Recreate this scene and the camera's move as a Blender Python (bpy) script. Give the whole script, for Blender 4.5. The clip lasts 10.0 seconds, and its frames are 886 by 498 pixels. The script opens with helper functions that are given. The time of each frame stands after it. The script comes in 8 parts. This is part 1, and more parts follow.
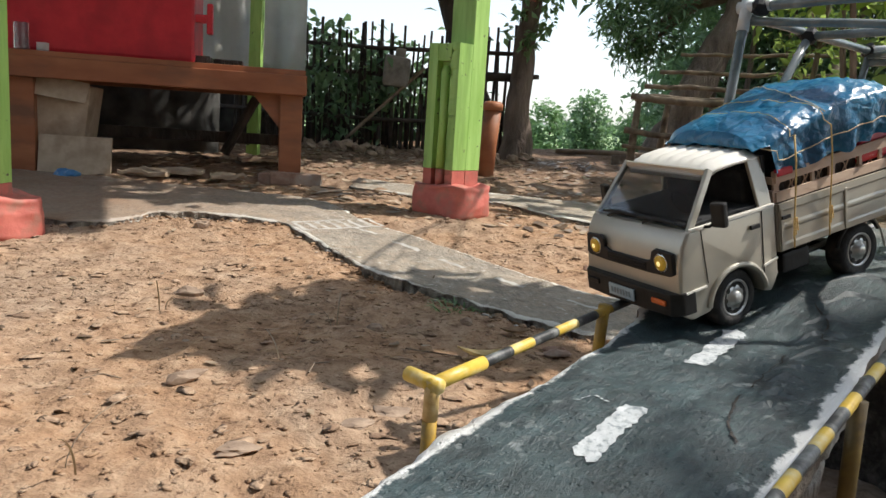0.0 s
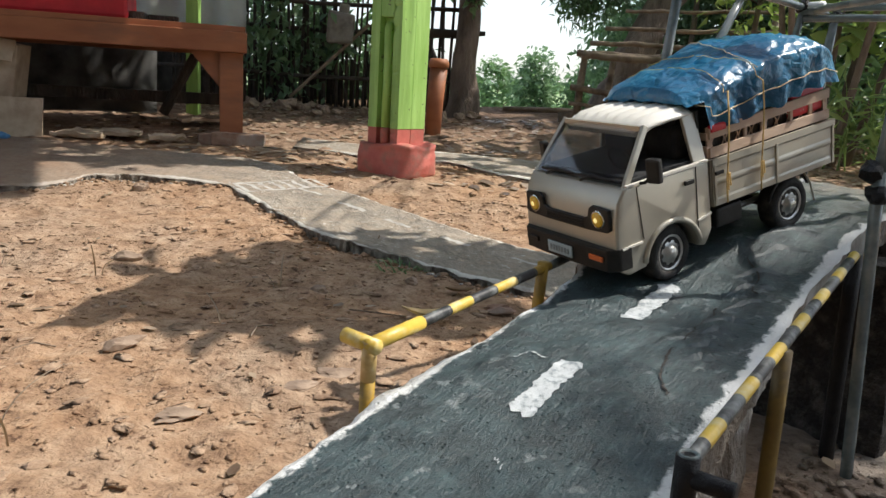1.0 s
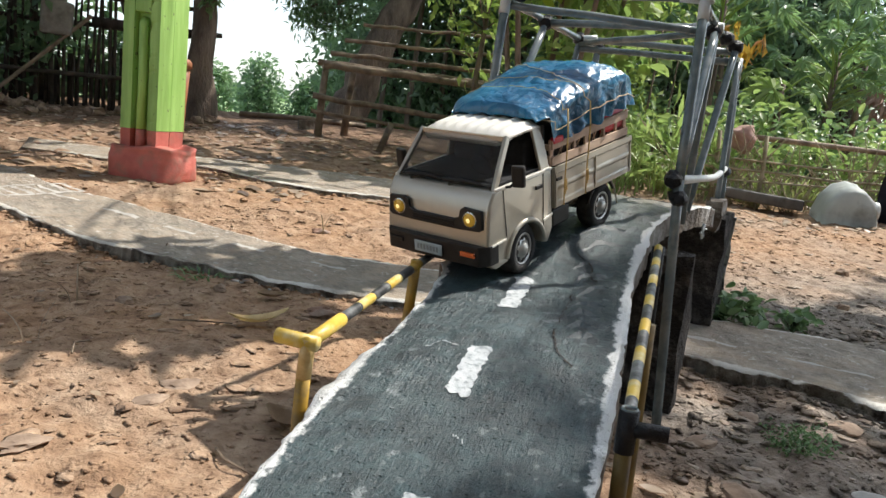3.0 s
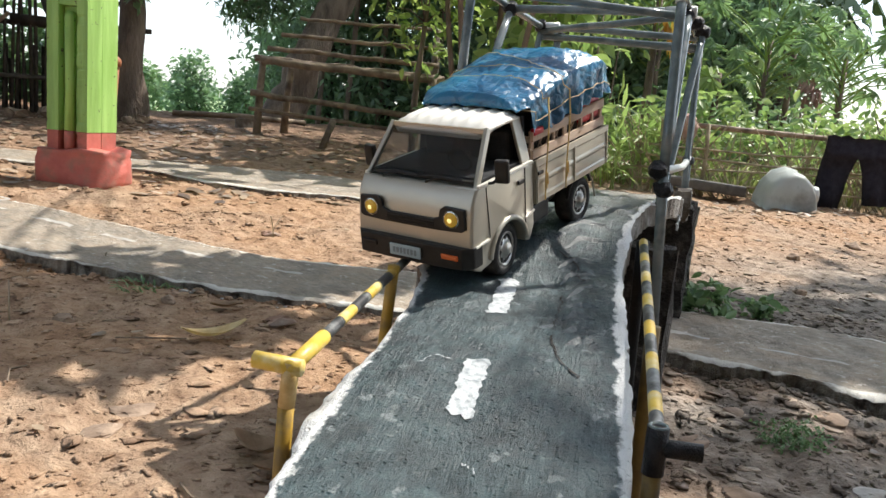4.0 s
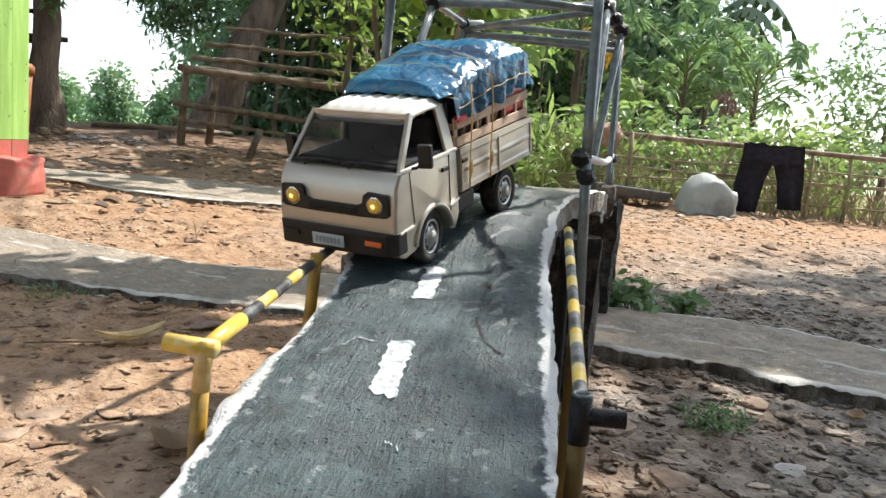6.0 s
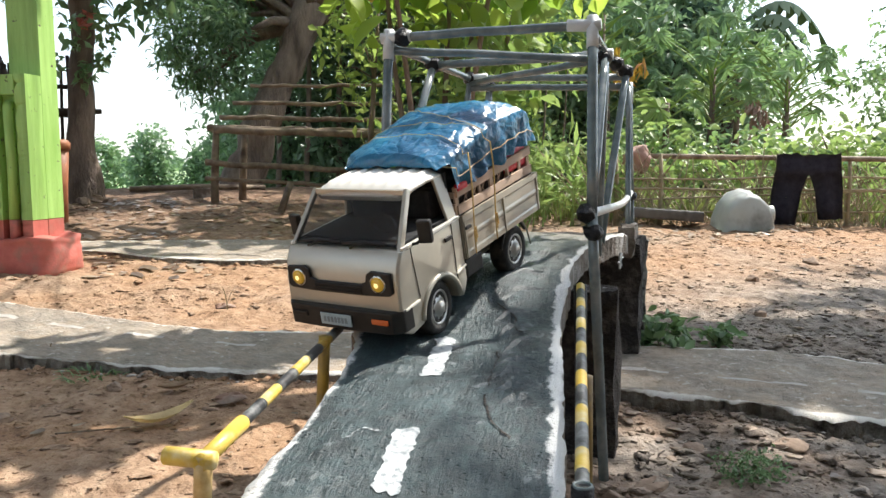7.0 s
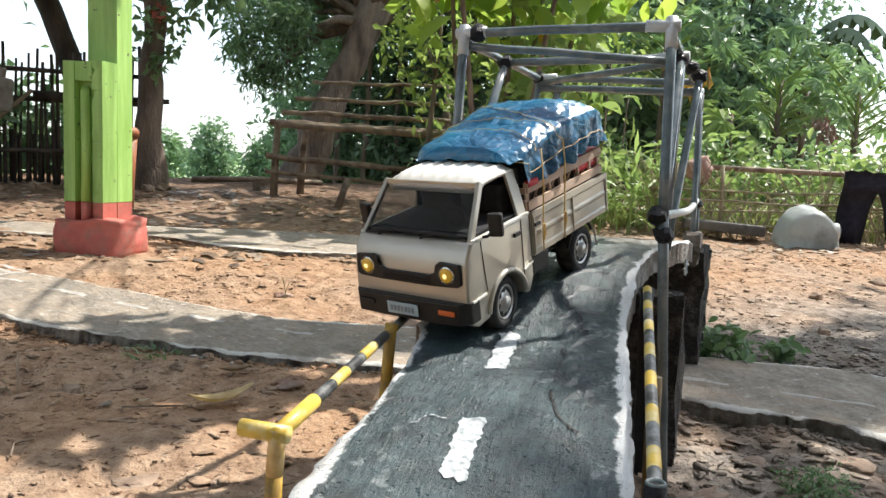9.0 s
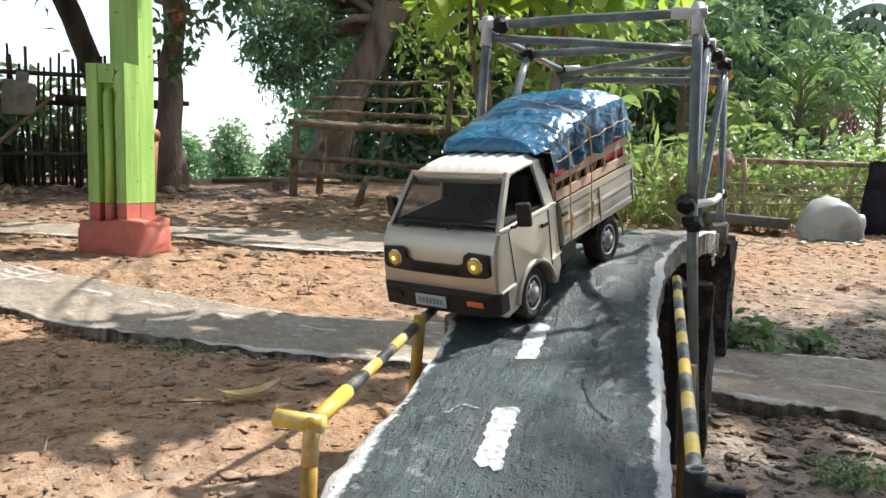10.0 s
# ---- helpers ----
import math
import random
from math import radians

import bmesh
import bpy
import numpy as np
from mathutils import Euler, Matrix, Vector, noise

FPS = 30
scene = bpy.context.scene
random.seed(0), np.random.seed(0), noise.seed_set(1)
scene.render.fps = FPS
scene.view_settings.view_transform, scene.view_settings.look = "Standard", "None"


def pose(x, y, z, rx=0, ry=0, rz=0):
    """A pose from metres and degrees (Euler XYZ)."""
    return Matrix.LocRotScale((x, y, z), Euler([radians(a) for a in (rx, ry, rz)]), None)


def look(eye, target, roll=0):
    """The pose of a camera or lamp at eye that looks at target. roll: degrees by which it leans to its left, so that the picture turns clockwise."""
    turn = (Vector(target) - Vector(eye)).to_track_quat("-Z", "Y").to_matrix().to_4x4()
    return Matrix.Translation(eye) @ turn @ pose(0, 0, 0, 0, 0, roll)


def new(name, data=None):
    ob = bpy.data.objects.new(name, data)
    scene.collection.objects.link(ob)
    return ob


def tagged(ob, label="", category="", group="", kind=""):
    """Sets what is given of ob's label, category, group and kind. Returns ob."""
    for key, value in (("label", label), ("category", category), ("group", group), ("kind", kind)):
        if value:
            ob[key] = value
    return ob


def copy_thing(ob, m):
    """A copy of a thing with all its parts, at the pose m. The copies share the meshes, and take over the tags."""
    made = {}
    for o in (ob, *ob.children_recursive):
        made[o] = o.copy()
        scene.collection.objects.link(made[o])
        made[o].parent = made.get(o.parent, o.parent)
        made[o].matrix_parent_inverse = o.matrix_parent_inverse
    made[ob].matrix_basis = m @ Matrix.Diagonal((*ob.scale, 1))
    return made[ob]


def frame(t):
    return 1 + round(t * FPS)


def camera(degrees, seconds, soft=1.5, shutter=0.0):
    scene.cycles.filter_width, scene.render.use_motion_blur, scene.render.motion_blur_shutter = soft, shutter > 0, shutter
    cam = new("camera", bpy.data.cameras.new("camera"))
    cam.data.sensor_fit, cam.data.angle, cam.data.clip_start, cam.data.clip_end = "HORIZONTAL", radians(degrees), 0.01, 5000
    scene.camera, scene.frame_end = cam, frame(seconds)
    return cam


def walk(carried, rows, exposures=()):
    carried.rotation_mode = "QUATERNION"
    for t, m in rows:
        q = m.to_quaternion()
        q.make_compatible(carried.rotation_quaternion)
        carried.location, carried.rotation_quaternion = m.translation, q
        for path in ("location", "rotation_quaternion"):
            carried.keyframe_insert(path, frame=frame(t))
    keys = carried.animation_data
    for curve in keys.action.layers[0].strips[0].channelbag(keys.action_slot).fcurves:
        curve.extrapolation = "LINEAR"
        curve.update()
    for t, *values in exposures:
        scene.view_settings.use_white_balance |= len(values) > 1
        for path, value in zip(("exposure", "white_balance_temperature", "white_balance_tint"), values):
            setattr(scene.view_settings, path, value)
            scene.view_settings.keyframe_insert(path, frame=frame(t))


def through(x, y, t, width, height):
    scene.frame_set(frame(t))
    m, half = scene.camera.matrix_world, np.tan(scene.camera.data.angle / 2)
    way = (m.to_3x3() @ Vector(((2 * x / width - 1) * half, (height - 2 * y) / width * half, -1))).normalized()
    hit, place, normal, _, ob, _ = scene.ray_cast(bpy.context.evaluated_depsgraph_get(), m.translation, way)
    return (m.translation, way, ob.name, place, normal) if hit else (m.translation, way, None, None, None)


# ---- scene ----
cam = camera(60.0, 10.0)
PATH = [
    (0, (0.085, 0.181, 0.368), (0.033, 2.153, 0.042), 3.7),
    (0.5, (0.093, 0.195, 0.365), (0.075, 2.151, -0.049), 4.0),
    (1, (0.097, 0.186, 0.368), (0.179, 2.14, -0.054), 3.5),
    (1.5, (0.06, 0.128, 0.398), (0.25, 2.077, -0.011), 3.5),
    (2, (-0.007, 0.12, 0.373), (0.439, 2.032, -0.006), 5.4),
    (2.5, (-0.069, 0.147, 0.368), (0.563, 2.011, 0.011), 7.0),
    (3, (-0.077, 0.178, 0.354), (0.718, 1.981, 0.014), 6.2),
    (3.2, (-0.081, 0.194, 0.351), (0.775, 1.97, 0.012), 5.9),
    (4.3, (-0.096, 0.261, 0.347), (0.896, 1.966, 0.018), 4.9),
    (4.5, (-0.113, 0.25, 0.347), (0.954, 1.911, 0.025), 5.4),
    (5, (-0.149, 0.249, 0.339), (0.976, 1.868, 0.0), 5.7),
    (5.2, (-0.136, 0.256, 0.322), (0.989, 1.875, -0.014), 6.2),
    (6.3, (-0.059, 0.249, 0.318), (0.99, 1.934, 0.075), 3.3),
    (6.5, (-0.05, 0.245, 0.33), (0.968, 1.953, 0.115), 2.2),
    (7, (-0.04, 0.241, 0.362), (0.954, 1.963, 0.149), -0.1),
    (7.5, (-0.056, 0.232, 0.374), (0.917, 1.967, 0.168), -0.1),
    (8, (-0.047, 0.229, 0.368), (0.87, 1.994, 0.162), -0.3),
    (8.5, (-0.054, 0.244, 0.349), (0.855, 2.013, 0.145), 1.4),
    (9, (-0.06, 0.248, 0.351), (0.823, 2.031, 0.145), 2.3),
    (9.5, (-0.064, 0.246, 0.357), (0.778, 2.048, 0.147), 2.2),
    (10, (-0.068, 0.254, 0.343), (0.773, 2.057, 0.132), 1.4),
]
walk(cam, [(t, look(eye, target, roll)) for t, eye, target, roll in PATH],
     exposures=((0, 0.50), (1, 0.47), (2.5, 0.58), (4.5, 0.88), (6.5, 1.02), (10, 0.95)))

# ---- light ----
SUN = Vector((0.74, 0.148, 1.0)).normalized()
world = bpy.data.worlds.new("sky")
scene.world = world
world.use_nodes = True
wn = world.node_tree.nodes
sky = wn.new("ShaderNodeTexSky")
sky.sky_type, sky.sun_disc = "NISHITA", False
sky.sun_elevation = math.asin(SUN.z)
sky.sun_rotation = math.atan2(SUN.x, SUN.y)
sky.air_density, sky.dust_density, sky.ozone_density = 1.0, 1.6, 1.0
wn["Background"].inputs["Strength"].default_value = 0.15
# thin bright haze over the whole sky
haze = wn.new("ShaderNodeMix")
haze.data_type = "RGBA"
haze.inputs[0].default_value = 0.28
haze.inputs[7].default_value = (8.5, 9.1, 9.8, 1)
world.node_tree.links.new(sky.outputs[0], haze.inputs[6])
world.node_tree.links.new(haze.outputs[2], wn["Background"].inputs[0])
sun_lamp = new("sun", bpy.data.lights.new("sun", "SUN"))
sun_lamp.data.energy, sun_lamp.data.angle, sun_lamp.data.color = 4.0, radians(0.6), (1.0, 0.945, 0.87)
sun_lamp.matrix_world = look(SUN * 20, (0, 0, 0))

# ---- materials ----
def nodes_of(name):
    m = bpy.data.materials.new(name)
    m.use_nodes = True
    nt = m.node_tree
    return m, nt, nt.nodes["Principled BSDF"]


def add(nt, kind, **values):
    n = nt.nodes.new("ShaderNode" + kind)
    for key, value in values.items():
        if key in n.inputs:
            n.inputs[key].default_value = value
    return n


def ramp(nt, source, stops):
    r = nt.nodes.new("ShaderNodeValToRGB")
    e = r.color_ramp.elements
    while len(e) < len(stops):
        e.new(0.5)
    for k, (at, c) in zip(e, stops):
        k.position = at
        k.color = (*c, 1) if len(c) == 3 else c
    nt.links.new(source, r.inputs[0])
    return r.outputs[0]


def mixed(nt, fac, a, b, mode="MIX"):
    n = nt.nodes.new("ShaderNodeMix")
    n.data_type, n.blend_type = "RGBA", mode
    for at, v in ((0, fac), (6, a), (7, b)):
        if isinstance(v, bpy.types.NodeSocket):
            nt.links.new(v, n.inputs[at])
        else:
            n.inputs[at].default_value = v if at == 0 else (*v, 1)
    return n.outputs[2]


def coords(nt, stretch=(1, 1, 1)):
    tc = nt.nodes.new("ShaderNodeTexCoord")
    mp = nt.nodes.new("ShaderNodeMapping")
    mp.inputs["Scale"].default_value = stretch
    nt.links.new(tc.outputs["Object"], mp.inputs[0])
    return mp.outputs[0]


def noisy(nt, where, scale, detail=4.0, rough=0.6):
    n = add(nt, "TexNoise", Scale=scale, Detail=detail, Roughness=rough)
    nt.links.new(where, n.inputs["Vector"])
    return n.outputs["Fac"]


def bumped(nt, bsdf, height, strength=0.4, distance=0.002):
    b = add(nt, "Bump", Strength=strength, Distance=distance)
    nt.links.new(height, b.inputs["Height"])
    nt.links.new(b.outputs[0], bsdf.inputs["Normal"])


def surface(name, low, high, scale=30.0, rough=0.7, metal=0.0, bump=0.3, depth=0.002, fine=6.0,
            stain=None, stain_scale=4.0, stretch=(1, 1, 1), vary=0.0, spec=0.5, coat=0.0):
    """Two-scale surface: grain between two colours, a broad stain colour, and fine relief."""
    m, nt, b = nodes_of(name)
    w = coords(nt, stretch)
    grain = noisy(nt, w, scale)
    col = ramp(nt, grain, [(0.3, low), (0.7, high)])
    if stain:
        spots = ramp(nt, noisy(nt, w, stain_scale, 5.0), [(0.48, (0, 0, 0)), (0.66, (1, 1, 1))])
        col = mixed(nt, spots, col, stain)
    if vary:
        info = nt.nodes.new("ShaderNodeObjectInfo")
        hsv = nt.nodes.new("ShaderNodeHueSaturation")
        mr = add(nt, "MapRange")
        mr.inputs[3].default_value, mr.inputs[4].default_value = 1 - vary, 1 + vary
        nt.links.new(info.outputs["Random"], mr.inputs[0])
        nt.links.new(mr.outputs[0], hsv.inputs["Value"])
        nt.links.new(col, hsv.inputs["Color"])
        col = hsv.outputs[0]
    nt.links.new(col, b.inputs["Base Color"])
    b.inputs["Roughness"].default_value, b.inputs["Metallic"].default_value = rough, metal
    b.inputs["Specular IOR Level"].default_value = spec
    b.inputs["Coat Weight"].default_value = coat
    if bump:
        bumped(nt, b, noisy(nt, w, scale * fine, 3.0), bump, depth)
    return m


def foliage(name, low, high, thin=0.45, rough=0.45, spec=0.5):
    """Leaves: colour varies from leaf to leaf, some light comes through."""
    m, nt, b = nodes_of(name)
    geo = nt.nodes.new("ShaderNodeNewGeometry")
    col = ramp(nt, geo.outputs["Random Per Island"], [(0.0, low), (1.0, high)])
    nt.links.new(col, b.inputs["Base Color"])
    b.inputs["Roughness"].default_value, b.inputs["Specular IOR Level"].default_value = rough, spec
    tr = nt.nodes.new("ShaderNodeBsdfTranslucent")
    light = mixed(nt, 0.35, col, (0.30, 0.48, 0.10), "MIX")
    nt.links.new(light, tr.inputs[0])
    mx = nt.nodes.new("ShaderNodeMixShader")
    mx.inputs[0].default_value = thin
    nt.links.new(b.outputs[0], mx.inputs[1])
    nt.links.new(tr.outputs[0], mx.inputs[2])
    nt.links.new(mx.outputs[0], nt.nodes["Material Output"].inputs[0])
    return m


def dirt_material():
    m, nt, b = nodes_of("dry_soil")
    w = coords(nt)
    broad = noisy(nt, w, 1.6, 6.0)
    grain = noisy(nt, w, 30.0, 7.0, 0.64)
    col = ramp(nt, grain, [(0.25, (0.17, 0.094, 0.055)), (0.5, (0.37, 0.232, 0.14)), (0.78, (0.52, 0.365, 0.24))])
    pale = ramp(nt, broad, [(0.42, (0, 0, 0)), (0.62, (1, 1, 1))])
    col = mixed(nt, pale, col, ramp(nt, grain, [(0.25, (0.185, 0.117, 0.077)), (0.75, (0.50, 0.378, 0.272))]))
    speck = ramp(nt, noisy(nt, w, 70.0, 4.0), [(0.60, (0, 0, 0)), (0.68, (1, 1, 1))])
    col = mixed(nt, speck, col, (0.13, 0.075, 0.048))
    # trodden, leaf-strewn earth under the trees and fence, shade painted into its darkness
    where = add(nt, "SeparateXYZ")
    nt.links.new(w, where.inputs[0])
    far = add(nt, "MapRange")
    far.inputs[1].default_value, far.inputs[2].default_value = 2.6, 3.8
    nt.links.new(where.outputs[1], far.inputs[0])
    shade_fac = add(nt, "Math")
    shade_fac.operation = "MULTIPLY"
    nt.links.new(far.outputs[0], shade_fac.inputs[0])
    shade_fac.inputs[1].default_value = 0.85
    col = mixed(nt, shade_fac.outputs[0], col, ramp(nt, grain, [(0.3, (0.10, 0.06, 0.04)), (0.7, (0.34, 0.23, 0.16))]))
    # field beyond the yard, its green paled in place of haze
    green = add(nt, "MapRange")
    green.inputs[1].default_value, green.inputs[2].default_value = 6.2, 7.0
    nt.links.new(where.outputs[1], green.inputs[0])
    col = mixed(nt, green.outputs[0], col, ramp(nt, noisy(nt, w, 0.8, 4.0), [(0.3, (0.20, 0.28, 0.13)), (0.7, (0.34, 0.42, 0.23))]))
    # greyer soil beyond the bridge, the cool tone of its shade put in
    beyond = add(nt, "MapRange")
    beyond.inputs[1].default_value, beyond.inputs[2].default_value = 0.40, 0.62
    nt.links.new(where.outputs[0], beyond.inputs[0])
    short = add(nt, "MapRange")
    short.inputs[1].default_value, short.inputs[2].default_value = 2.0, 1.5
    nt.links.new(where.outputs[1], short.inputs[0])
    cool_soil = mixed(nt, 1.0, beyond.outputs[0], short.outputs[0], "MULTIPLY")
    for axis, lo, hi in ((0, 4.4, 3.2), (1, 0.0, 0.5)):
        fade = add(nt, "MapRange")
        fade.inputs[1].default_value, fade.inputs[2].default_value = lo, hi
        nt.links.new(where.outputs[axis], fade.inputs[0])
        cool_soil = mixed(nt, 1.0, cool_soil, fade.outputs[0], "MULTIPLY")
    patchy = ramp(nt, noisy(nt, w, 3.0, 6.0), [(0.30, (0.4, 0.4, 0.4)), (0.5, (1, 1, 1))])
    cool_soil = mixed(nt, 1.0, cool_soil, patchy, "MULTIPLY")
    col = mixed(nt, cool_soil, col, ramp(nt, grain, [(0.28, (0.100, 0.085, 0.070)), (0.5, (0.260, 0.222, 0.185)), (0.75, (0.45, 0.395, 0.335))]))
    nt.links.new(col, b.inputs["Base Color"])
    b.inputs["Roughness"].default_value = 0.95
    b.inputs["Specular IOR Level"].default_value = 0.15
    crumbs = noisy(nt, w, 85.0, 5.0, 0.6)
    both = add(nt, "Math")
    nt.links.new(grain, both.inputs[0])
    nt.links.new(crumbs, both.inputs[1])
    bumped(nt, b, both.outputs[0], 1.0, 0.0065)
    return m


def paved_material(name, low, high, edge, mark=(0.62, 0.62, 0.58), rough=0.85, dust=None, stretch=(1, 1, 1), spec=0.3, chips=None, trodden=None, faded=False, brushed=False, dusty_end=None, relief_strength=0.8):
    """Cast cement with a worn white line along both edges. UV is in metres: across, along."""
    m, nt, b = nodes_of(name)
    w = coords(nt)
    uv = nt.nodes.new("ShaderNodeUVMap")
    uv.uv_map = "UVMap"
    mp = nt.nodes.new("ShaderNodeMapping")
    mp.inputs["Scale"].default_value = stretch
    nt.links.new(uv.outputs[0], mp.inputs[0])
    grain = noisy(nt, mp.outputs[0], 60.0, 8.0, 0.72)
    broad = noisy(nt, w, 13.0, 9.0, 0.72)
    col = ramp(nt, grain, [(0.3, low), (0.72, high)])
    tint = ramp(nt, broad, [(0.35, (0.72, 0.72, 0.72)), (0.7, (1.3, 1.3, 1.3))])
    col = mixed(nt, 1.0, col, tint, "MULTIPLY")
    streak = None
    if brushed:
        # brush strokes drawn along the road
        long = nt.nodes.new("ShaderNodeMapping")
        long.inputs["Scale"].default_value = (1.0, 0.16, 1.0)
        long.inputs["Rotation"].default_value = (0, 0, 0.12)
        nt.links.new(uv.outputs[0], long.inputs[0])
        streak = noisy(nt, long.outputs[0], 150.0, 5.0, 0.7)
        worn = ramp(nt, noisy(nt, w, 4.5, 5.0, 0.6), [(0.36, (0.2, 0.2, 0.2)), (0.62, (1, 1, 1))])
        pale = ramp(nt, streak, [(0.50, (0, 0, 0)), (0.70, (0.75, 0.75, 0.75))])
        col = mixed(nt, mixed(nt, 1.0, pale, worn, "MULTIPLY"), col, brushed)
        blotch = ramp(nt, noisy(nt, w, 42.0, 9.0, 0.78), [(0.40, (0.45, 0.47, 0.48)), (0.52, (1, 1, 1)), (0.64, (1.55, 1.55, 1.52))])
        col = mixed(nt, 1.0, col, blotch, "MULTIPLY")
    if dusty_end:
        spot = add(nt, "SeparateXYZ")
        nt.links.new(w, spot.inputs[0])
        reach = add(nt, "MapRange")
        reach.inputs[1].default_value, reach.inputs[2].default_value = 0.56, 0.80
        nt.links.new(spot.outputs[0], reach.inputs[0])
        lies = ramp(nt, noisy(nt, w, 14.0, 8.0, 0.7), [(0.30, (0.2, 0.2, 0.2)), (0.55, (1, 1, 1))])
        col = mixed(nt, mixed(nt, 1.0, lies, reach.outputs[0], "MULTIPLY"), col, dusty_end)
    if dust:
        film = ramp(nt, noisy(nt, w, 11.0, 10.0, 0.78), [(0.46, (0, 0, 0)), (0.66, (0.8, 0.8, 0.8))])
        col = mixed(nt, film, col, dust)
    if chips:
        where = ramp(nt, noisy(nt, w, 7.0, 2.0), [(0.43, (0, 0, 0)), (0.53, (1, 1, 1))])
        flake = ramp(nt, noisy(nt, w, 62.0, 5.0, 0.6), [(0.60, (0, 0, 0)), (0.63, (1, 1, 1))])
        col = mixed(nt, mixed(nt, 1.0, where, flake, "MULTIPLY"), col, chips)
    # distance from the nearer edge, roughened by noise
    rim = nt.nodes.new("ShaderNodeUVMap")
    rim.uv_map = "rim"
    near = add(nt, "SeparateXYZ")
    nt.links.new(rim.outputs[0], near.inputs[0])
    rag = add(nt, "Math")
    rag.operation = "MULTIPLY_ADD"
    rag.inputs[1].default_value, rag.inputs[2].default_value = 0.034, -0.017
    nt.links.new(noisy(nt, w, 46.0, 8.0, 0.70), rag.inputs[0])
    total = add(nt, "Math")
    nt.links.new(near.outputs[0], total.inputs[0])
    nt.links.new(rag.outputs[0], total.inputs[1])
    line = ramp(nt, total.outputs[0], [(edge, (1, 1, 1)), (edge + 0.0015, (0, 0, 0))])
    if faded:
        kept = ramp(nt, noisy(nt, w, 5.0, 6.0, 0.65), [(0.33, (0.15, 0.15, 0.15)), (0.42, (1, 1, 1))])
        line = mixed(nt, 1.0, line, kept, "MULTIPLY")
    col = mixed(nt, line, col, mixed(nt, grain, mark, tuple(c * 0.8 for c in mark)))
    if trodden:
        # trodden earth lies over the paving in front of the porch
        at = add(nt, "SeparateXYZ")
        nt.links.new(w, at.inputs[0])
        far = add(nt, "MapRange")
        far.inputs[1].default_value, far.inputs[2].default_value = -0.25, -0.95
        nt.links.new(at.outputs[0], far.inputs[0])
        film = ramp(nt, noisy(nt, w, 7.0, 8.0, 0.7), [(0.3, (0.35, 0.35, 0.35)), (0.6, (1, 1, 1))])
        col = mixed(nt, mixed(nt, 1.0, film, far.outputs[0], "MULTIPLY"), col, ramp(nt, grain, [(0.3, trodden), (0.72, tuple(c * 1.5 for c in trodden))]))
    nt.links.new(col, b.inputs["Base Color"])
    b.inputs["Roughness"].default_value = rough
    b.inputs["Specular IOR Level"].default_value = spec
    strokes = add(nt, "Math")
    pits = add(nt, "TexVoronoi", Scale=150.0)
    nt.links.new(w, pits.inputs["Vector"])
    hole = ramp(nt, pits.outputs["Distance"], [(0.02, (0, 0, 0)), (0.24, (0.45, 0.45, 0.45))])
    nt.links.new(grain, strokes.inputs[0])
    nt.links.new(hole, strokes.inputs[1])
    relief = strokes
    if streak:
        relief = add(nt, "Math")
        relief.operation = "MULTIPLY_ADD"
        relief.inputs[1].default_value = 0.55
        nt.links.new(streak, relief.inputs[0])
        nt.links.new(strokes.outputs[0], relief.inputs[2])
    swell = add(nt, "Math")
    swell.operation = "MULTIPLY_ADD"
    swell.inputs[1].default_value = 1.1
    nt.links.new(broad, swell.inputs[0])
    nt.links.new(relief.outputs[0], swell.inputs[2])
    bumped(nt, b, swell.outputs[0], relief_strength, 0.0055)
    return m


def painted_timber(name, low, high):
    """Brushed gloss paint on rough timber: drips and streaks along the grain, dirty hollows, flaked-off specks."""
    m, nt, b = nodes_of(name)
    w = coords(nt)
    tall = coords(nt, (1, 1, 0.12))
    grain = noisy(nt, tall, 34.0, 6.0, 0.65)
    col = ramp(nt, grain, [(0.28, low), (0.66, high)])
    grime = ramp(nt, noisy(nt, tall, 13.0, 5.0, 0.6), [(0.50, (0, 0, 0)), (0.72, (0.7, 0.7, 0.7))])
    col = mixed(nt, grime, col, tuple(c * 0.5 for c in low))
    flake = ramp(nt, noisy(nt, w, 48.0, 5.0, 0.62), [(0.655, (0, 0, 0)), (0.675, (1, 1, 1))])
    col = mixed(nt, flake, col, (0.085, 0.065, 0.04))
    nt.links.new(col, b.inputs["Base Color"])
    b.inputs["Roughness"].default_value = 0.55
    height = add(nt, "Math")
    height.operation = "SUBTRACT"
    nt.links.new(grain, height.inputs[0])
    nt.links.new(flake, height.inputs[1])
    bumped(nt, b, height.outputs[0], 0.5, 0.004)
    return m


M = {}
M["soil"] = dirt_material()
M["cement"] = paved_material("pale_cement", (0.20, 0.173, 0.139), (0.42, 0.37, 0.305), 0.0125, mark=(0.74, 0.71, 0.64), dust=(0.43, 0.335, 0.245), chips=(0.50, 0.46, 0.40), trodden=(0.225, 0.150, 0.100), faded=True)
M["asphalt"] = paved_material("dark_road_paint", (0.010, 0.024, 0.028), (0.043, 0.073, 0.079), 0.0095, mark=(0.80, 0.81, 0.79), rough=0.40,
                              dust=(0.044, 0.073, 0.078), stretch=(1.0, 0.5, 1), spec=0.48, chips=(0.16, 0.185, 0.188), brushed=(0.080, 0.120, 0.126), dusty_end=(0.34, 0.29, 0.235), relief_strength=0.75)
M["mark"] = surface("worn_white_road_paint", (0.42, 0.45, 0.46), (0.56, 0.585, 0.59), 130, 0.75, bump=0.3, depth=0.002, stain=(0.22, 0.25, 0.26), stain_scale=190)
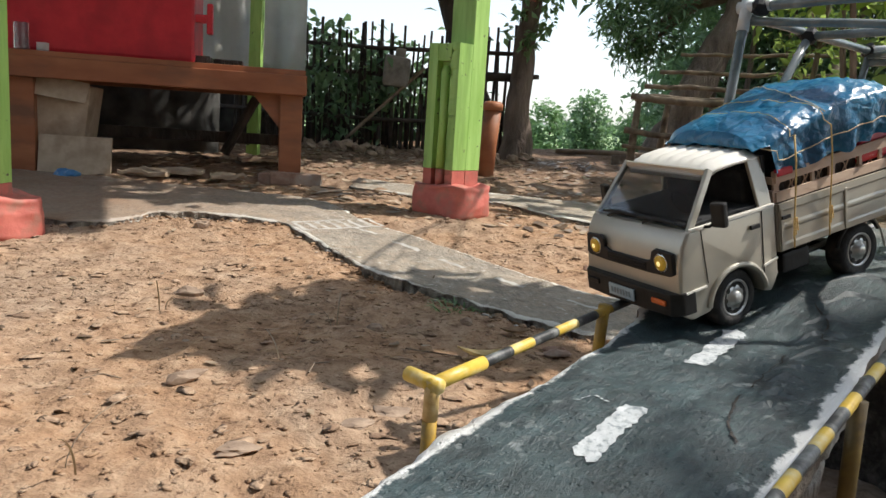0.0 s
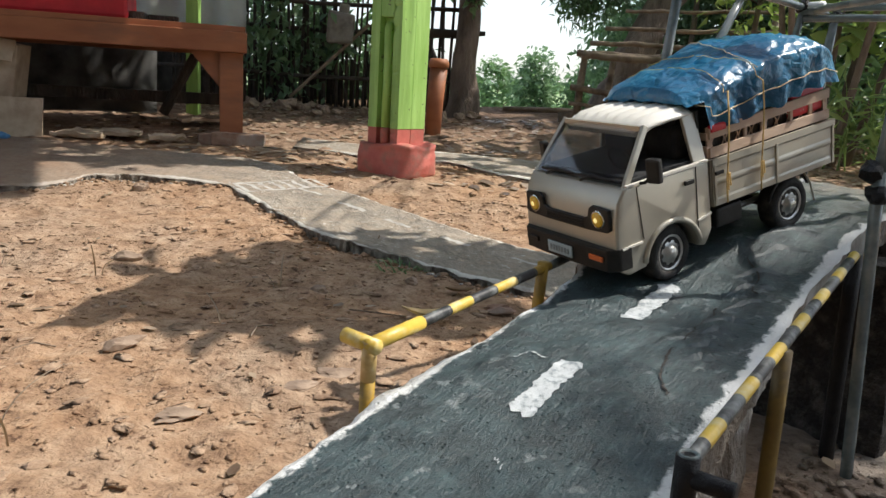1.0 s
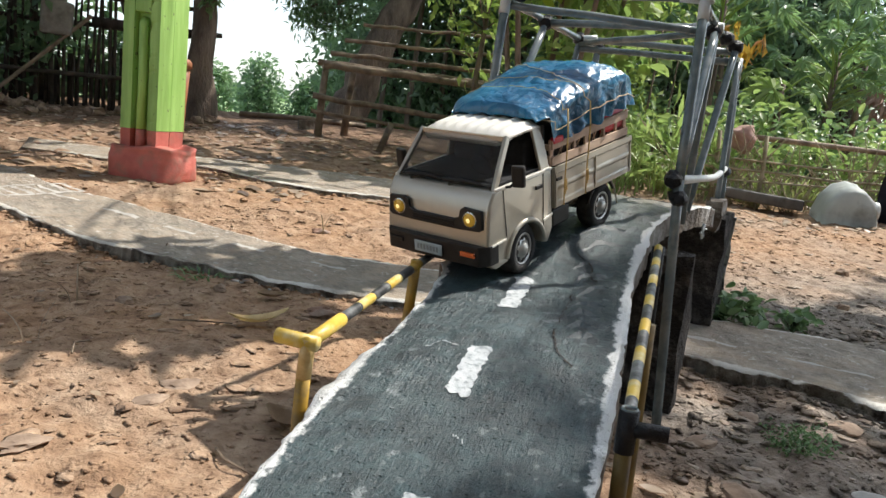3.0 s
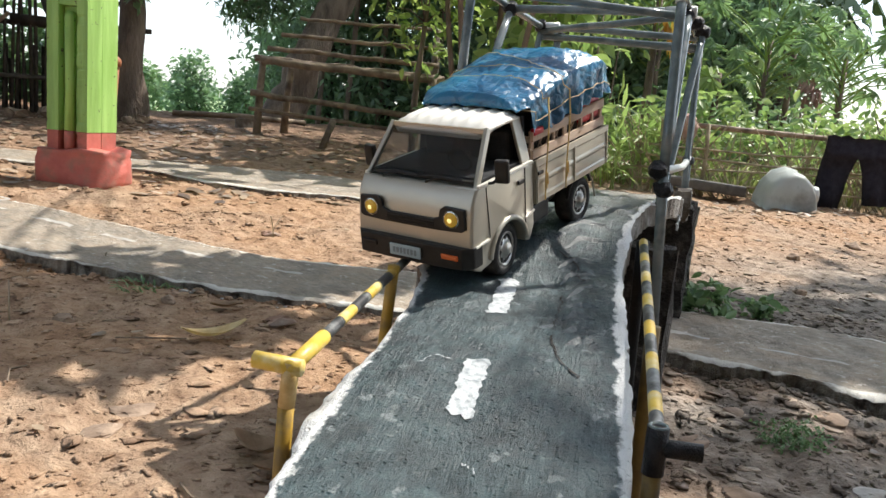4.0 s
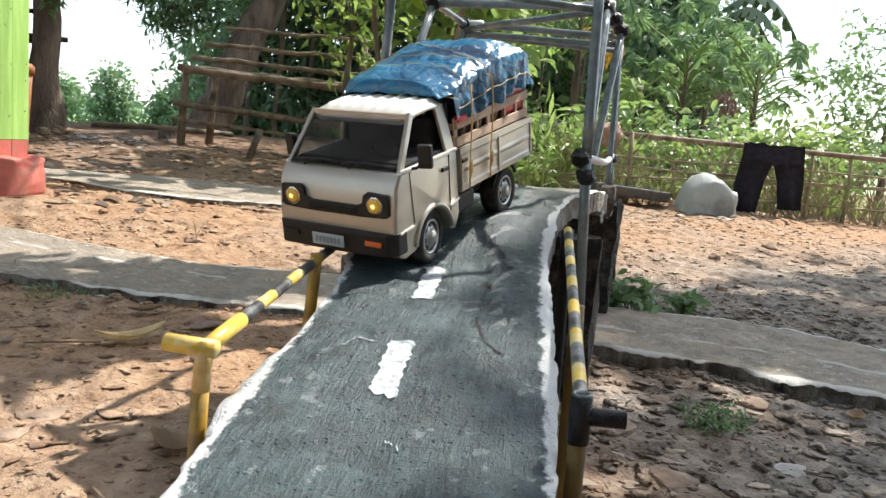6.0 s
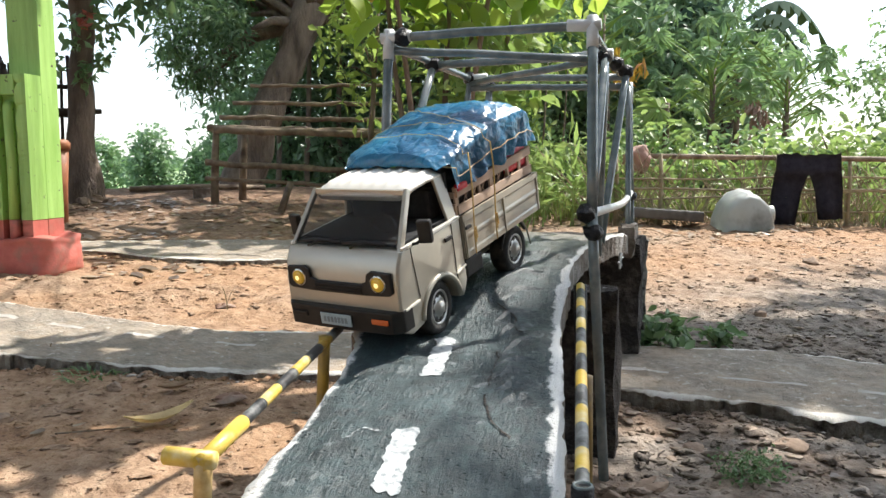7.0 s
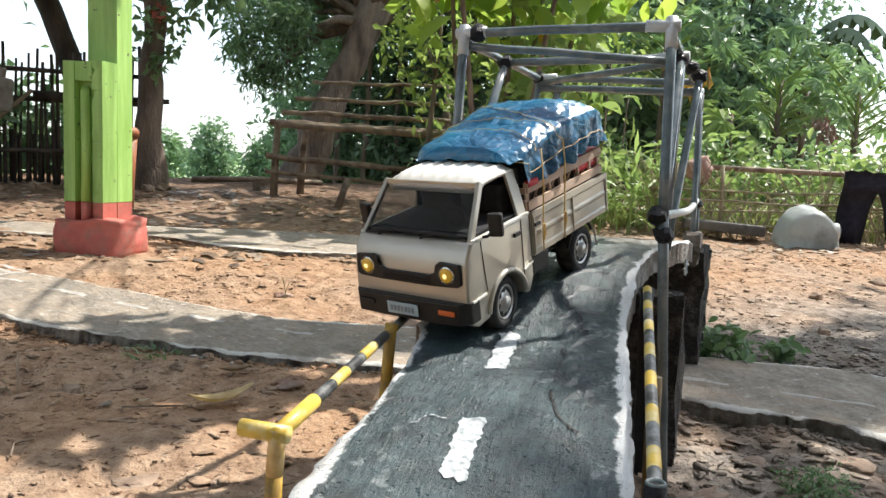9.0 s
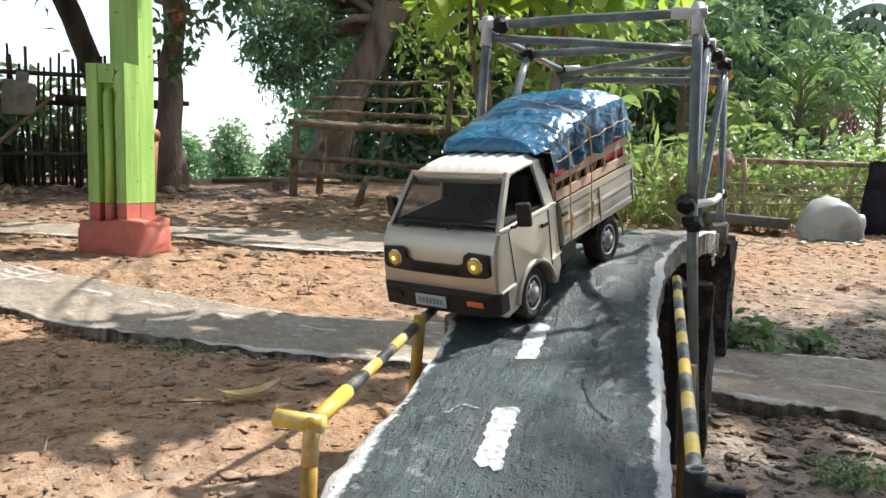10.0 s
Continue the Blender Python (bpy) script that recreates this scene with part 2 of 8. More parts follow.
M["mark_pale"] = surface("chalky_white_line", (0.42, 0.40, 0.36), (0.60, 0.57, 0.52), 50, 0.85, stain=(0.34, 0.29, 0.24), stain_scale=25)
M["wall"] = surface("rough_cement_wall", (0.09, 0.075, 0.06), (0.24, 0.20, 0.16), 30, 0.9, bump=0.8, depth=0.006, stain=(0.42, 0.41, 0.38), stain_scale=16)
# near-black, the shade under the bridge put into the cement; cracks use it too
M["dark_stone"] = surface("shade_and_crack_cement", (0.012, 0.010, 0.009), (0.045, 0.037, 0.031), 34, 0.9, bump=1.0, depth=0.010, stain=(0.115, 0.10, 0.088), stain_scale=38)
M["pipe"] = surface("grey_plastic_pipe", (0.095, 0.125, 0.13), (0.175, 0.21, 0.21), 40, 0.16, bump=0.05, stain=(0.22, 0.24, 0.235), stain_scale=20)
M["cream_pipe"] = surface("cream_plastic_socket", (0.52, 0.36, 0.14), (0.66, 0.50, 0.24), 40, 0.45, bump=0.15, stain=(0.42, 0.26, 0.07), stain_scale=35)
M["pipe_pale"] = surface("pale_plastic_coupling", (0.45, 0.47, 0.47), (0.60, 0.62, 0.61), 50, 0.35, bump=0.1)
M["tape"] = surface("black_binding_tape", (0.006, 0.006, 0.007), (0.018, 0.018, 0.020), 90, 0.42, bump=0.5, spec=0.25)
M["yellow"] = surface("yellow_painted_pipe", (0.56, 0.36, 0.03), (0.72, 0.52, 0.10), 40, 0.42, bump=0.15, stain=(0.68, 0.60, 0.36), stain_scale=30)
# darker copy of the yellow, shade put into the paint colour
M["shaded_yellow"] = surface("shaded_yellow_post", (0.34, 0.20, 0.02), (0.50, 0.31, 0.04), 40, 0.5, bump=0.15, stain=(0.22, 0.15, 0.05), stain_scale=35)
# streaked dirty yellow, darkened further for the shade on the right-hand posts
M["olive"] = surface("shade_dirty_yellow_post", (0.085, 0.055, 0.018), (0.24, 0.155, 0.03), 18, 0.6, bump=0.3, stain=(0.05, 0.036, 0.02), stain_scale=22)
M["black"] = surface("black_painted_band", (0.012, 0.013, 0.014), (0.05, 0.05, 0.05), 60, 0.45, bump=0.15, stain=(0.22, 0.23, 0.22), stain_scale=45)
M["green"] = painted_timber("lime_green_paint", (0.24, 0.44, 0.085), (0.38, 0.61, 0.17))
M["coral"] = surface("coral_red_paint", (0.42, 0.10, 0.075), (0.58, 0.17, 0.13), 18, 0.65, bump=0.4, stain=(0.36, 0.15, 0.11), stain_scale=22)
M["orange_wood"] = surface("orange_brown_painted_wood", (0.26, 0.085, 0.035), (0.42, 0.16, 0.07), 10, 0.6, bump=0.35, stain=(0.20, 0.09, 0.05), stain_scale=9, stretch=(0.3, 1, 1))
M["bamboo"] = surface("weathered_bamboo", (0.15, 0.108, 0.075), (0.35, 0.265, 0.185), 14, 0.75, bump=0.4, stain=(0.09, 0.06, 0.042), stain_scale=10)
M["bamboo_dark"] = surface("old_dark_bamboo", (0.03, 0.024, 0.02), (0.095, 0.075, 0.06), 16, 0.85, bump=0.4)
M["bark"] = surface("rough_bark", (0.085, 0.062, 0.048), (0.27, 0.205, 0.16), 14, 0.9, bump=0.9, depth=0.012, stretch=(1, 1, 0.3))
M["bark_dark"] = surface("dark_bark", (0.03, 0.022, 0.018), (0.10, 0.075, 0.06), 16, 0.9, bump=0.9, depth=0.012, stretch=(1, 1, 0.3))
M["leaf_dark"] = foliage("dark_leaves", (0.065, 0.135, 0.085), (0.21, 0.325, 0.18), thin=0.35)
# thicket green lightened and blued to stand in for haze
M["leaf_thicket"] = foliage("blue_green_thicket_leaves", (0.085, 0.160, 0.115), (0.27, 0.40, 0.255), thin=0.46)
M["leaf_banana"] = foliage("dark_banana_leaves", (0.030, 0.060, 0.040), (0.055, 0.10, 0.06), thin=0.06, rough=0.8, spec=0.1)
# bright yellow-green, sunlight put into the leaf colour
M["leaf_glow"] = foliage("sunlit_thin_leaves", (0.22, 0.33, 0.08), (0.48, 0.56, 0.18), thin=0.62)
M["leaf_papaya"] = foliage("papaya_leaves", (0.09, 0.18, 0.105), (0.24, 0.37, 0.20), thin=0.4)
# lit copy of the papaya leaves, the sun painted into a paler green
M["leaf_sunny"] = foliage("sunlit_papaya_leaves", (0.15, 0.26, 0.14), (0.33, 0.47, 0.25), thin=0.45)
M["leaf_mid"] = foliage("green_leaves", (0.095, 0.185, 0.095), (0.27, 0.40, 0.20), thin=0.4)
M["leaf_light"] = foliage("yellow_green_leaves", (0.18, 0.28, 0.09), (0.42, 0.52, 0.20), thin=0.45)
M["leaf_bright"] = foliage("bright_broad_leaves", (0.20, 0.34, 0.04), (0.48, 0.60, 0.09), thin=0.6)
# paler, greyer green: distance haze put into the leaf colour
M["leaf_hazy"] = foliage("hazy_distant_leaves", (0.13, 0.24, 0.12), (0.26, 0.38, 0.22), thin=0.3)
M["leaf_orange"] = foliage("withered_orange_leaves", (0.45, 0.16, 0.02), (0.62, 0.34, 0.05), thin=0.4)
M["dead_leaf"] = foliage("dry_fallen_leaves", (0.11, 0.070, 0.046), (0.47, 0.355, 0.25), thin=0.1)
M["clod"] = surface("pale_dry_clods", (0.27, 0.172, 0.108), (0.52, 0.37, 0.25), 60, 0.95, bump=0.7, depth=0.003, stain=(0.20, 0.125, 0.08), stain_scale=9)
M["pebble"] = surface("soil_clods", (0.17, 0.115, 0.080), (0.42, 0.315, 0.232), 25, 0.95, bump=0.5)


def car_paint():
    m, nt, b = nodes_of("champagne_car_paint")
    w = coords(nt)
    dust = ramp(nt, noisy(nt, w, 60.0, 6.0), [(0.45, (0, 0, 0)), (0.75, (0.5, 0.5, 0.5))])
    col = mixed(nt, dust, (0.42, 0.392, 0.325), (0.47, 0.437, 0.36))
    nt.links.new(col, b.inputs["Base Color"])
    b.inputs["Metallic"].default_value, b.inputs["Roughness"].default_value = 0.48, 0.38
    b.inputs["Coat Weight"].default_value, b.inputs["Coat Roughness"].default_value = 0.25, 0.15
    bumped(nt, b, noisy(nt, w, 900.0, 2.0), 0.04, 0.0005)
    return m


def tarp_material():
    m, nt, b = nodes_of("blue_plastic_tarpaulin")
    w = coords(nt)
    broad = noisy(nt, w, 16.0, 4.0)
    col = ramp(nt, broad, [(0.3, (0.004, 0.070, 0.165)), (0.55, (0.008, 0.145, 0.285)), (0.8, (0.022, 0.25, 0.42))])
    nt.links.new(col, b.inputs["Base Color"])
    b.inputs["Roughness"].default_value = 0.30
    b.inputs["Specular IOR Level"].default_value = 0.55
    b.inputs["Coat Weight"].default_value, b.inputs["Coat Roughness"].default_value = 0.30, 0.24
    crease = add(nt, "TexVoronoi", Scale=52.0, Randomness=1.0)
    crease.feature = "DISTANCE_TO_EDGE"
    warp = add(nt, "VectorMath")
    lean = add(nt, "TexNoise", Scale=30.0, Detail=3.0)
    nt.links.new(w, lean.inputs["Vector"])
    small = add(nt, "VectorMath")
    small.operation = "SCALE"
    small.inputs["Scale"].default_value = 0.03
    nt.links.new(lean.outputs["Color"], small.inputs[0])
    nt.links.new(w, warp.inputs[0])
    nt.links.new(small.outputs[0], warp.inputs[1])
    nt.links.new(warp.outputs[0], crease.inputs["Vector"])
    soft = noisy(nt, w, 120.0, 5.0)
    both = add(nt, "Math")
    nt.links.new(ramp(nt, crease.outputs["Distance"], [(0.0, (0, 0, 0)), (0.35, (1, 1, 1))]), both.inputs[0])
    nt.links.new(soft, both.inputs[1])
    bumped(nt, b, both.outputs[0], 0.55, 0.0028)
    return m


def glass_material(name, tint, through=0.5, rough=0.03, spec=0.5):
    m, nt, b = nodes_of(name)
    b.inputs["Base Color"].default_value = (*tint, 1)
    b.inputs["Roughness"].default_value = rough
    b.inputs["Transmission Weight"].default_value = through
    b.inputs["IOR"].default_value = 1.45
    b.inputs["Specular IOR Level"].default_value = spec
    return m


def lamp_glow(name, colour, strength):
    m, nt, b = nodes_of(name)
    b.inputs["Base Color"].default_value = (*colour, 1)
    b.inputs["Roughness"].default_value = 0.15
    b.inputs["Emission Color"].default_value = (*colour, 1)
    b.inputs["Emission Strength"].default_value = strength
    return m


M["paint"] = car_paint()
M["roof_paint"] = surface("cream_roof_paint", (0.76, 0.725, 0.645), (0.83, 0.80, 0.72), 50, 0.36, bump=0.05, coat=0.2)
M["tarp"] = tarp_material()
M["windscreen"] = glass_material("dusty_dark_glass", (0.60, 0.63, 0.64), 0.97, 0.03, 0.5)
M["lens"] = lamp_glow("lit_yellow_lens", (0.50, 0.30, 0.035), 0.13)
M["bulb"] = lamp_glow("lit_headlamp_bulb", (0.95, 0.74, 0.28), 0.6)
M["lens_rim"] = surface("chrome_ring", (0.5, 0.48, 0.42), (0.6, 0.58, 0.5), 50, 0.2, metal=0.9, bump=0)
M["amber"] = surface("amber_plastic", (0.55, 0.10, 0.02), (0.65, 0.14, 0.03), 50, 0.25, bump=0)
M["rubber"] = surface("black_rubber", (0.010, 0.010, 0.010), (0.026, 0.025, 0.023), 120, 0.75, bump=0.4, stain=(0.06, 0.055, 0.05), stain_scale=60)
M["plastic"] = surface("black_plastic_trim", (0.010, 0.009, 0.008), (0.022, 0.020, 0.018), 90, 0.5, bump=0.1, spec=0.3)
M["inside"] = surface("dark_cab_interior", (0.020, 0.021, 0.023), (0.045, 0.046, 0.048), 60, 0.85, spec=0.2, bump=0.1)
M["rim"] = surface("silver_wheel_rim", (0.42, 0.41, 0.39), (0.55, 0.54, 0.51), 70, 0.32, metal=0.75, bump=0.05)
M["plate"] = surface("pale_blue_number_plate", (0.30, 0.39, 0.43), (0.38, 0.47, 0.51), 60, 0.5, bump=0)
M["ink"] = surface("faded_ink", (0.16, 0.20, 0.22), (0.22, 0.26, 0.28), 60, 0.6, bump=0)
M["crate_wood"] = surface("pinkish_raw_wood", (0.50, 0.34, 0.24), (0.66, 0.50, 0.38), 40, 0.7, bump=0.3, stretch=(0.25, 1, 1))
M["carton"] = surface("brown_cardboard", (0.40, 0.30, 0.205), (0.54, 0.42, 0.30), 20, 0.85, bump=0.2, stain=(0.30, 0.21, 0.14), stain_scale=7)
M["twine"] = surface("straw_yellow_twine", (0.62, 0.47, 0.26), (0.78, 0.64, 0.42), 300, 0.8, bump=0.4)
M["rope"] = surface("yellow_nylon_twine", (0.66, 0.44, 0.15), (0.82, 0.60, 0.26), 300, 0.7, bump=0.4)
M["wattle"] = surface("sun_bleached_sticks", (0.20, 0.165, 0.10), (0.42, 0.355, 0.235), 20, 0.85, bump=0.4)
M["red"] = surface("red_plastic", (0.52, 0.018, 0.032), (0.64, 0.035, 0.045), 14, 0.45, bump=0.1, stain=(0.42, 0.02, 0.03), stain_scale=5)
M["sheet"] = surface("grubby_white_sheet", (0.78, 0.78, 0.74), (0.88, 0.88, 0.84), 9, 0.8, bump=0.3, stain=(0.62, 0.61, 0.57), stain_scale=8)
sheet_tree = M["sheet"].node_tree
glow_through = sheet_tree.nodes.new("ShaderNodeBsdfTranslucent")
glow_through.inputs[0].default_value = (0.92, 0.92, 0.88, 1)
sheet_mix = sheet_tree.nodes.new("ShaderNodeMixShader")
sheet_mix.inputs[0].default_value = 0.68
sheet_tree.links.new(sheet_tree.nodes["Principled BSDF"].outputs[0], sheet_mix.inputs[1])
sheet_tree.links.new(glow_through.outputs[0], sheet_mix.inputs[2])
sheet_tree.links.new(sheet_mix.outputs[0], sheet_tree.nodes["Material Output"].inputs[0])
M["sheet_dark"] = surface("grey_dirty_tarpaulin", (0.07, 0.068, 0.062), (0.16, 0.155, 0.145), 9, 0.75, bump=0.3, stain=(0.04, 0.038, 0.035), stain_scale=5)
M["tub"] = surface("pale_grey_plastic_tub", (0.58, 0.62, 0.60), (0.68, 0.72, 0.70), 8, 0.5, bump=0.08, stain=(0.38, 0.40, 0.38), stain_scale=6)
M["navy"] = surface("navy_cotton_cloth", (0.022, 0.022, 0.036), (0.048, 0.047, 0.068), 40, 0.9, bump=0.5)
M["rag"] = surface("dusty_pink_rag", (0.30, 0.18, 0.15), (0.44, 0.29, 0.25), 24, 0.9, bump=0.5)
M["brick"] = surface("weathered_brick", (0.20, 0.11, 0.075), (0.38, 0.24, 0.17), 25, 0.9, bump=0.6, stain=(0.36, 0.30, 0.25), stain_scale=14)
M["blue_bag"] = surface("blue_plastic_bag", (0.05, 0.17, 0.38), (0.10, 0.28, 0.52), 30, 0.35, bump=0.4)
M["trowel"] = surface("lip_of_road_paint", (0.020, 0.033, 0.036), (0.072, 0.098, 0.102), 90, 0.4, bump=0.5, depth=0.002)
M["jerrycan"] = surface("weathered_plastic_can", (0.22, 0.205, 0.18), (0.34, 0.32, 0.285), 14, 0.7, bump=0.3, stain=(0.16, 0.14, 0.12), stain_scale=9)
M["plaster"] = surface("weathered_plaster", (0.22, 0.20, 0.165), (0.36, 0.33, 0.28), 12, 0.9, bump=0.4, stain=(0.14, 0.12, 0.10), stain_scale=2)
M["daub"] = surface("chipped_white_daub", (0.40, 0.41, 0.40), (0.66, 0.67, 0.65), 60, 0.85, bump=0.9, depth=0.005, stain=(0.05, 0.045, 0.04), stain_scale=45)
M["broken_edge"] = surface("broken_cement_edge", (0.24, 0.205, 0.165), (0.50, 0.46, 0.39), 60, 0.95, bump=1.0, depth=0.010, stain=(0.05, 0.034, 0.024), stain_scale=22)

M["leaf_pale"] = foliage("dry_yellow_green_grass", (0.22, 0.26, 0.09), (0.44, 0.46, 0.20), thin=0.4)

# ---- building helpers ----
def finish(bm, smooth=False):
    bmesh.ops.recalc_face_normals(bm, faces=bm.faces)
    if smooth:
        for f in bm.faces:
            f.smooth = True
    return bm


def mesh_of(name, bm, material, smooth=False):
    finish(bm, smooth)
    me = bpy.data.meshes.new(name)
    bm.to_mesh(me)
    bm.free()
    for m in material if isinstance(material, (list, tuple)) else [material]:
        me.materials.append(m)
    return me


def thing(name, label, category, bm=None, material=None, group="", kind="", at=None, smooth=False):
    """A top-level thing: a mesh, or an Empty at its base."""
    ob = new(name, mesh_of(name, bm, material, smooth) if bm else None)
    if at is not None:
        ob.matrix_world = at
    return tagged(ob, label, category, group, kind)


def part(name, bm, material, parent, label="", smooth=False, at=None):
    ob = new(name, mesh_of(name, bm, material, smooth))
    ob.parent = parent
    if at is not None:
        ob.matrix_local = at
    if label:
        tagged(ob, label)
    return ob


def raw(name, verts, faces, material, smooth=False):
    me = bpy.data.meshes.new(name)
    me.from_pydata([tuple(v) for v in verts], [], faces)
    me.materials.append(material)
    if smooth:
        me.polygons.foreach_set("use_smooth", [True] * len(me.polygons))
    return me


def box(bm, size, at=(0, 0, 0), turn=None, bevel=0.0, taper=1.0):
    m = Matrix.Translation(at) @ (turn.to_4x4() if turn else Matrix())
    made = bmesh.ops.create_cube(bm, size=1, matrix=Matrix())["verts"]
    for v in made:
        k = taper if v.co.z > 0 else 1.0
        v.co = m @ Vector((v.co.x * size[0] * k, v.co.y * size[1] * k, v.co.z * size[2]))
    if bevel:
        edges = list({e for v in made for e in v.link_edges})
        bmesh.ops.bevel(bm, geom=edges, offset=bevel, segments=2, profile=0.6, affect="EDGES")
    return bm


def tube(bm, path, radii, sides=10, cap=True):
    """A round tube along a list of points; radii is one number or one for each point."""
    pts = [Vector(p) for p in path]
    rr = radii if isinstance(radii, (list, tuple)) else [radii] * len(pts)
    rings, up = [], None
    for i, p in enumerate(pts):
        d = (pts[min(i + 1, len(pts) - 1)] - pts[max(i - 1, 0)]).normalized()
        if up is None:
            up = d.orthogonal().normalized()
        up = (up - d * up.dot(d)).normalized()
        side = d.cross(up)
        rings.append([bm.verts.new(p + (up * math.cos(a) + side * math.sin(a)) * rr[i])
                      for a in (2 * math.pi * k / sides for k in range(sides))])
    for a, b in zip(rings, rings[1:]):
        for k in range(sides):
            bm.faces.new((a[k], a[(k + 1) % sides], b[(k + 1) % sides], b[k]))
    if cap:
        bm.faces.new(rings[0][::-1])
        bm.faces.new(rings[-1])
    return bm


def prism(bm, outline, depth, at=None):
    """An outline of (x, z) pairs pushed along y from -depth/2 to depth/2."""
    m = at or Matrix()
    a = [bm.verts.new(m @ Vector((x, -depth / 2, z))) for x, z in outline]
    b = [bm.verts.new(m @ Vector((x, depth / 2, z))) for x, z in outline]
    bm.faces.new(a)
    bm.faces.new(b[::-1])
    for i in range(len(a)):
        j = (i + 1) % len(a)
        bm.faces.new((a[i], b[i], b[j], a[j]))
    return bm


def roughen(bm, amount, scale, seed=0.0):
    for v in bm.verts:
        v.co += noise.noise_vector(v.co * scale + Vector((seed, seed * 1.7, 0))) * amount


LATTICE = np.random.RandomState(7).rand(256, 256)


def vnoise(x, y):
    """Smooth value noise on arrays."""
    xi, yi = np.floor(x).astype(int), np.floor(y).astype(int)
    fx, fy = x - xi, y - yi
    fx, fy = fx * fx * (3 - 2 * fx), fy * fy * (3 - 2 * fy)
    g = lambda i, j: LATTICE[i % 256, j % 256]
    return ((g(xi, yi) * (1 - fx) + g(xi + 1, yi) * fx) * (1 - fy) + (g(xi, yi + 1) * (1 - fx) + g(xi + 1, yi + 1) * fx) * fy) - 0.5


def base_height(x, y):
    """The lie of the yard: level by the bridge, rising to the house and trees, falling to the fields behind."""
    x, y = np.asarray(x, float), np.asarray(y, float)
    k = y - 1.35
    rise = 0.06 * 0.15 * np.logaddexp(0, k / 0.15)
    drop = np.clip((y - 5.2) / 1.2, 0, 1)
    drop = drop * drop * (3 - 2 * drop)
    z = rise * (1 - drop) + drop * (-0.25)
    out = np.clip((x - 4.6) / 2.0, 0, 1)
    return z * (1 - out)


def ground_height(x, y):
    x, y = np.asarray(x, float), np.asarray(y, float)
    near = np.clip(1.6 - np.hypot(x - 0.4, y - 1.5) / 5, 0.0, 1.0)
    lumps = 0.020 * vnoise(x * 2.3 + 9, y * 2.3) + 0.012 * vnoise(x * 9, y * 9 + 3) + 0.011 * vnoise(x * 25 + 5, y * 25) + 0.0055 * vnoise(x * 62, y * 62)
    lumps = lumps + 0.016 * np.clip(vnoise(x * 13 + 40, y * 17) - 0.12, 0, 1)
    return base_height(x, y) + lumps * near - 0.004


def gz(x, y):
    return float(ground_height(x, y))


def spline(points, n):
    """A smooth line through points, n steps to a stretch."""
    p = [np.array(q, float) for q in points]
    p = [2 * p[0] - p[1]] + p + [2 * p[-1] - p[-2]]
    out = []
    for i in range(1, len(p) - 2):
        for t in np.arange(n) / n:
            a, b, c, d = p[i - 1:i + 3]
            out.append(0.5 * (2 * b + (c - a) * t + (2 * a - 5 * b + 4 * c - d) * t * t + (3 * b - a - 3 * c + d) * t ** 3))
    return np.array(out + [p[-2]])

# ---- ground, mini roads, bridge ----
def axis_steps(lo, hi, fine_lo, fine_hi, step, mid, far):
    core = np.arange(fine_lo, fine_hi, step)
    right = np.concatenate([np.arange(fine_hi, hi, mid), hi * np.geomspace(1, far / hi, 26)])
    left_mid = np.arange(lo, fine_lo, mid)
    left = -np.geomspace(1, far, 26)[::-1] + lo + 0.95
    return np.concatenate([left[left < lo], left_mid, core, right])


def build_ground():
    xs = axis_steps(-3.2, 4.6, -1.3, 2.9, 0.011, 0.05, 500)
    ys = axis_steps(-1.5, 6.6, 0.45, 3.3, 0.012, 0.045, 700)
    X, Y = np.meshgrid(xs, ys)
    Z = ground_height(X, Y)
    nx, ny = len(xs), len(ys)
    verts = np.stack([X, Y, Z], -1).reshape(-1, 3)
    i = np.arange(nx * ny).reshape(ny, nx)
    quads = np.stack([i[:-1, :-1], i[:-1, 1:], i[1:, 1:], i[1:, :-1]], -1).reshape(-1, 4)
    me = bpy.data.meshes.new("ground")
    me.vertices.add(len(verts))
    me.vertices.foreach_set("co", verts.ravel())
    me.loops.add(quads.size)
    me.loops.foreach_set("vertex_index", quads.ravel())
    me.polygons.add(len(quads))
    me.polygons.foreach_set("loop_start", np.arange(len(quads)) * 4)
    me.polygons.foreach_set("use_smooth", np.ones(len(quads), bool))
    me.update(calc_edges=True)
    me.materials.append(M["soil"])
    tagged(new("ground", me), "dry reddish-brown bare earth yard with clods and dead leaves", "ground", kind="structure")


build_ground()


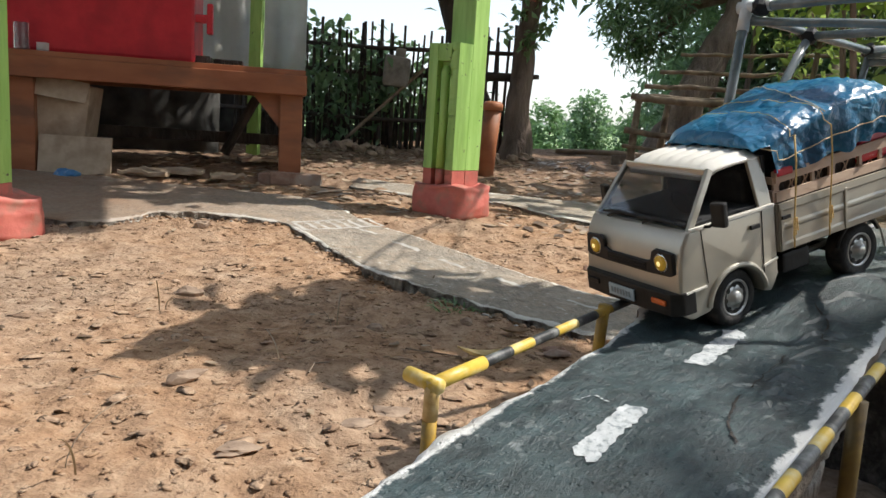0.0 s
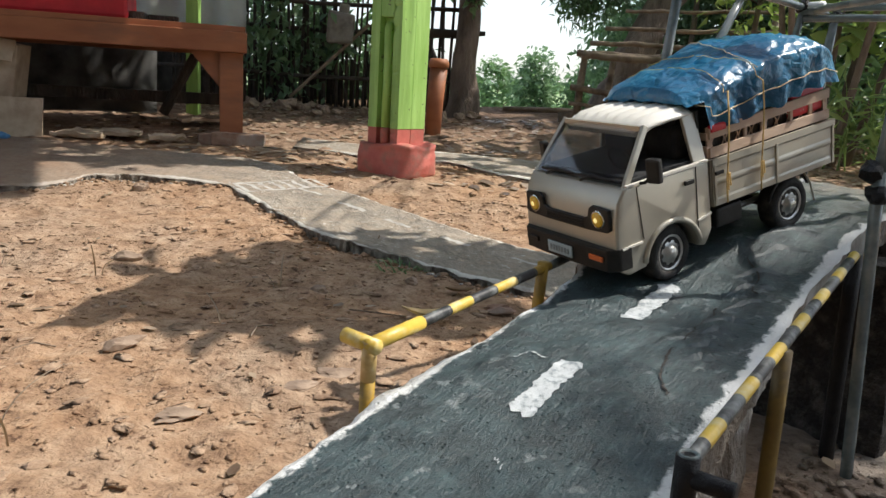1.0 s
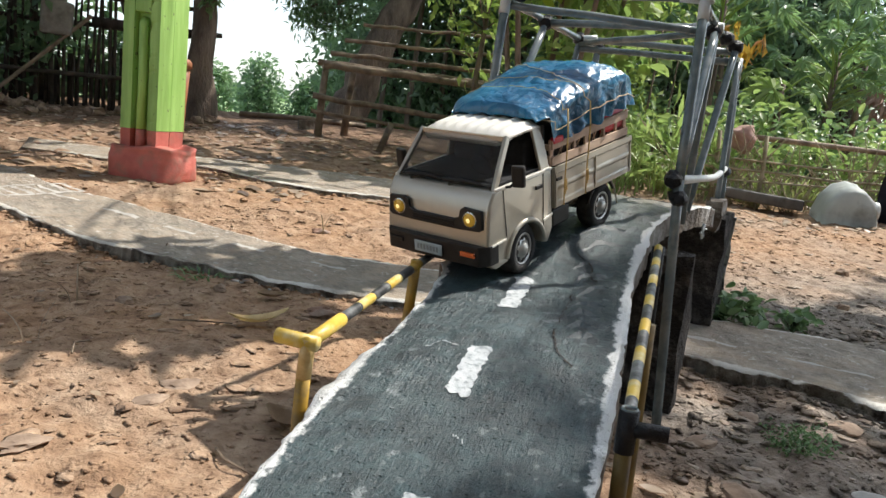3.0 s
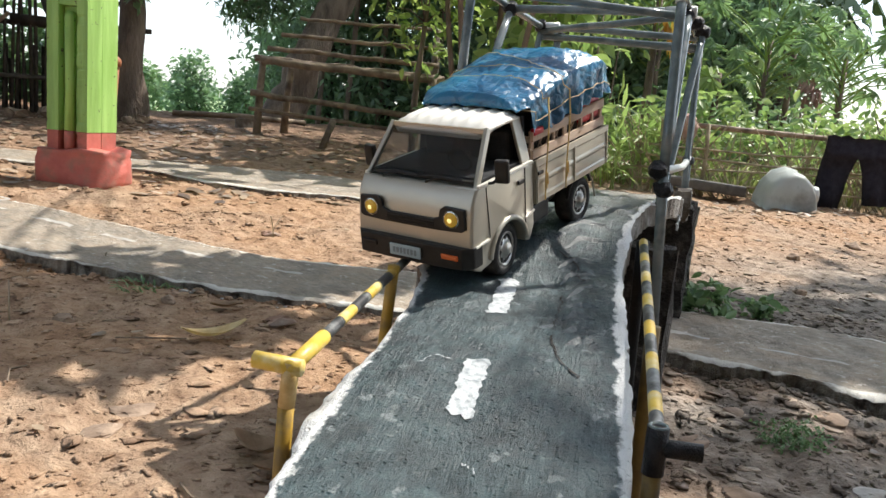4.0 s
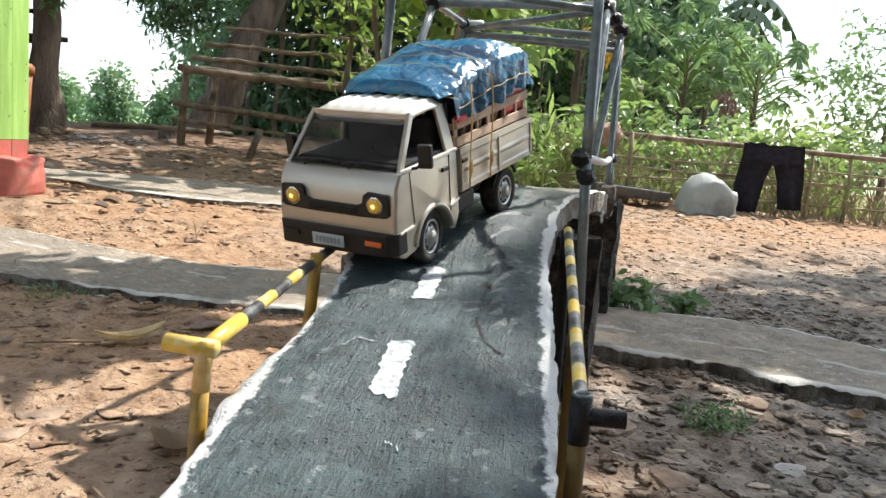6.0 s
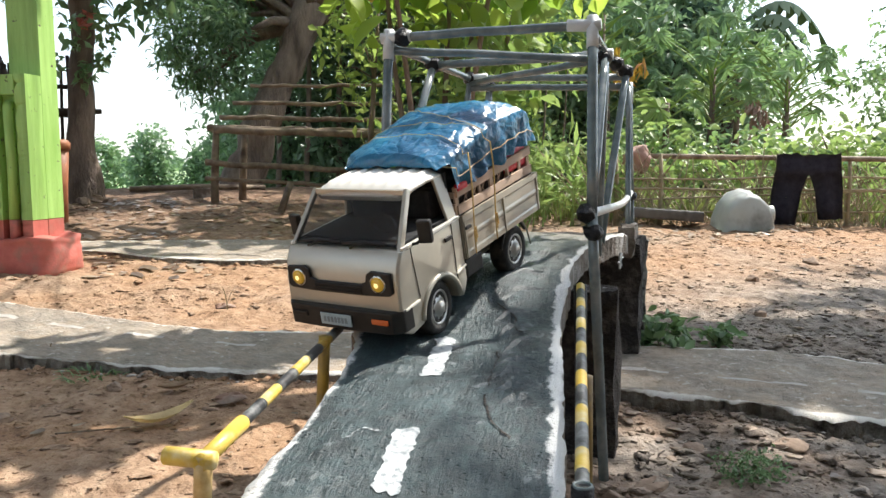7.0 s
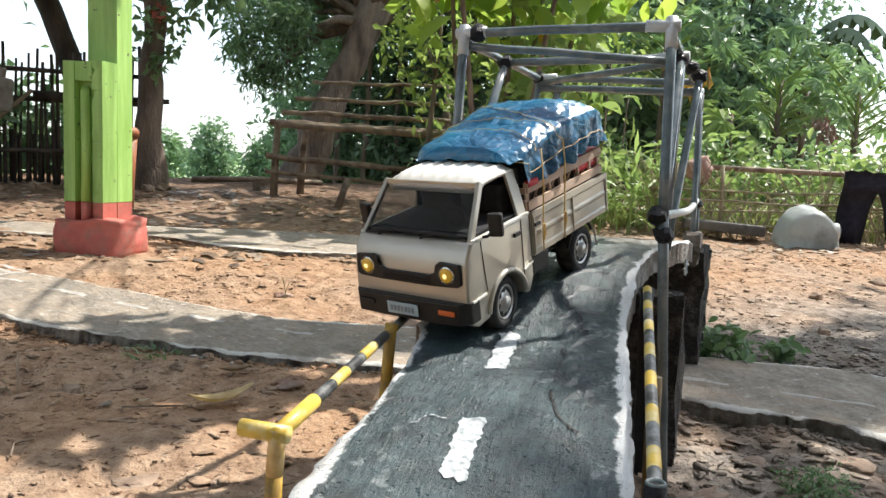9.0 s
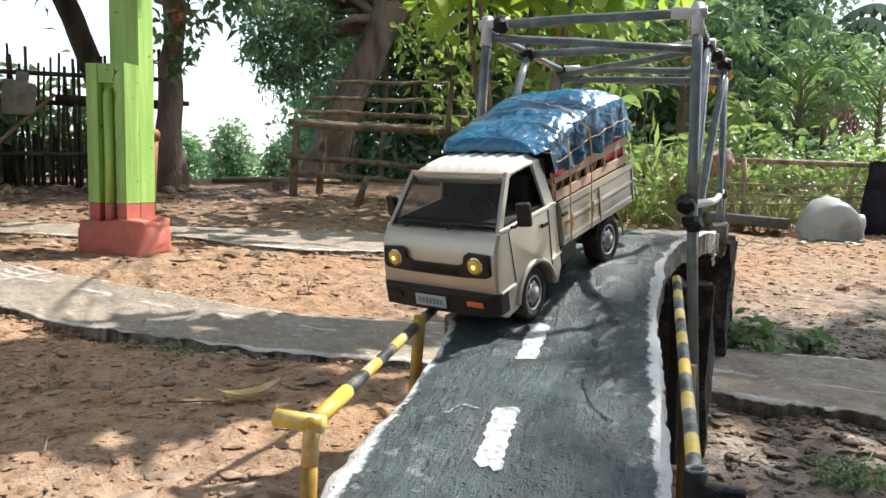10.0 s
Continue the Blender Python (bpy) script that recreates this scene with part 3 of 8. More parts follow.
def strip(name, left, right, top, thick, material, across=12, rag=0.006, seed=0, lumps=0.003, side=None, drop=0.002, inset=0.0):
    """A cast slab between two edge lines; UV in metres across and along. top(x, y, f) gives its surface."""
    n = len(left)
    mid = (left[:, :2] + right[:, :2]) / 2
    along = np.concatenate([[0], np.cumsum(np.linalg.norm(np.diff(mid, axis=0), axis=1))])
    verts, uvs, rims = [], [], []
    for i in range(n):
        wide = np.linalg.norm(right[i, :2] - left[i, :2])
        dirn = (right[i, :2] - left[i, :2]) / wide
        row = []
        for k in range(across + 1):
            f = k / across
            p = left[i, :2] + (right[i, :2] - left[i, :2]) * f
            if k in (0, across):
                p = p + dirn * rag * 2 * float(1.5 * vnoise(np.array(along[i] * 9 + seed + k * 3), np.array(k * 7.3)) + 0.7 * vnoise(np.array(along[i] * 31 + seed), np.array(k * 3.3)) + 0.6 * vnoise(np.array(along[i] * 97 + seed), np.array(k * 1.3)))
            z = top(p[0], p[1], f, i) + lumps * float(vnoise(np.array(p[0] * 30 + seed), np.array(p[1] * 30)) + 0.7 * vnoise(np.array(p[0] * 80 + seed), np.array(p[1] * 80)))
            if k in (0, across):
                z -= drop
            row.append((p[0], p[1], z))
            uvs.append((f * wide, along[i]))
            rims.append((min(f * wide + inset, (1 - f) * wide), 0.0))
        verts += row
    w = across + 1
    faces = [(i * w + k, i * w + k + 1, (i + 1) * w + k + 1, (i + 1) * w + k) for i in range(n - 1) for k in range(across)]
    flat = len(faces)
    base = len(verts)
    low = [(x, y, z - thick) for x, y, z in verts]
    verts = verts + low
    uvs, rims = uvs + uvs, rims + rims
    faces += [tuple(base + q for q in f[::-1]) for f in faces[:flat]]
    for i in range(n - 1):
        for k, flip in ((0, True), (across, False)):
            a, b = i * w + k, (i + 1) * w + k
            f = (a, b, base + b, base + a)
            faces.append(f if flip else f[::-1])
    for i in (0, n - 1):
        for k in range(across):
            a, b = i * w + k, i * w + k + 1
            f = (a, b, base + b, base + a)
            faces.append(f[::-1] if i == 0 else f)
    me = raw(name, verts, faces, material)
    layer = me.uv_layers.new(name="UVMap")
    for lp in me.loops:
        layer.data[lp.index].uv = uvs[lp.vertex_index]
    rim = me.uv_layers.new(name="rim")
    for lp in me.loops:
        rim.data[lp.index].uv = rims[lp.vertex_index]
    me.materials.append(side or M["wall"])
    for p in me.polygons[2 * flat:]:
        p.material_index = 1
    for p in me.polygons:
        p.use_smooth = p.index < 2 * flat
    return me


# the paved lane that comes down from the house front, runs under the bridge and out on the other side
LANE_NEAR = spline([(-3.6, 2.02), (-2.2, 2.06), (-0.98, 2.08), (-0.74, 2.29), (-0.41, 2.24), (-0.17, 1.90), (0.07, 1.66), (0.27, 1.52), (0.44, 1.42), (0.62, 1.26), (0.79, 1.11), (0.872, 1.005), (0.935, 0.90), (1.02, 0.78), (1.10, 0.55), (1.14, 0.2)], 30)
LANE_FAR = spline([(-3.6, 2.9), (-2.2, 2.9), (-1.3, 2.85), (-0.85, 2.76), (-0.40, 2.66), (-0.21, 2.39), (-0.02, 2.185), (0.18, 1.94), (0.36, 1.765), (0.68, 1.60), (0.995, 1.338), (1.118, 1.24), (1.24, 1.13), (1.316, 0.95), (1.40, 0.6), (1.45, 0.2)], 30)


def lane_top(x, y, f, i):
    return float(base_height(x, y)) + 0.010 + 0.003 * min(max((x - 0.55) / 0.3, 0), 1) + 0.006 * min(max((-0.2 - x) / 0.3, 0), 1)


lane = new("mini_road", strip("mini_road", LANE_NEAR, LANE_FAR, lane_top, 0.05, M["cement"], 44, 0.012, 3, 0.004, M["broken_edge"], 0.003))
tagged(lane, "cracked grey cement miniature road with faded white lines", "road", kind="structure")

PATH_NEAR = spline([(-0.35, 2.98), (0.0, 2.9), (0.19, 2.86), (0.376, 2.69), (0.576, 2.56), (0.705, 2.50), (0.95, 2.42), (1.3, 2.35), (1.7, 2.2)], 8)
PATH_FAR = spline([(-0.35, 3.25), (0.0, 3.14), (0.21, 3.08), (0.47, 3.03), (0.65, 2.98), (0.82, 2.89), (1.05, 2.75), (1.4, 2.63), (1.8, 2.45)], 8)
path2 = new("mini_road_far", strip("mini_road_far", PATH_NEAR, PATH_FAR, lane_top, 0.05, M["cement"], 30, 0.012, 11, 0.004, M["broken_edge"], 0.003))
tagged(path2, "pale dusty cement miniature road behind the post", "road", kind="structure")

# the bridge deck
DECK_L = spline([(-0.30, 0.24, 0.045), (-0.17, 0.41, 0.075), (-0.06, 0.56, 0.095), (0.027, 0.672, 0.114), (0.098, 0.755, 0.134), (0.151, 0.817, 0.149), (0.22, 0.893, 0.168), (0.281, 0.979, 0.188), (0.36, 1.08, 0.219), (0.50, 1.215, 0.250), (0.65, 1.335, 0.256), (0.80, 1.45, 0.235), (0.98, 1.62, 0.16), (1.2, 1.82, 0.05)], 20)
DECK_R = spline([(-0.10, 0.13, 0.045), (0.03, 0.30, 0.075), (0.14, 0.45, 0.097), (0.232, 0.571, 0.119), (0.305, 0.663, 0.141), (0.358, 0.732, 0.157), (0.426, 0.817, 0.177), (0.513, 0.925, 0.203), (0.60, 1.01, 0.237), (0.70, 1.078, 0.254), (0.80, 1.14, 0.256), (0.93, 1.255, 0.235), (1.13, 1.45, 0.16), (1.35, 1.65, 0.05)], 20)


def deck_top(x, y, f, i):
    return DECK_L[i, 2] * (1 - f) + DECK_R[i, 2] * f + 0.006 * math.sin(math.pi * f) * math.sin(i * 0.085)


bridge = thing("toy_bridge", "handmade cement bridge ramp with a dark painted roadway and white edges", "bridge")
deck = new("roadway", strip("roadway", DECK_L, DECK_R, deck_top, 0.030, M["asphalt"], 48, 0.004, 21, 0.0045, inset=0.0012))
deck.parent = bridge
tagged(deck, "dark grey painted cement roadway with brushed texture")


def deck_at(f, s, lift=0.0):
    """A point of the roadway: f across from its left edge, s in stations along."""
    i = min(max(int(s), 0), len(DECK_L) - 2)
    t = s - i
    l = DECK_L[i] * (1 - t) + DECK_L[i + 1] * t
    r = DECK_R[i] * (1 - t) + DECK_R[i + 1] * t
    p = l * (1 - f) + r * f
    p[2] += 0.006 * math.sin(math.pi * f) * math.sin(s * 0.085) + lift
    p[2] += 0.0045 * float(vnoise(np.array(p[0] * 30 + 21), np.array(p[1] * 30)) + 0.7 * vnoise(np.array(p[0] * 80 + 21), np.array(p[1] * 80)))
    return Vector(p)


def dash(a, b, width, seed):
    """A ragged painted dash from a to b on the roadway, given in plan."""
    a, b = Vector(a), Vector(b)
    d = (b - a).normalized()
    n = Vector((-d.y, d.x))
    rows, steps = [], 30
    for i in range(steps + 1):
        c = a + (b - a) * (i / steps)
        r = []
        for j, k in enumerate((-1, -0.6, -0.2, 0.2, 0.6, 1)):
            wob = 1 + 0.30 * float(vnoise(np.array(i * 0.55 + seed), np.array(k * 9.0)) + vnoise(np.array(i * 1.7 + seed), np.array(k * 5.0)))
            e = d * (0.009 * float(vnoise(np.array(j * 1.9 + seed), np.array(i * 1.0)))) if i in (0, steps) else Vector((0, 0))
            q = c + n * (k * width / 2 * wob) + e
            s = station_on(q.x, q.y)
            r.append(deck_at(s[0], s[1], 0.0009))
        rows.append(r)
    bm = bmesh.new()
    vs = [[bm.verts.new(p) for p in r] for r in rows]
    for r0, r1 in zip(vs, vs[1:]):
        for k in range(5):
            bm.faces.new((r0[k], r0[k + 1], r1[k + 1], r1[k]))
    return part("road_marking", bm, M["mark"], bridge, "worn white painted lane dash", True)


def station_on(x, y):
    """Inverse of deck_at in plan."""
    l = np.concatenate([DECK_L[:-1, :2], (DECK_L[:-1, :2] + DECK_L[1:, :2]) / 2])
    r = np.concatenate([DECK_R[:-1, :2], (DECK_R[:-1, :2] + DECK_R[1:, :2]) / 2])
    w = r - l
    f = ((x - l[:, 0]) * w[:, 0] + (y - l[:, 1]) * w[:, 1]) / (w * w).sum(1)
    p = l + w * f[:, None]
    k = int(np.argmin(np.hypot(p[:, 0] - x, p[:, 1] - y)))
    n = len(DECK_L) - 1
    return float(f[k]), (k % n) + (0.5 if k >= n else 0.0)


dash((0.1805, 0.7065), (0.2300, 0.7665), 0.0195, 1)
dash((0.2990, 0.8550), (0.3615, 0.9290), 0.0185, 8)
dash((0.062, 0.545), (0.1150, 0.6060), 0.019, 15)


def skirt(name, line, lo, hi, side, material, label, thick=0.03, foot=0.0):
    """A rough wall under one edge of the roadway, from station lo to hi."""
    bm = bmesh.new()
    rows = []
    for s in range(lo, hi + 1):
        p = line[s]
        d = line[min(s + 1, len(line) - 1)] - line[max(s - 1, 0)]
        n = Vector((-d[1], d[0])).normalized() * side
        col = []
        for k in range(7):
            z = p[2] - 0.028 + (-0.03 - (p[2] - 0.028)) * k / 6
            out = Vector((p[0], p[1])) + n * (-0.012 + 0.010 * k / 6 * foot)
            out += n * 0.012 * float(vnoise(np.array(s * 0.35), np.array(k * 1.1 + 4)))
            col.append((out, z, n))
        rows.append(col)
    front = [[bm.verts.new((o.x, o.y, z)) for o, z, n in c] for c in rows]
    back = [[bm.verts.new((o.x - n.x * thick, o.y - n.y * thick, z)) for o, z, n in c] for c in rows]
    for grid in (front, back):
        for r0, r1 in zip(grid, grid[1:]):
            for k in range(6):
                bm.faces.new((r0[k], r0[k + 1], r1[k + 1], r1[k]))
    for c in (0, -1):
        for k in range(6):
            bm.faces.new((front[c][k], front[c][k + 1], back[c][k + 1], back[c][k]))
    return part(name, bm, material, bridge, label)


RS = [station_on(*q)[1] for q in ((0.40, 0.785), (0.60, 1.01), (0.64, 1.04), (0.93, 1.255))]
skirt("side_wall", DECK_R, 0, int(RS[0]), -1, M["wall"], "rough brown cement side wall of the ramp", foot=1)
skirt("side_wall", DECK_L, 0, int(RS[0]), 1, M["wall"], "rough brown cement side wall of the ramp", foot=1)


# faded markings on the paved lane
def lane_mark(points, width, seed, mat=None):
    """A ragged painted line on the lane along points in plan."""
    pts = spline(points, 6)
    bm = bmesh.new()
    rows = []
    for i, p in enumerate(pts):
        d = pts[min(i + 1, len(pts) - 1)] - pts[max(i - 1, 0)]
        d = d / np.linalg.norm(d)
        n = np.array((-d[1], d[0]))
        w = width / 2 * (1 + 0.5 * float(vnoise(np.array(i * 1.3 + seed), np.array(seed * 3.1))))
        row = []
        for k in (-1, 1):
            q = p + n * k * w
            z = lane_top(q[0], q[1], 0, 0) + 0.004 * float(vnoise(np.array(q[0] * 30 + 3), np.array(q[1] * 30)) + 0.7 * vnoise(np.array(q[0] * 80 + 3), np.array(q[1] * 80))) + 0.0007
            row.append(bm.verts.new((q[0], q[1], z)))
        rows.append(row)
    for a, b in zip(rows, rows[1:]):
        bm.faces.new((a[0], a[1], b[1], b[0]))
    return part("lane_marking", bm, mat or M["mark_pale"], lane, "faded white painted line")


for a, b in (((-0.218, 2.269), (-0.147, 2.201)), ((-0.094, 2.126), (-0.022, 2.04)), ((0.036, 1.964), (0.090, 1.905)), ((0.16, 1.83), (0.22, 1.77)), ((0.30, 1.69), (0.36, 1.64)),
             ((0.86, 1.225), (0.925, 1.15)), ((0.975, 1.09), (1.06, 0.985)), ((1.10, 0.925), (1.15, 0.83))):
    lane_mark([a, ((a[0] + b[0]) / 2, (a[1] + b[1]) / 2), b], 0.013, a[0] * 9)
for k in range(8):
    t = k / 7
    a = np.array((-0.385, 2.262)) * (1 - t) + np.array((-0.195, 2.395)) * t
    lane_mark([a, a + np.array((0.028, -0.040)), a + np.array((0.052, -0.078))], 0.012, k * 3.3)
lane_mark([(-0.395, 2.27), (-0.30, 2.335), (-0.19, 2.41)], 0.009, 31)
lane_mark([(-0.335, 2.185), (-0.24, 2.25), (-0.145, 2.32)], 0.009, 37)


def deck_crack(points, width, mat, name, label):
    """A thin wandering line on the roadway through points in plan."""
    pts = spline(points, 8)
    bm = bmesh.new()
    rows = []
    for i, p in enumerate(pts):
        d = pts[min(i + 1, len(pts) - 1)] - pts[max(i - 1, 0)]
        d = d / (np.linalg.norm(d) + 1e-9)
        n = np.array((-d[1], d[0]))
        w = width * (0.4 + abs(float(vnoise(np.array(i * 0.8), np.array(points[0][0] * 50)))) * 2.4) * (0.25 if i in (0, len(pts) - 1) else 1)
        c = p + n * 0.004 * float(vnoise(np.array(i * 0.7), np.array(points[0][1] * 30)))
        rows.append([bm.verts.new(deck_at(*station_on(*(c + n * k * w)), 0.0012)) for k in (-1, 1)])
    for a, b in zip(rows, rows[1:]):
        bm.faces.new((a[0], a[1], b[1], b[0]))
    return part(name, bm, mat, bridge, label)


CRACKS = (((0.321, 0.792), (0.306, 0.768), (0.293, 0.736), (0.291, 0.711)), ((0.455, 0.975), (0.448, 0.930), (0.432, 0.905), (0.436, 0.887)),
          ((0.385, 0.868), (0.372, 0.85), (0.352, 0.828), (0.334, 0.806)))
for pts in CRACKS:
    deck_crack(pts, 0.0010, M["dark_stone"], "crack", "fine dark crack in the roadway")


def trowel_ridge(points, height):
    """A low curved lip left by the trowel in the wet cement, steep on one side."""
    pts = spline(points, 8)
    bm = bmesh.new()
    rows = []
    for i, p in enumerate(pts):
        d = pts[min(i + 1, len(pts) - 1)] - pts[max(i - 1, 0)]
        d = d / (np.linalg.norm(d) + 1e-9)
        n = np.array((-d[1], d[0]))
        k = math.sin(math.pi * (0.06 + 0.88 * i / (len(pts) - 1))) * (0.7 + 0.6 * float(vnoise(np.array(i * 0.9), np.array(points[0][0] * 90))))
        c = p + n * 0.003 * float(vnoise(np.array(i * 0.5), np.array(points[0][1] * 60)))
        rows.append([bm.verts.new(deck_at(*station_on(*(c + n * o * k)), h * k)) for o, h in ((-0.010, -0.0003), (-0.003, height * 0.7), (0.0, height), (0.0022, -0.0006))])
    for a, b in zip(rows, rows[1:]):
        for k in range(3):
            bm.faces.new((a[k], a[k + 1], b[k + 1], b[k]))
    return part("trowel_ridge", bm, M["trowel"], bridge, "curved trowel mark in the roadway", True)


for a, b, c in (((0.350, 0.818), (0.371, 0.824), (0.383, 0.808)), ((0.334, 0.798), (0.354, 0.801), (0.364, 0.785)), ((0.363, 0.840), (0.389, 0.847), (0.404, 0.830)), ((0.385, 0.860), (0.420, 0.884), (0.438, 0.874)),
                ((0.463, 0.975), (0.497, 0.987), (0.520, 0.970)), ((0.405, 0.900), (0.432, 0.918), (0.455, 0.902)), ((0.425, 0.935), (0.455, 0.948), (0.480, 0.930)), ((0.480, 1.010), (0.52, 1.025), (0.548, 1.005)), ((0.320, 0.772), (0.338, 0.776), (0.350, 0.762))):
    trowel_ridge((a, b, c), 0.0045)
for pts in (((0.182, 0.782), (0.200, 0.786), (0.211, 0.776)), ((0.161, 0.663), (0.163, 0.657), (0.165, 0.650))):
    deck_crack(pts, 0.0007, M["mark"], "scratch", "thin white scratch in the road paint")

# ---- the toy truck and its load ----
TRUCK = Matrix(((-0.857, 0.467, -0.2176, 0.3279), (-0.4527, -0.8842, -0.115, 1.0029), (-0.2461, 0.0, 0.9692, 0.213), (0, 0, 0, 1)))
truck = thing("toy_truck", "champagne toy pickup truck with lit headlights on the bridge ramp", "toy truck", at=TRUCK)
REAR = -0.1835


def arc(cx, cz, r, a0, a1, n):
    return [(cx + r * math.cos(radians(a0 + (a1 - a0) * i / n)), cz + r * math.sin(radians(a0 + (a1 - a0) * i / n))) for i in range(n + 1)]


def soft_edges(bm, offset, angle=25.0, segments=2):
    bmesh.ops.recalc_face_normals(bm, faces=bm.faces)
    edges = [e for e in bm.edges if len(e.link_faces) == 2 and e.calc_face_angle(0) > radians(angle)]
    bmesh.ops.bevel(bm, geom=edges, offset=offset, segments=segments, profile=0.6, affect="EDGES", clamp_overlap=True)
    return bm


def lofted(bm, rows, closed=True):
    """Skin over rows of points of equal count."""
    vs = [[bm.verts.new(p) for p in r] for r in rows]
    n = len(rows[0])
    for a, b in zip(vs, vs[1:]):
        for k in range(n if closed else n - 1):
            bm.faces.new((a[k], a[(k + 1) % n], b[(k + 1) % n], b[k]))
    if closed:
        bm.faces.new(vs[0])
        bm.faces.new(vs[-1][::-1])
    return bm


def lower_body():
    """Cab below the belt line: a side outline with wheel arches, narrowing to the front."""
    outline = [(0.071, 0.004), (0.0725, 0.026), (0.071, 0.050), (0.067, 0.070), (0.058, 0.0835), (-0.0545, 0.0835), (-0.0555, 0.012), (-0.050, 0.002)]
    low = [(-0.045, -0.004)] + arc(0, -0.003, 0.036, 178, 2, 12) + [(0.060, -0.004)]
    pts = outline + low
    bm = bmesh.new()
    rows = []
    for y in (-0.0735, -0.0715, 0.0, 0.0715, 0.0735):
        k = 0.0025 if abs(y) > 0.0725 else 0.0
        rows.append([(x - (k if x > 0.05 else 0), y, z - (k * 0.4 if z > 0.08 else 0)) for x, z in pts])
    lofted(bm, rows)
    return bm


body = part("cab", soft_edges(lower_body(), 0.0022, 35), M["paint"], truck, "champagne painted cab body", True)

# pillars, roof, rear wall
def bar(bm, a, b, w, d):
    a, b = Vector(a), Vector(b)
    z = (b - a).normalized()
    x = Vector((1, 0, 0)) - z * z.x
    x.normalize()
    y = z.cross(x)
    rows = []
    for p in (a, b):
        rows.append([p + x * (w * i) + y * (d * j) for i, j in ((-0.5, -0.5), (0.5, -0.5), (0.5, 0.5), (-0.5, 0.5))])
    return lofted(bm, rows)


for s in (-1, 1):
    bm = bmesh.new()
    bar(bm, (0.0535, s * 0.0690, 0.0815), (0.0135, s * 0.0595, 0.1335), 0.0065, 0.005)
    part("front_pillar", soft_edges(bm, 0.0012), M["paint"], body)
    bm = bmesh.new()
    rows = [[(-0.0375, s * 0.0715, 0.081), (-0.0545, s * 0.0715, 0.081), (-0.0545, s * 0.0675, 0.081), (-0.0375, s * 0.0675, 0.081)],
            [(-0.0340, s * 0.0605, 0.1335), (-0.0525, s * 0.0605, 0.1335), (-0.0525, s * 0.0565, 0.1335), (-0.0340, s * 0.0565, 0.1335)]]
    lofted(bm, rows)
    part("rear_pillar", soft_edges(bm, 0.001), M["paint"], body)
    # belt rails under the windows
    bm = bmesh.new()
    bar(bm, (0.0545, s * 0.0715, 0.0842), (-0.0540, s * 0.0725, 0.0842), 0.004, 0.0035)
    part("belt_moulding", soft_edges(bm, 0.0008), M["roof_paint"], body, "light belt moulding")
    # door shut lines, lower crease, arch flare
    for a, b in (((-0.0365, 0.082), (-0.0365, 0.016)), ((0.0425, 0.082), (0.0375, 0.028))):
        bm = bmesh.new()
        bar(bm, (a[0], s * 0.0738, a[1]), (b[0], s * 0.0738, b[1]), 0.0007, 0.0006)
        part("door_gap", bm, M["plastic"], body)
    for a, b in (((0.066, 0.0250), (0.040, 0.0255)), ((-0.036, 0.0255), (-0.0550, 0.0290))):
        bm = bmesh.new()
        bar(bm, (a[0], s * 0.0742, a[1]), (b[0], s * 0.0742, b[1]), 0.002, 0.0022)
        part("side_crease", bm, M["roof_paint"], body, "light lower side moulding")
    bm = bmesh.new()
    tube(bm, [(x, s * 0.0735, z) for x, z in arc(0, -0.003, 0.0385, 172, 8, 16)], 0.0032, 8)
    part("arch_flare", bm, M["paint"], body, "", True)
    bm = bmesh.new()
    box(bm, (0.0125, 0.0028, 0.0048), (-0.0255, s * 0.0750, 0.0690), bevel=0.001)
    part("door_handle", bm, M["plastic"], body, "black door handle")

bm = bmesh.new()
rows = []
for x, w, z in ((0.0185, 0.052, 0.1315), (0.0140, 0.0595, 0.1345), (0.0040, 0.0610, 0.1385), (-0.020, 0.0615, 0.1400), (-0.046, 0.0615, 0.1395), (-0.0535, 0.060, 0.1370)):
    ring = []
    n = 41
    for i in range(n):
        y = -w + 2 * w * i / (n - 1)
        edge = (abs(y) / w) ** 6
        rib = 0.0021 * max(0.0, math.sin((y + 0.052) / 0.104 * math.pi * 13)) if abs(y) < 0.052 and -0.05 < x < 0.012 else 0.0
        ring.append((x, y, z - 0.006 * edge + rib))
    ring += [(x, w * 0.985, z - 0.009), (x, -w * 0.985, z - 0.009)]
    rows.append(ring)
lofted(bm, rows)
part("roof", bm, M["roof_paint"], body, "cream ribbed roof panel", True)
bm = bmesh.new()
bar(bm, (0.0165, -0.0575, 0.1315), (0.0165, 0.0575, 0.1315), 0.004, 0.005)
part("windscreen_header", bm, M["paint"], body)
bm = bmesh.new()
lofted(bm, [[(0.0555, -0.067, 0.0850), (0.0555, 0.067, 0.0850), (0.0160, 0.0575, 0.1315), (0.0160, -0.0575, 0.1315)],
            [(0.0543, -0.067, 0.0842), (0.0543, 0.067, 0.0842), (0.0148, 0.0575, 0.1307), (0.0148, -0.0575, 0.1307)]])
ws = part("windscreen", bm, M["windscreen"], body, "dusty dark windscreen")
bm = bmesh.new()
box(bm, (0.003, 0.128, 0.052), (-0.0525, 0, 0.108))
part("rear_wall", bm, M["inside"], body, "dark cab rear wall")
bm = bmesh.new()
box(bm, (0.100, 0.134, 0.003), (0.0, 0, 0.0862))
box(bm, (0.016, 0.124, 0.005), (0.036, 0, 0.0875), bevel=0.002)
part("dashboard", bm, M["inside"], body, "dark dashboard and floor")
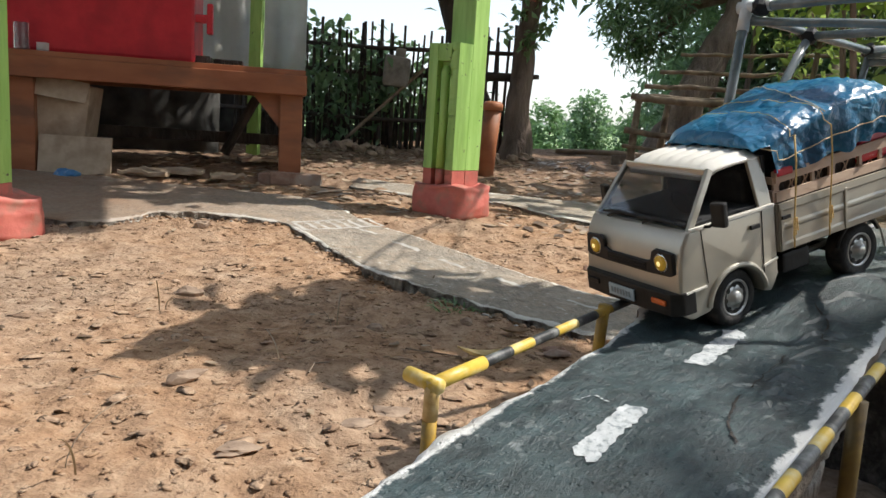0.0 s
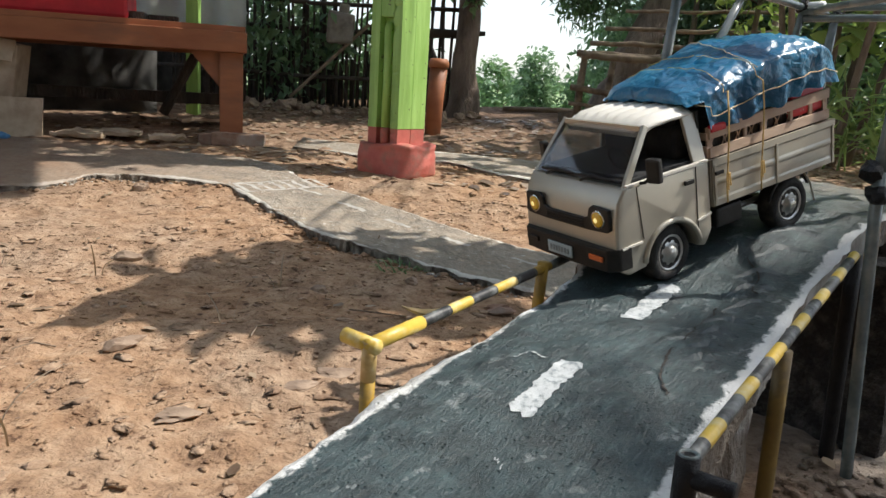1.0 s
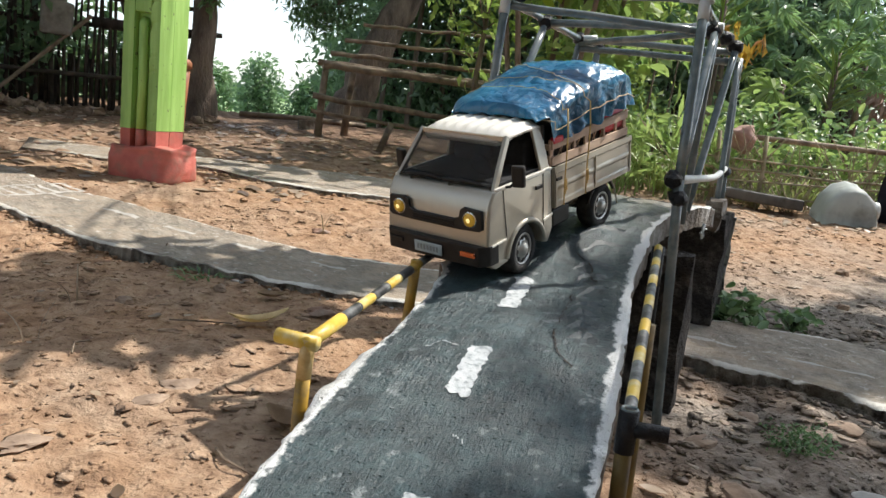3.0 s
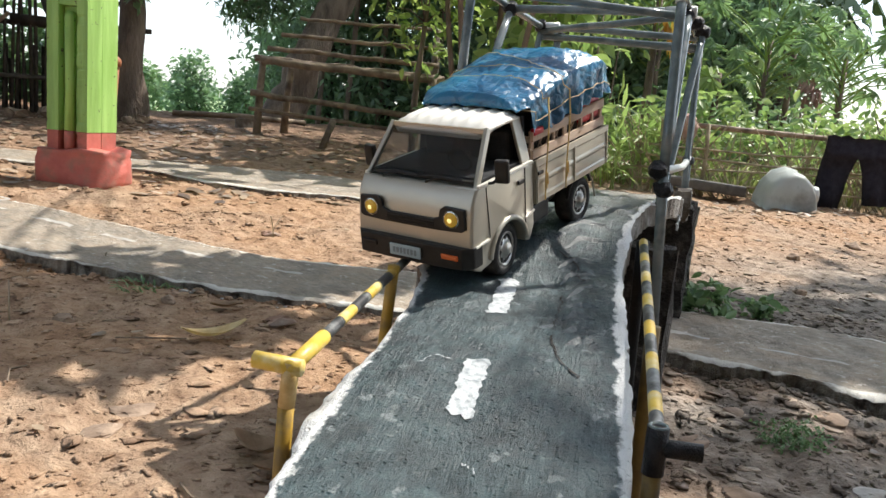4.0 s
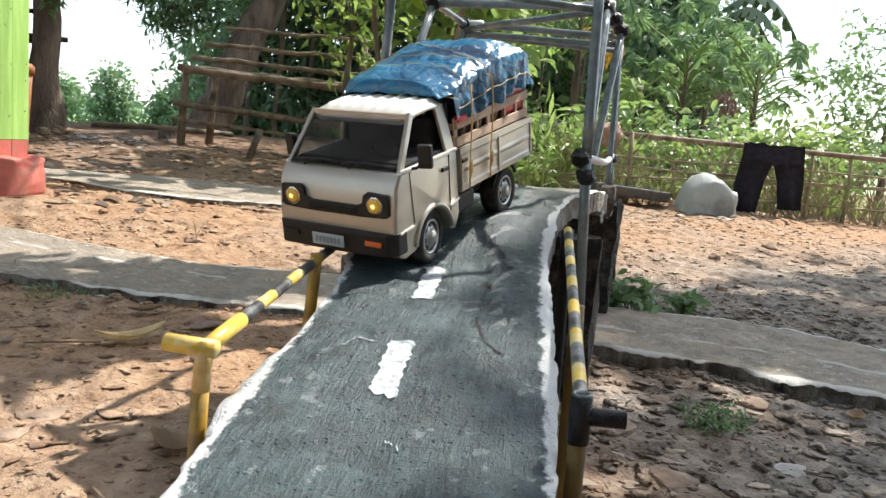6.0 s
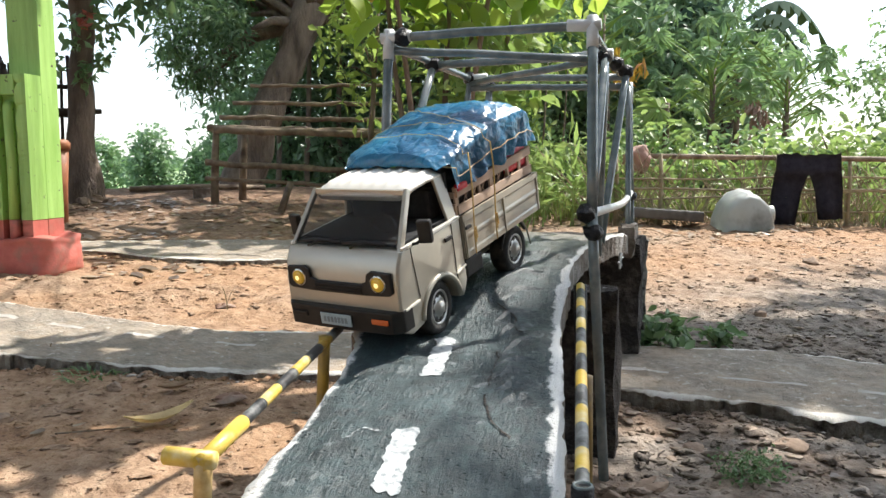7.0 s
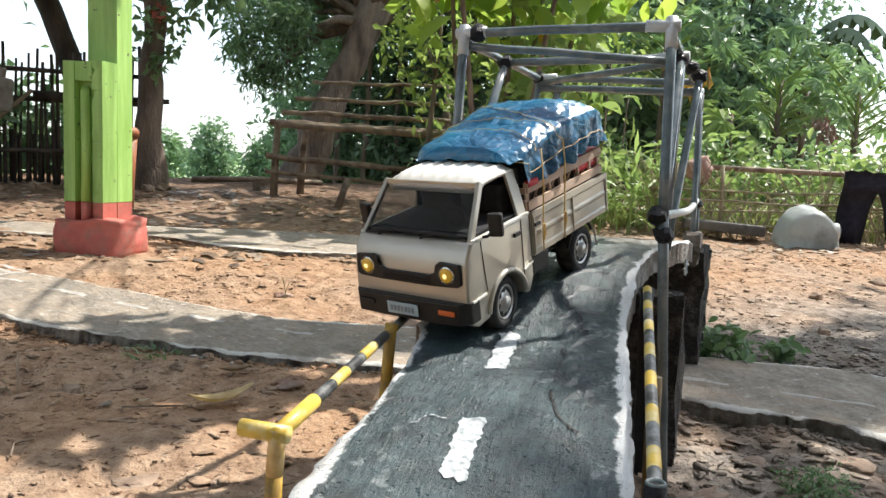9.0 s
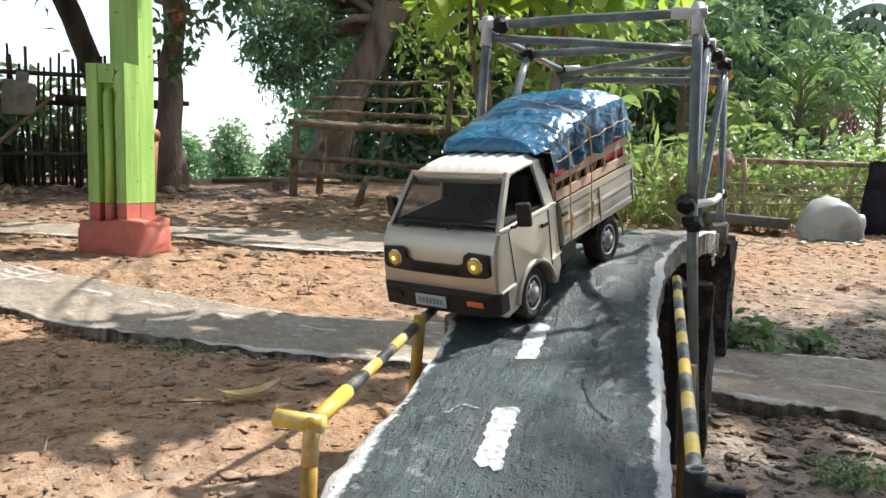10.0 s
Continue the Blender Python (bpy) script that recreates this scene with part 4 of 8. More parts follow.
for s in (-1, 1):
    bm = bmesh.new()
    box(bm, (0.018, 0.046, 0.034), (-0.040, s * 0.031, 0.103), bevel=0.005)
    box(bm, (0.008, 0.024, 0.012), (-0.042, s * 0.031, 0.124), bevel=0.003)
    part("seat", bm, M["inside"], body, "dark seat with headrest")
bm = bmesh.new()
tube(bm, [(0.024 + 0.004 * math.cos(a), 0.032 + 0.014 * math.sin(a), 0.101 + 0.012 * math.cos(a)) for a in (2 * math.pi * i / 18 for i in range(19))], 0.0013, 6)
part("steering_wheel", bm, M["plastic"], body, "black steering wheel", True)

# front mask: black grille band widening round the headlights
bm = bmesh.new()
band = [(-0.0670, 0.0655), (-0.0435, 0.0668), (-0.0385, 0.0635), (-0.0365, 0.0550), (-0.028, 0.0520), (0.028, 0.0520), (0.0365, 0.0550), (0.0385, 0.0635), (0.0435, 0.0668), (0.0670, 0.0655),
        (0.0685, 0.0450), (0.0640, 0.0420), (0.035, 0.0405), (-0.035, 0.0405), (-0.0640, 0.0420), (-0.0685, 0.0450)]
lofted(bm, [[(0.0705 - 0.05 * max(0, z - 0.05), y, z) for y, z in band], [(0.0748 - 0.05 * max(0, z - 0.05), y * 0.985, z) for y, z in band]])
part("grille", soft_edges(bm, 0.0012, 40), M["plastic"], truck, "black grille band round the headlights")
for k in (0.0435, 0.0465, 0.0495):
    bm = bmesh.new()
    box(bm, (0.0012, 0.060, 0.0012), (0.0757, 0, k))
    part("grille_slat", bm, M["plastic"], truck)


def disc(bm, centre, radius, depth, n=20, dome=0.0):
    """A round lens facing +x, domed."""
    rows = []
    for f, d in ((1.0, -depth), (1.0, 0.0), (0.7, dome * 0.55), (0.35, dome * 0.9), (0.02, dome)):
        rows.append([(centre[0] + d, centre[1] + radius * f * math.cos(2 * math.pi * i / n), centre[2] + radius * f * math.sin(2 * math.pi * i / n)) for i in range(n)])
    return lofted(bm, rows)


for s in (-1, 1):
    bm = bmesh.new()
    disc(bm, (0.0750, s * 0.0515, 0.0540), 0.0094, 0.004, 24, -0.001)
    ring = part("headlight", bm, M["lens_rim"], truck, "round chrome-ringed headlight", True)
    bm = bmesh.new()
    disc(bm, (0.0758, s * 0.0515, 0.0540), 0.0074, 0.003, 24, 0.002)
    part("lens", bm, M["lens"], ring, "glowing yellow lens", True)
    bm = bmesh.new()
    disc(bm, (0.0777, s * 0.0515, 0.0540), 0.0026, 0.001, 16, 0.0008)
    part("bulb", bm, M["bulb"], ring, "bright glowing bulb", True)
    bm = bmesh.new()
    box(bm, (0.0025, 0.0200, 0.0056), (0.0815, s * 0.0520, 0.0165), bevel=0.0012)
    part("indicator", bm, M["amber"] if s > 0 else M["plastic"], truck, "amber indicator lens" if s > 0 else "smoky dark indicator lens")
    # mirrors
    bm = bmesh.new()
    box(bm, (0.0075, 0.0150, 0.0245), (0.0290, s * 0.0850, 0.0960), turn=Euler((0, 0.05, s * 0.25)).to_matrix(), bevel=0.0025)
    mir = part("wing_mirror", bm, M["plastic"], truck, "black wing mirror")
    bm = bmesh.new()
    tube(bm, [(0.038, s * 0.0700, 0.0840), (0.035, s * 0.0780, 0.0850), (0.031, s * 0.0810, 0.0890)], 0.0016, 8)
    part("arm", bm, M["plastic"], mir, "", True)
    # wipers
    bm = bmesh.new()
    y0 = 0.006 if s > 0 else -0.050
    tube(bm, [(0.0600, y0 + 0.006, 0.0850), (0.0585, y0 + 0.016, 0.0890), (0.0570, y0 + 0.024, 0.0905)], 0.0013, 6)
    tube(bm, [(0.0572, y0 - 0.004, 0.0890), (0.0562, y0 + 0.022, 0.0908), (0.0568, y0 + 0.048, 0.0892)], 0.0015, 6)
    part("wiper", bm, M["plastic"], truck, "", True)

bm = bmesh.new()
plan = [(-0.0755, 0.055), (-0.0748, 0.070), (-0.066, 0.0795), (-0.030, 0.0815), (0.030, 0.0815), (0.066, 0.0795), (0.0748, 0.070), (0.0755, 0.055)]
lofted(bm, [[(x, y, z) for y, x in plan] for z in (0.0030, 0.0050, 0.0245, 0.0262)])
bumper = part("bumper", soft_edges(bm, 0.0016, 40), M["plastic"], truck, "black wraparound front bumper")
bm = bmesh.new()
box(bm, (0.0016, 0.040, 0.0125), (0.0830, -0.003, 0.0145), bevel=0.0006)
plate = part("number_plate", bm, M["plate"], truck, "pale blue number plate")
for i in range(7):
    bm = bmesh.new()
    box(bm, (0.0006, 0.0028, 0.0058), (0.0841, -0.017 + i * 0.0046, 0.0145))
    part("bar", bm, M["ink"], plate)


def lathe(bm, profile, y0, n=28):
    """Turns (radius, y) pairs about the axle."""
    rows = []
    for r, y in profile:
        rows.append([(r * math.cos(2 * math.pi * i / n), y0 + y, r * math.sin(2 * math.pi * i / n)) for i in range(n)])
    vs = [[bm.verts.new(p) for p in r] for r in rows]
    for a, b in zip(vs, vs[1:]):
        for k in range(n):
            bm.faces.new((a[k], a[(k + 1) % n], b[(k + 1) % n], b[k]))
    bm.faces.new(vs[0])
    bm.faces.new(vs[-1][::-1])
    return bm


for x in (0.0, REAR):
    for s in (-1, 1):
        at = Matrix.Translation((x, s * 0.0585, 0 if x == 0 else 0.0015)) @ Matrix.Rotation(0.0 if s > 0 else math.pi, 4, "Z") @ (Matrix.Rotation(0.10, 4, "Z") if x == 0 else Matrix())
        bm = bmesh.new()
        lathe(bm, [(0.0190, -0.0115), (0.0262, -0.0118), (0.0292, -0.0085), (0.0303, -0.004), (0.0303, 0.004), (0.0292, 0.0085), (0.0262, 0.0118), (0.0205, 0.0112), (0.0185, 0.0095)], 0, 64)
        for v in bm.verts:
            if (v.co.x ** 2 + v.co.z ** 2) > 0.0285 ** 2:
                a = math.atan2(v.co.z, v.co.x)
                k = 1 + 0.012 * (1 if int(a * 32 / (2 * math.pi) + 64 + (v.co.y > 0)) % 2 else -1)
                v.co.x *= k
                v.co.z *= k
        wheel = part("wheel", bm, M["rubber"], truck, "black treaded tyre on silver rim", True, at=at)
        bm = bmesh.new()
        lathe(bm, [(0.0188, 0.0080), (0.0192, 0.0105), (0.0175, 0.0108), (0.0160, 0.0085), (0.0120, 0.0098), (0.0082, 0.0112), (0.0070, 0.0135), (0.0035, 0.0148), (0.0008, 0.0150)], 0, 28)
        rim = part("rim", bm, M["rim"], wheel, "silver pressed steel rim", True)
        for i in range(8):
            a = 2 * math.pi * i / 8
            bm = bmesh.new()
            tube(bm, [(0.0135 * math.cos(a), 0.0088, 0.0135 * math.sin(a)), (0.0135 * math.cos(a), 0.0102, 0.0135 * math.sin(a))], 0.0027, 8)
            hole = new("slot", mesh_of("slot", bm, M["plastic"]))
            hole.parent = wheel

# chassis and fittings
bm = bmesh.new()
for s in (-1, 1):
    box(bm, (0.230, 0.008, 0.012), (-0.135, s * 0.032, 0.020))
box(bm, (0.012, 0.105, 0.010), (REAR, 0, 0.0))
box(bm, (0.012, 0.105, 0.010), (0.0, 0, 0.0))
box(bm, (0.030, 0.022, 0.026), (REAR, 0.0, 0.0), bevel=0.006)
box(bm, (0.040, 0.020, 0.022), (-0.098, 0.050, 0.012), bevel=0.003)
box(bm, (0.034, 0.020, 0.018), (-0.095, -0.050, 0.014), bevel=0.003)
part("chassis", bm, M["plastic"], truck, "black ladder chassis with axles")
bm = bmesh.new()
tube(bm, [(-0.07, 0.034, 0.012), (-0.12, 0.040, 0.008), (-0.20, 0.042, 0.010), (-0.24, 0.044, 0.010)], 0.0032, 8)
part("exhaust", bm, M["rim"], truck, "", True)

# load bed
bm = bmesh.new()
box(bm, (0.193, 0.146, 0.006), (-0.155, 0, 0.037))
bed = part("load_bed", bm, M["paint"], truck, "champagne load bed with dropsides")
for s in (-1, 1):
    bm = bmesh.new()
    prof = [(0.0735, 0.0340), (0.0755, 0.0340), (0.0755, 0.0400), (0.0748, 0.0425), (0.0748, 0.0550), (0.0755, 0.0575), (0.0755, 0.0600), (0.0748, 0.0625), (0.0748, 0.0745), (0.0760, 0.0765), (0.0760, 0.0835), (0.0725, 0.0835), (0.0715, 0.0345)]
    lofted(bm, [[(x, s * y, z) for y, z in prof] for x in (-0.0585, -0.2515)])
    part("dropside", bm, M["paint"], bed)
    for x in (-0.0615, -0.155, -0.2480):
        bm = bmesh.new()
        box(bm, (0.0036, 0.0016, 0.0440), (x, s * 0.0757, 0.0565), bevel=0.0006)
        part("stake", bm, M["paint"], bed)
    bm = bmesh.new()
    box(bm, (0.0120, 0.0020, 0.0040), (-0.066, s * 0.0772, 0.0690), bevel=0.0008)
    part("latch", bm, M["plastic"], bed)
    bm = bmesh.new()
    tube(bm, [(-0.205, s * 0.070, 0.034), (-0.214, s * 0.072, 0.018), (-0.221, s * 0.072, -0.004)], 0.0012, 6)
    part("mudguard_stay", bm, M["paint"], bed)
    bm = bmesh.new()
    tube(bm, [(REAR + x, s * 0.0680, z) for x, z in arc(0, 0, 0.0365, 150, 20, 10)], 0.0022, 6)
    part("mudguard", bm, M["plastic"], bed, "", True)
for x in (-0.0590, -0.2500):
    bm = bmesh.new()
    box(bm, (0.0035, 0.1460, 0.0490), (x, 0, 0.0585))
    part("end_gate", bm, M["paint"], bed)

# the load: crate with slats, carton, red cloth
crate = thing("slatted_crate", "raw wooden slatted crate standing in the truck bed", "crate", at=TRUCK)
for s in (-1, 1):
    for z0, z1, h in ((0.0890, 0.0895, 0.0100), (0.1085, 0.1125, 0.0105)):
        bm = bmesh.new()
        a, b = Vector((-0.062, s * 0.0690, z0)), Vector((-0.2490, s * 0.0690, z1))
        rows = [[p + Vector((0, s * dy, dz)) for dy, dz in ((-0.0014, -h / 2), (0.0014, -h / 2), (0.0014, h / 2), (-0.0014, h / 2))] for p in (a, b)]
        lofted(bm, rows)
        part("slat", bm, M["crate_wood"], crate)
    for x, w in ((-0.065, 0.007), (-0.118, 0.004), (-0.146, 0.008), (-0.190, 0.004), (-0.222, 0.005), (-0.246, 0.007)):
        bm = bmesh.new()
        box(bm, (w, 0.0024, 0.032), (x, s * 0.0662, 0.0990))
        part("upright", bm, M["crate_wood"], crate)
for x in (-0.0605, -0.2470):
    bm = bmesh.new()
    box(bm, (0.0026, 0.136, 0.012), (x, 0, 0.090))
    box(bm, (0.0026, 0.136, 0.007), (x, 0, 0.106))
    part("end_slat", bm, M["crate_wood"], crate)
bm = bmesh.new()
box(bm, (0.172, 0.122, 0.072), (-0.154, 0, 0.077), bevel=0.004)
thing("load_carton", "dark brown carton inside the wooden crate", "box", bm, M["bark_dark"], at=TRUCK)
for i in range(9):
    x = -0.080 - i * 0.020
    bm = bmesh.new()
    tube(bm, [(x + 0.009 * math.cos(a), 0.0640 + 0.001 * math.sin(3 * a), 0.0975 + 0.0075 * math.sin(a)) for a in (2 * math.pi * k / 14 for k in range(15))], 0.0007, 5, False)
    thing("wire_loop", "thin pale wire loop hanging inside the crate", "wire", bm, M["crate_wood"], "wire loops in the crate", at=TRUCK)
bm = bmesh.new()
box(bm, (0.058, 0.012, 0.034), (-0.219, 0.0600, 0.112), bevel=0.005)
roughen(bm, 0.002, 90)
thing("red_cloth", "bundle of red cloth stuffed at the crate's rear", "cloth", bm, M["red"], at=TRUCK, smooth=True)
bm = bmesh.new()
box(bm, (0.022, 0.006, 0.008), (-0.074, 0.0690, 0.1135), bevel=0.002)
thing("red_cloth", "scrap of red cloth under the tarpaulin", "cloth", bm, M["red"], at=TRUCK, smooth=True)


def tarp_profile(x):
    """Top height, half width, bottom of the near and far sides at x along the truck."""
    xs = (-0.046, -0.0555, -0.0610, -0.085, -0.12, -0.16, -0.20, -0.235, -0.258, -0.268)
    top = (0.1570, 0.1605, 0.1625, 0.1680, 0.1740, 0.1830, 0.1850, 0.1800, 0.1640, 0.1400)
    low = (0.1425, 0.1405, 0.1120, 0.1120, 0.1150, 0.1190, 0.1230, 0.1260, 0.1230, 0.1240)
    wid = (0.0640, 0.0700, 0.0720, 0.0740, 0.0760, 0.0770, 0.0780, 0.0780, 0.0740, 0.0640)
    f = lambda v: float(np.interp(-x, [-q for q in xs], v))
    return f(top), f(wid), f(low)


def tarp_point(x, k, puff=0.0):
    """k from -1 (far hem) over the top (0) to 1 (near hem)."""
    top, w, low = tarp_profile(x)
    a = k * math.pi / 2
    side = abs(k)
    if side > 0.62:
        g = (side - 0.62) / 0.38
        y, z = w * (0.97 + 0.03 * g), (top - 0.016) * (1 - g) + low * g
    else:
        g = side / 0.62
        y, z = w * 0.97 * g ** 0.92, top - 0.016 * g ** 3.2
    p = Vector((x, math.copysign(y, k), z))
    q = p * 34
    fold = noise.noise(q * 0.5) * 0.0050 - abs(noise.noise(q * 0.7 + Vector((5, 1, 2)))) * 0.0075 + max(0.0, 0.10 - abs(noise.noise(q * 1.2 + Vector((3, 9, 4))))) * 0.022 + abs(noise.noise(q * 2.6 + Vector((1, 7, 2)))) * 0.0016
    if side > 0.62:
        fold += 0.0035 * math.sin(x * 190 + 2 * noise.noise(q * 0.5)) * (side - 0.62) / 0.38
        p.z += 0.006 * noise.noise(Vector((x * 60, k, 3))) * (side - 0.62) / 0.38
    fold *= min(1.0, 0.08 + (-0.046 - x) / 0.030)
    out = Vector((0, math.sin(a), math.cos(a)))
    return p + out * (fold + puff)


bm = bmesh.new()
XS = np.linspace(-0.046, -0.268, 70)
KS = np.linspace(-1, 1, 84)
grid = [[bm.verts.new(tarp_point(x, k)) for k in KS] for x in XS]
for r0, r1 in zip(grid, grid[1:]):
    for i in range(len(KS) - 1):
        bm.faces.new((r0[i], r0[i + 1], r1[i + 1], r1[i]))
ENDS = [[v.co.copy() for v in r] for r in (grid[0], grid[-1])]
tarp = thing("tarpaulin", "crumpled shiny blue plastic tarpaulin over the truck's load", "tarpaulin", at=TRUCK)
part("cover", bm, M["tarp"], tarp, "", True)
for r, dx, low, nm in ((ENDS[0], 0.005, 0.1425, "front_flap"), (ENDS[1], -0.003, 0.122, "rear_flap")):
    bm = bmesh.new()
    rows = []
    for k in range(5):
        t = k / 4
        r = [c for c in r if abs(c.y) < 0.0705] if dx > 0 else r
        rows.append([bm.verts.new((c.x + dx * math.sin(math.pi * t * 0.7), c.y * (1 - 0.03 * t), c.z + (min(c.z - 0.002, low + 0.003 * noise.noise(c * 60)) - c.z) * t)) for c in r])
    for a, b in zip(rows, rows[1:]):
        for i in range(len(r) - 1):
            bm.faces.new((a[i], a[i + 1], b[i + 1], b[i]))
    part(nm, bm, M["tarp"], tarp, "folded blue tarpaulin end", True)


def rope(name, label, pts, r=0.0007, mat=None):
    bm = bmesh.new()
    tube(bm, pts, r, 6)
    return thing(name, label, "rope", bm, mat or M["twine"], "ropes over the load", at=TRUCK, smooth=True)


for x0, lean in ((-0.088, 0.010), (-0.124, -0.004)):
    pts = [tarp_point(x0 + lean * k, k, 0.0012) for k in np.linspace(-1, 0.66, 32)]
    pts += [Vector((x0 + lean * 1.1, y, z)) for y, z in ((0.0815, 0.150), (0.0822, 0.125), (0.0812, 0.105), (0.0795, 0.083), (0.0775, 0.060), (0.0768, 0.034))]
    rope("tie_rope", "straw-yellow twine tied over the tarpaulin to the bed side", pts, [0.0004] * 32 + [0.0009] * 6, M["rope"])
    bm = bmesh.new()
    for i in range(3):
        tube(bm, [(x0 + lean * 1.1 + 0.002 * (i - 1), 0.0790, 0.066), (x0 + lean * 1.1 + 0.003 * (i - 1), 0.0790, 0.052 - 0.004 * i)], 0.0008, 5)
    thing("rope_tail", "frayed loose end of yellow twine", "rope", bm, M["rope"], "ropes over the load", at=TRUCK)
pts = [tarp_point(x, 0.84, 0.0016) for x in np.linspace(-0.064, -0.258, 30)]
rope("tie_rope", "pale twine running along the tarpaulin's side", [Vector((-0.049, -0.05, 0.143)), Vector((-0.049, 0.0, 0.1445)), Vector((-0.051, 0.062, 0.141)), Vector((-0.058, 0.0765, 0.1375))] + pts, 0.0006)
for x0 in (-0.150,):
    rope("tie_rope", "pale twine crossing the tarpaulin's top", [tarp_point(x0 + 0.02 * math.sin(3 * k), k, 0.0012) for k in np.linspace(-0.9, 0.6, 36)], 0.0005)

# ---- pipe gantry ----
gantry = thing("pipe_gantry", "grey plastic pipe gantry bound with black tape over the bridge", "gantry")
PR = 0.0058


def pipe(parent, name, a, b, r, mat, label=""):
    bm = bmesh.new()
    a, b = Vector(a), Vector(b)
    n = max(2, int((b - a).length / 0.05))
    sag = [a + (b - a) * (i / n) + Vector((0, 0, 0.0015 * noise.noise(a * 9 + Vector((i, 0, 0))))) for i in range(n + 1)]
    tube(bm, sag, r, 14)
    return part(name, bm, mat, parent, label, True)


GA, GB = Vector((0.405, 1.150, 0.527)), Vector((0.583, 0.963, 0.530))
GML, GMR = Vector((0.518, 1.235, 0.509)), Vector((0.677, 1.045, 0.512))
GFL, GFR = Vector((0.661, 1.363, 0.510)), Vector((0.835, 1.172, 0.512))
GEL, GER = Vector((0.752, 1.440, 0.508)), Vector((1.015, 1.355, 0.512))
lower = Vector((0, 0, -0.016))
for a, b in ((GA, GB), (GA + lower * 0.6, GEL), (GB + lower * 0.6, GER), (GML, GMR), (GFL, GFR + Vector((0.05, 0.05, 0)))):
    pipe(gantry, "beam", a, b, PR, M["pipe"])
for a, b in ((GA + lower, GMR + lower * 0.4), (GFL + lower * 0.5, GMR + lower * 0.3), (GEL, GER), (GFL + lower, GFR + lower * 1.4)):
    pipe(gantry, "brace", a, b, PR * 0.9, M["pipe"])
CLAMP, TIE = Vector((0.545, 0.914, 0.309)), Vector((1.014, 1.343, 0.306))
FOOT_A, FOOT_B, FOOT_E = Vector((0.345, 1.075, -0.02)), Vector((0.558, 0.897, -0.03)), Vector((1.085, 1.395, -0.03))
for a, b in ((GA, FOOT_A), (GB, CLAMP), (CLAMP, FOOT_B), (GER, TIE), (TIE, FOOT_E), (GEL, Vector((0.70, 1.47, 0.0)))):
    pipe(gantry, "post", a, b, PR * 1.05, M["pipe"])
pipe(gantry, "brace", GML, Vector((0.395, 1.125, 0.30)), PR, M["pipe"])
pipe(gantry, "brace", GMR, CLAMP + Vector((0.01, 0.01, 0.02)), PR, M["pipe"])
pipe(gantry, "brace", GMR + Vector((0.012, 0.012, 0)), Vector((0.70, 1.078, 0.235)), PR * 0.9, M["pipe"])
pipe(gantry, "brace", GFR, Vector((0.72, 1.095, 0.25)), PR, M["pipe"])
pipe(gantry, "brace", GER + Vector((-0.03, -0.03, 0)), Vector((0.94, 1.27, 0.235)), PR * 0.9, M["pipe"])
bm = bmesh.new()
tube(bm, [tuple(p) for p in spline([CLAMP, CLAMP + (TIE - CLAMP) * 0.35 + Vector((0, 0, -0.004)), CLAMP + (TIE - CLAMP) * 0.72 + Vector((0, 0, -0.006)), TIE + Vector((0, 0, 0.006))], 6)], PR * 0.95, 14)
part("tie", bm, M["pipe_pale"], gantry, "pale grey bent tie pipe", True)
pipe(gantry, "brace", GFL, Vector((0.62, 1.36, 0.24)), PR * 0.9, M["pipe"])
pipe(gantry, "brace", GEL, Vector((0.74, 1.44, 0.24)), PR * 0.9, M["pipe"])
for p, d in ((GA, GB - GA), (GA, FOOT_A - GA), (GB, GA - GB), (GB, CLAMP - GB), (GMR, GML - GMR), (GER, TIE - GER), (GFL, GFR - GFL)):
    d = d.normalized()
    pipe(gantry, "coupling", p - d * 0.010, p + d * 0.030, PR * 1.25, M["pipe_pale"], "pale grey pipe coupling")


def wrap(at, r, seed):
    """A lump of tape wound round a joint."""
    bm = bmesh.new()
    bmesh.ops.create_icosphere(bm, subdivisions=2, radius=r)
    for v in bm.verts:
        v.co = Vector((v.co.x * 1.15, v.co.y * 1.15, v.co.z * 1.05))
    roughen(bm, r * 0.35, 1.2 / r, seed)
    bmesh.ops.translate(bm, verts=bm.verts, vec=at)
    return part("tape_binding", bm, M["tape"], gantry, "black tape wound round the joint")


for i, q in enumerate((GA + (GB - GA).normalized() * 0.018, GML, GFL, GMR + Vector((-0.004, 0, -0.006)), CLAMP + Vector((-0.006, 0.004, 0)), CLAMP + Vector((0.002, -0.002, -0.022)), TIE, GFR, GEL, GMR + Vector((0.08, 0.065, 0)))):
    wrap(q, 0.0105, i * 2.7)

# ---- railings ----
def banded(parent, a, b, r, pattern):
    """A rail in painted bands; pattern gives (share, colour)."""
    a, b = Vector(a), Vector(b)
    total = sum(s for s, c in pattern)
    at = 0.0
    for s, c in pattern:
        p, q = a + (b - a) * (at / total), a + (b - a) * ((at + s) / total)
        bm = bmesh.new()
        tube(bm, [p, (p + q) / 2, q], r * (1.0 if c == "yellow" else 0.985), 14, False)
        part("band", bm, M[c], parent, c + " painted band", True)
        at += s


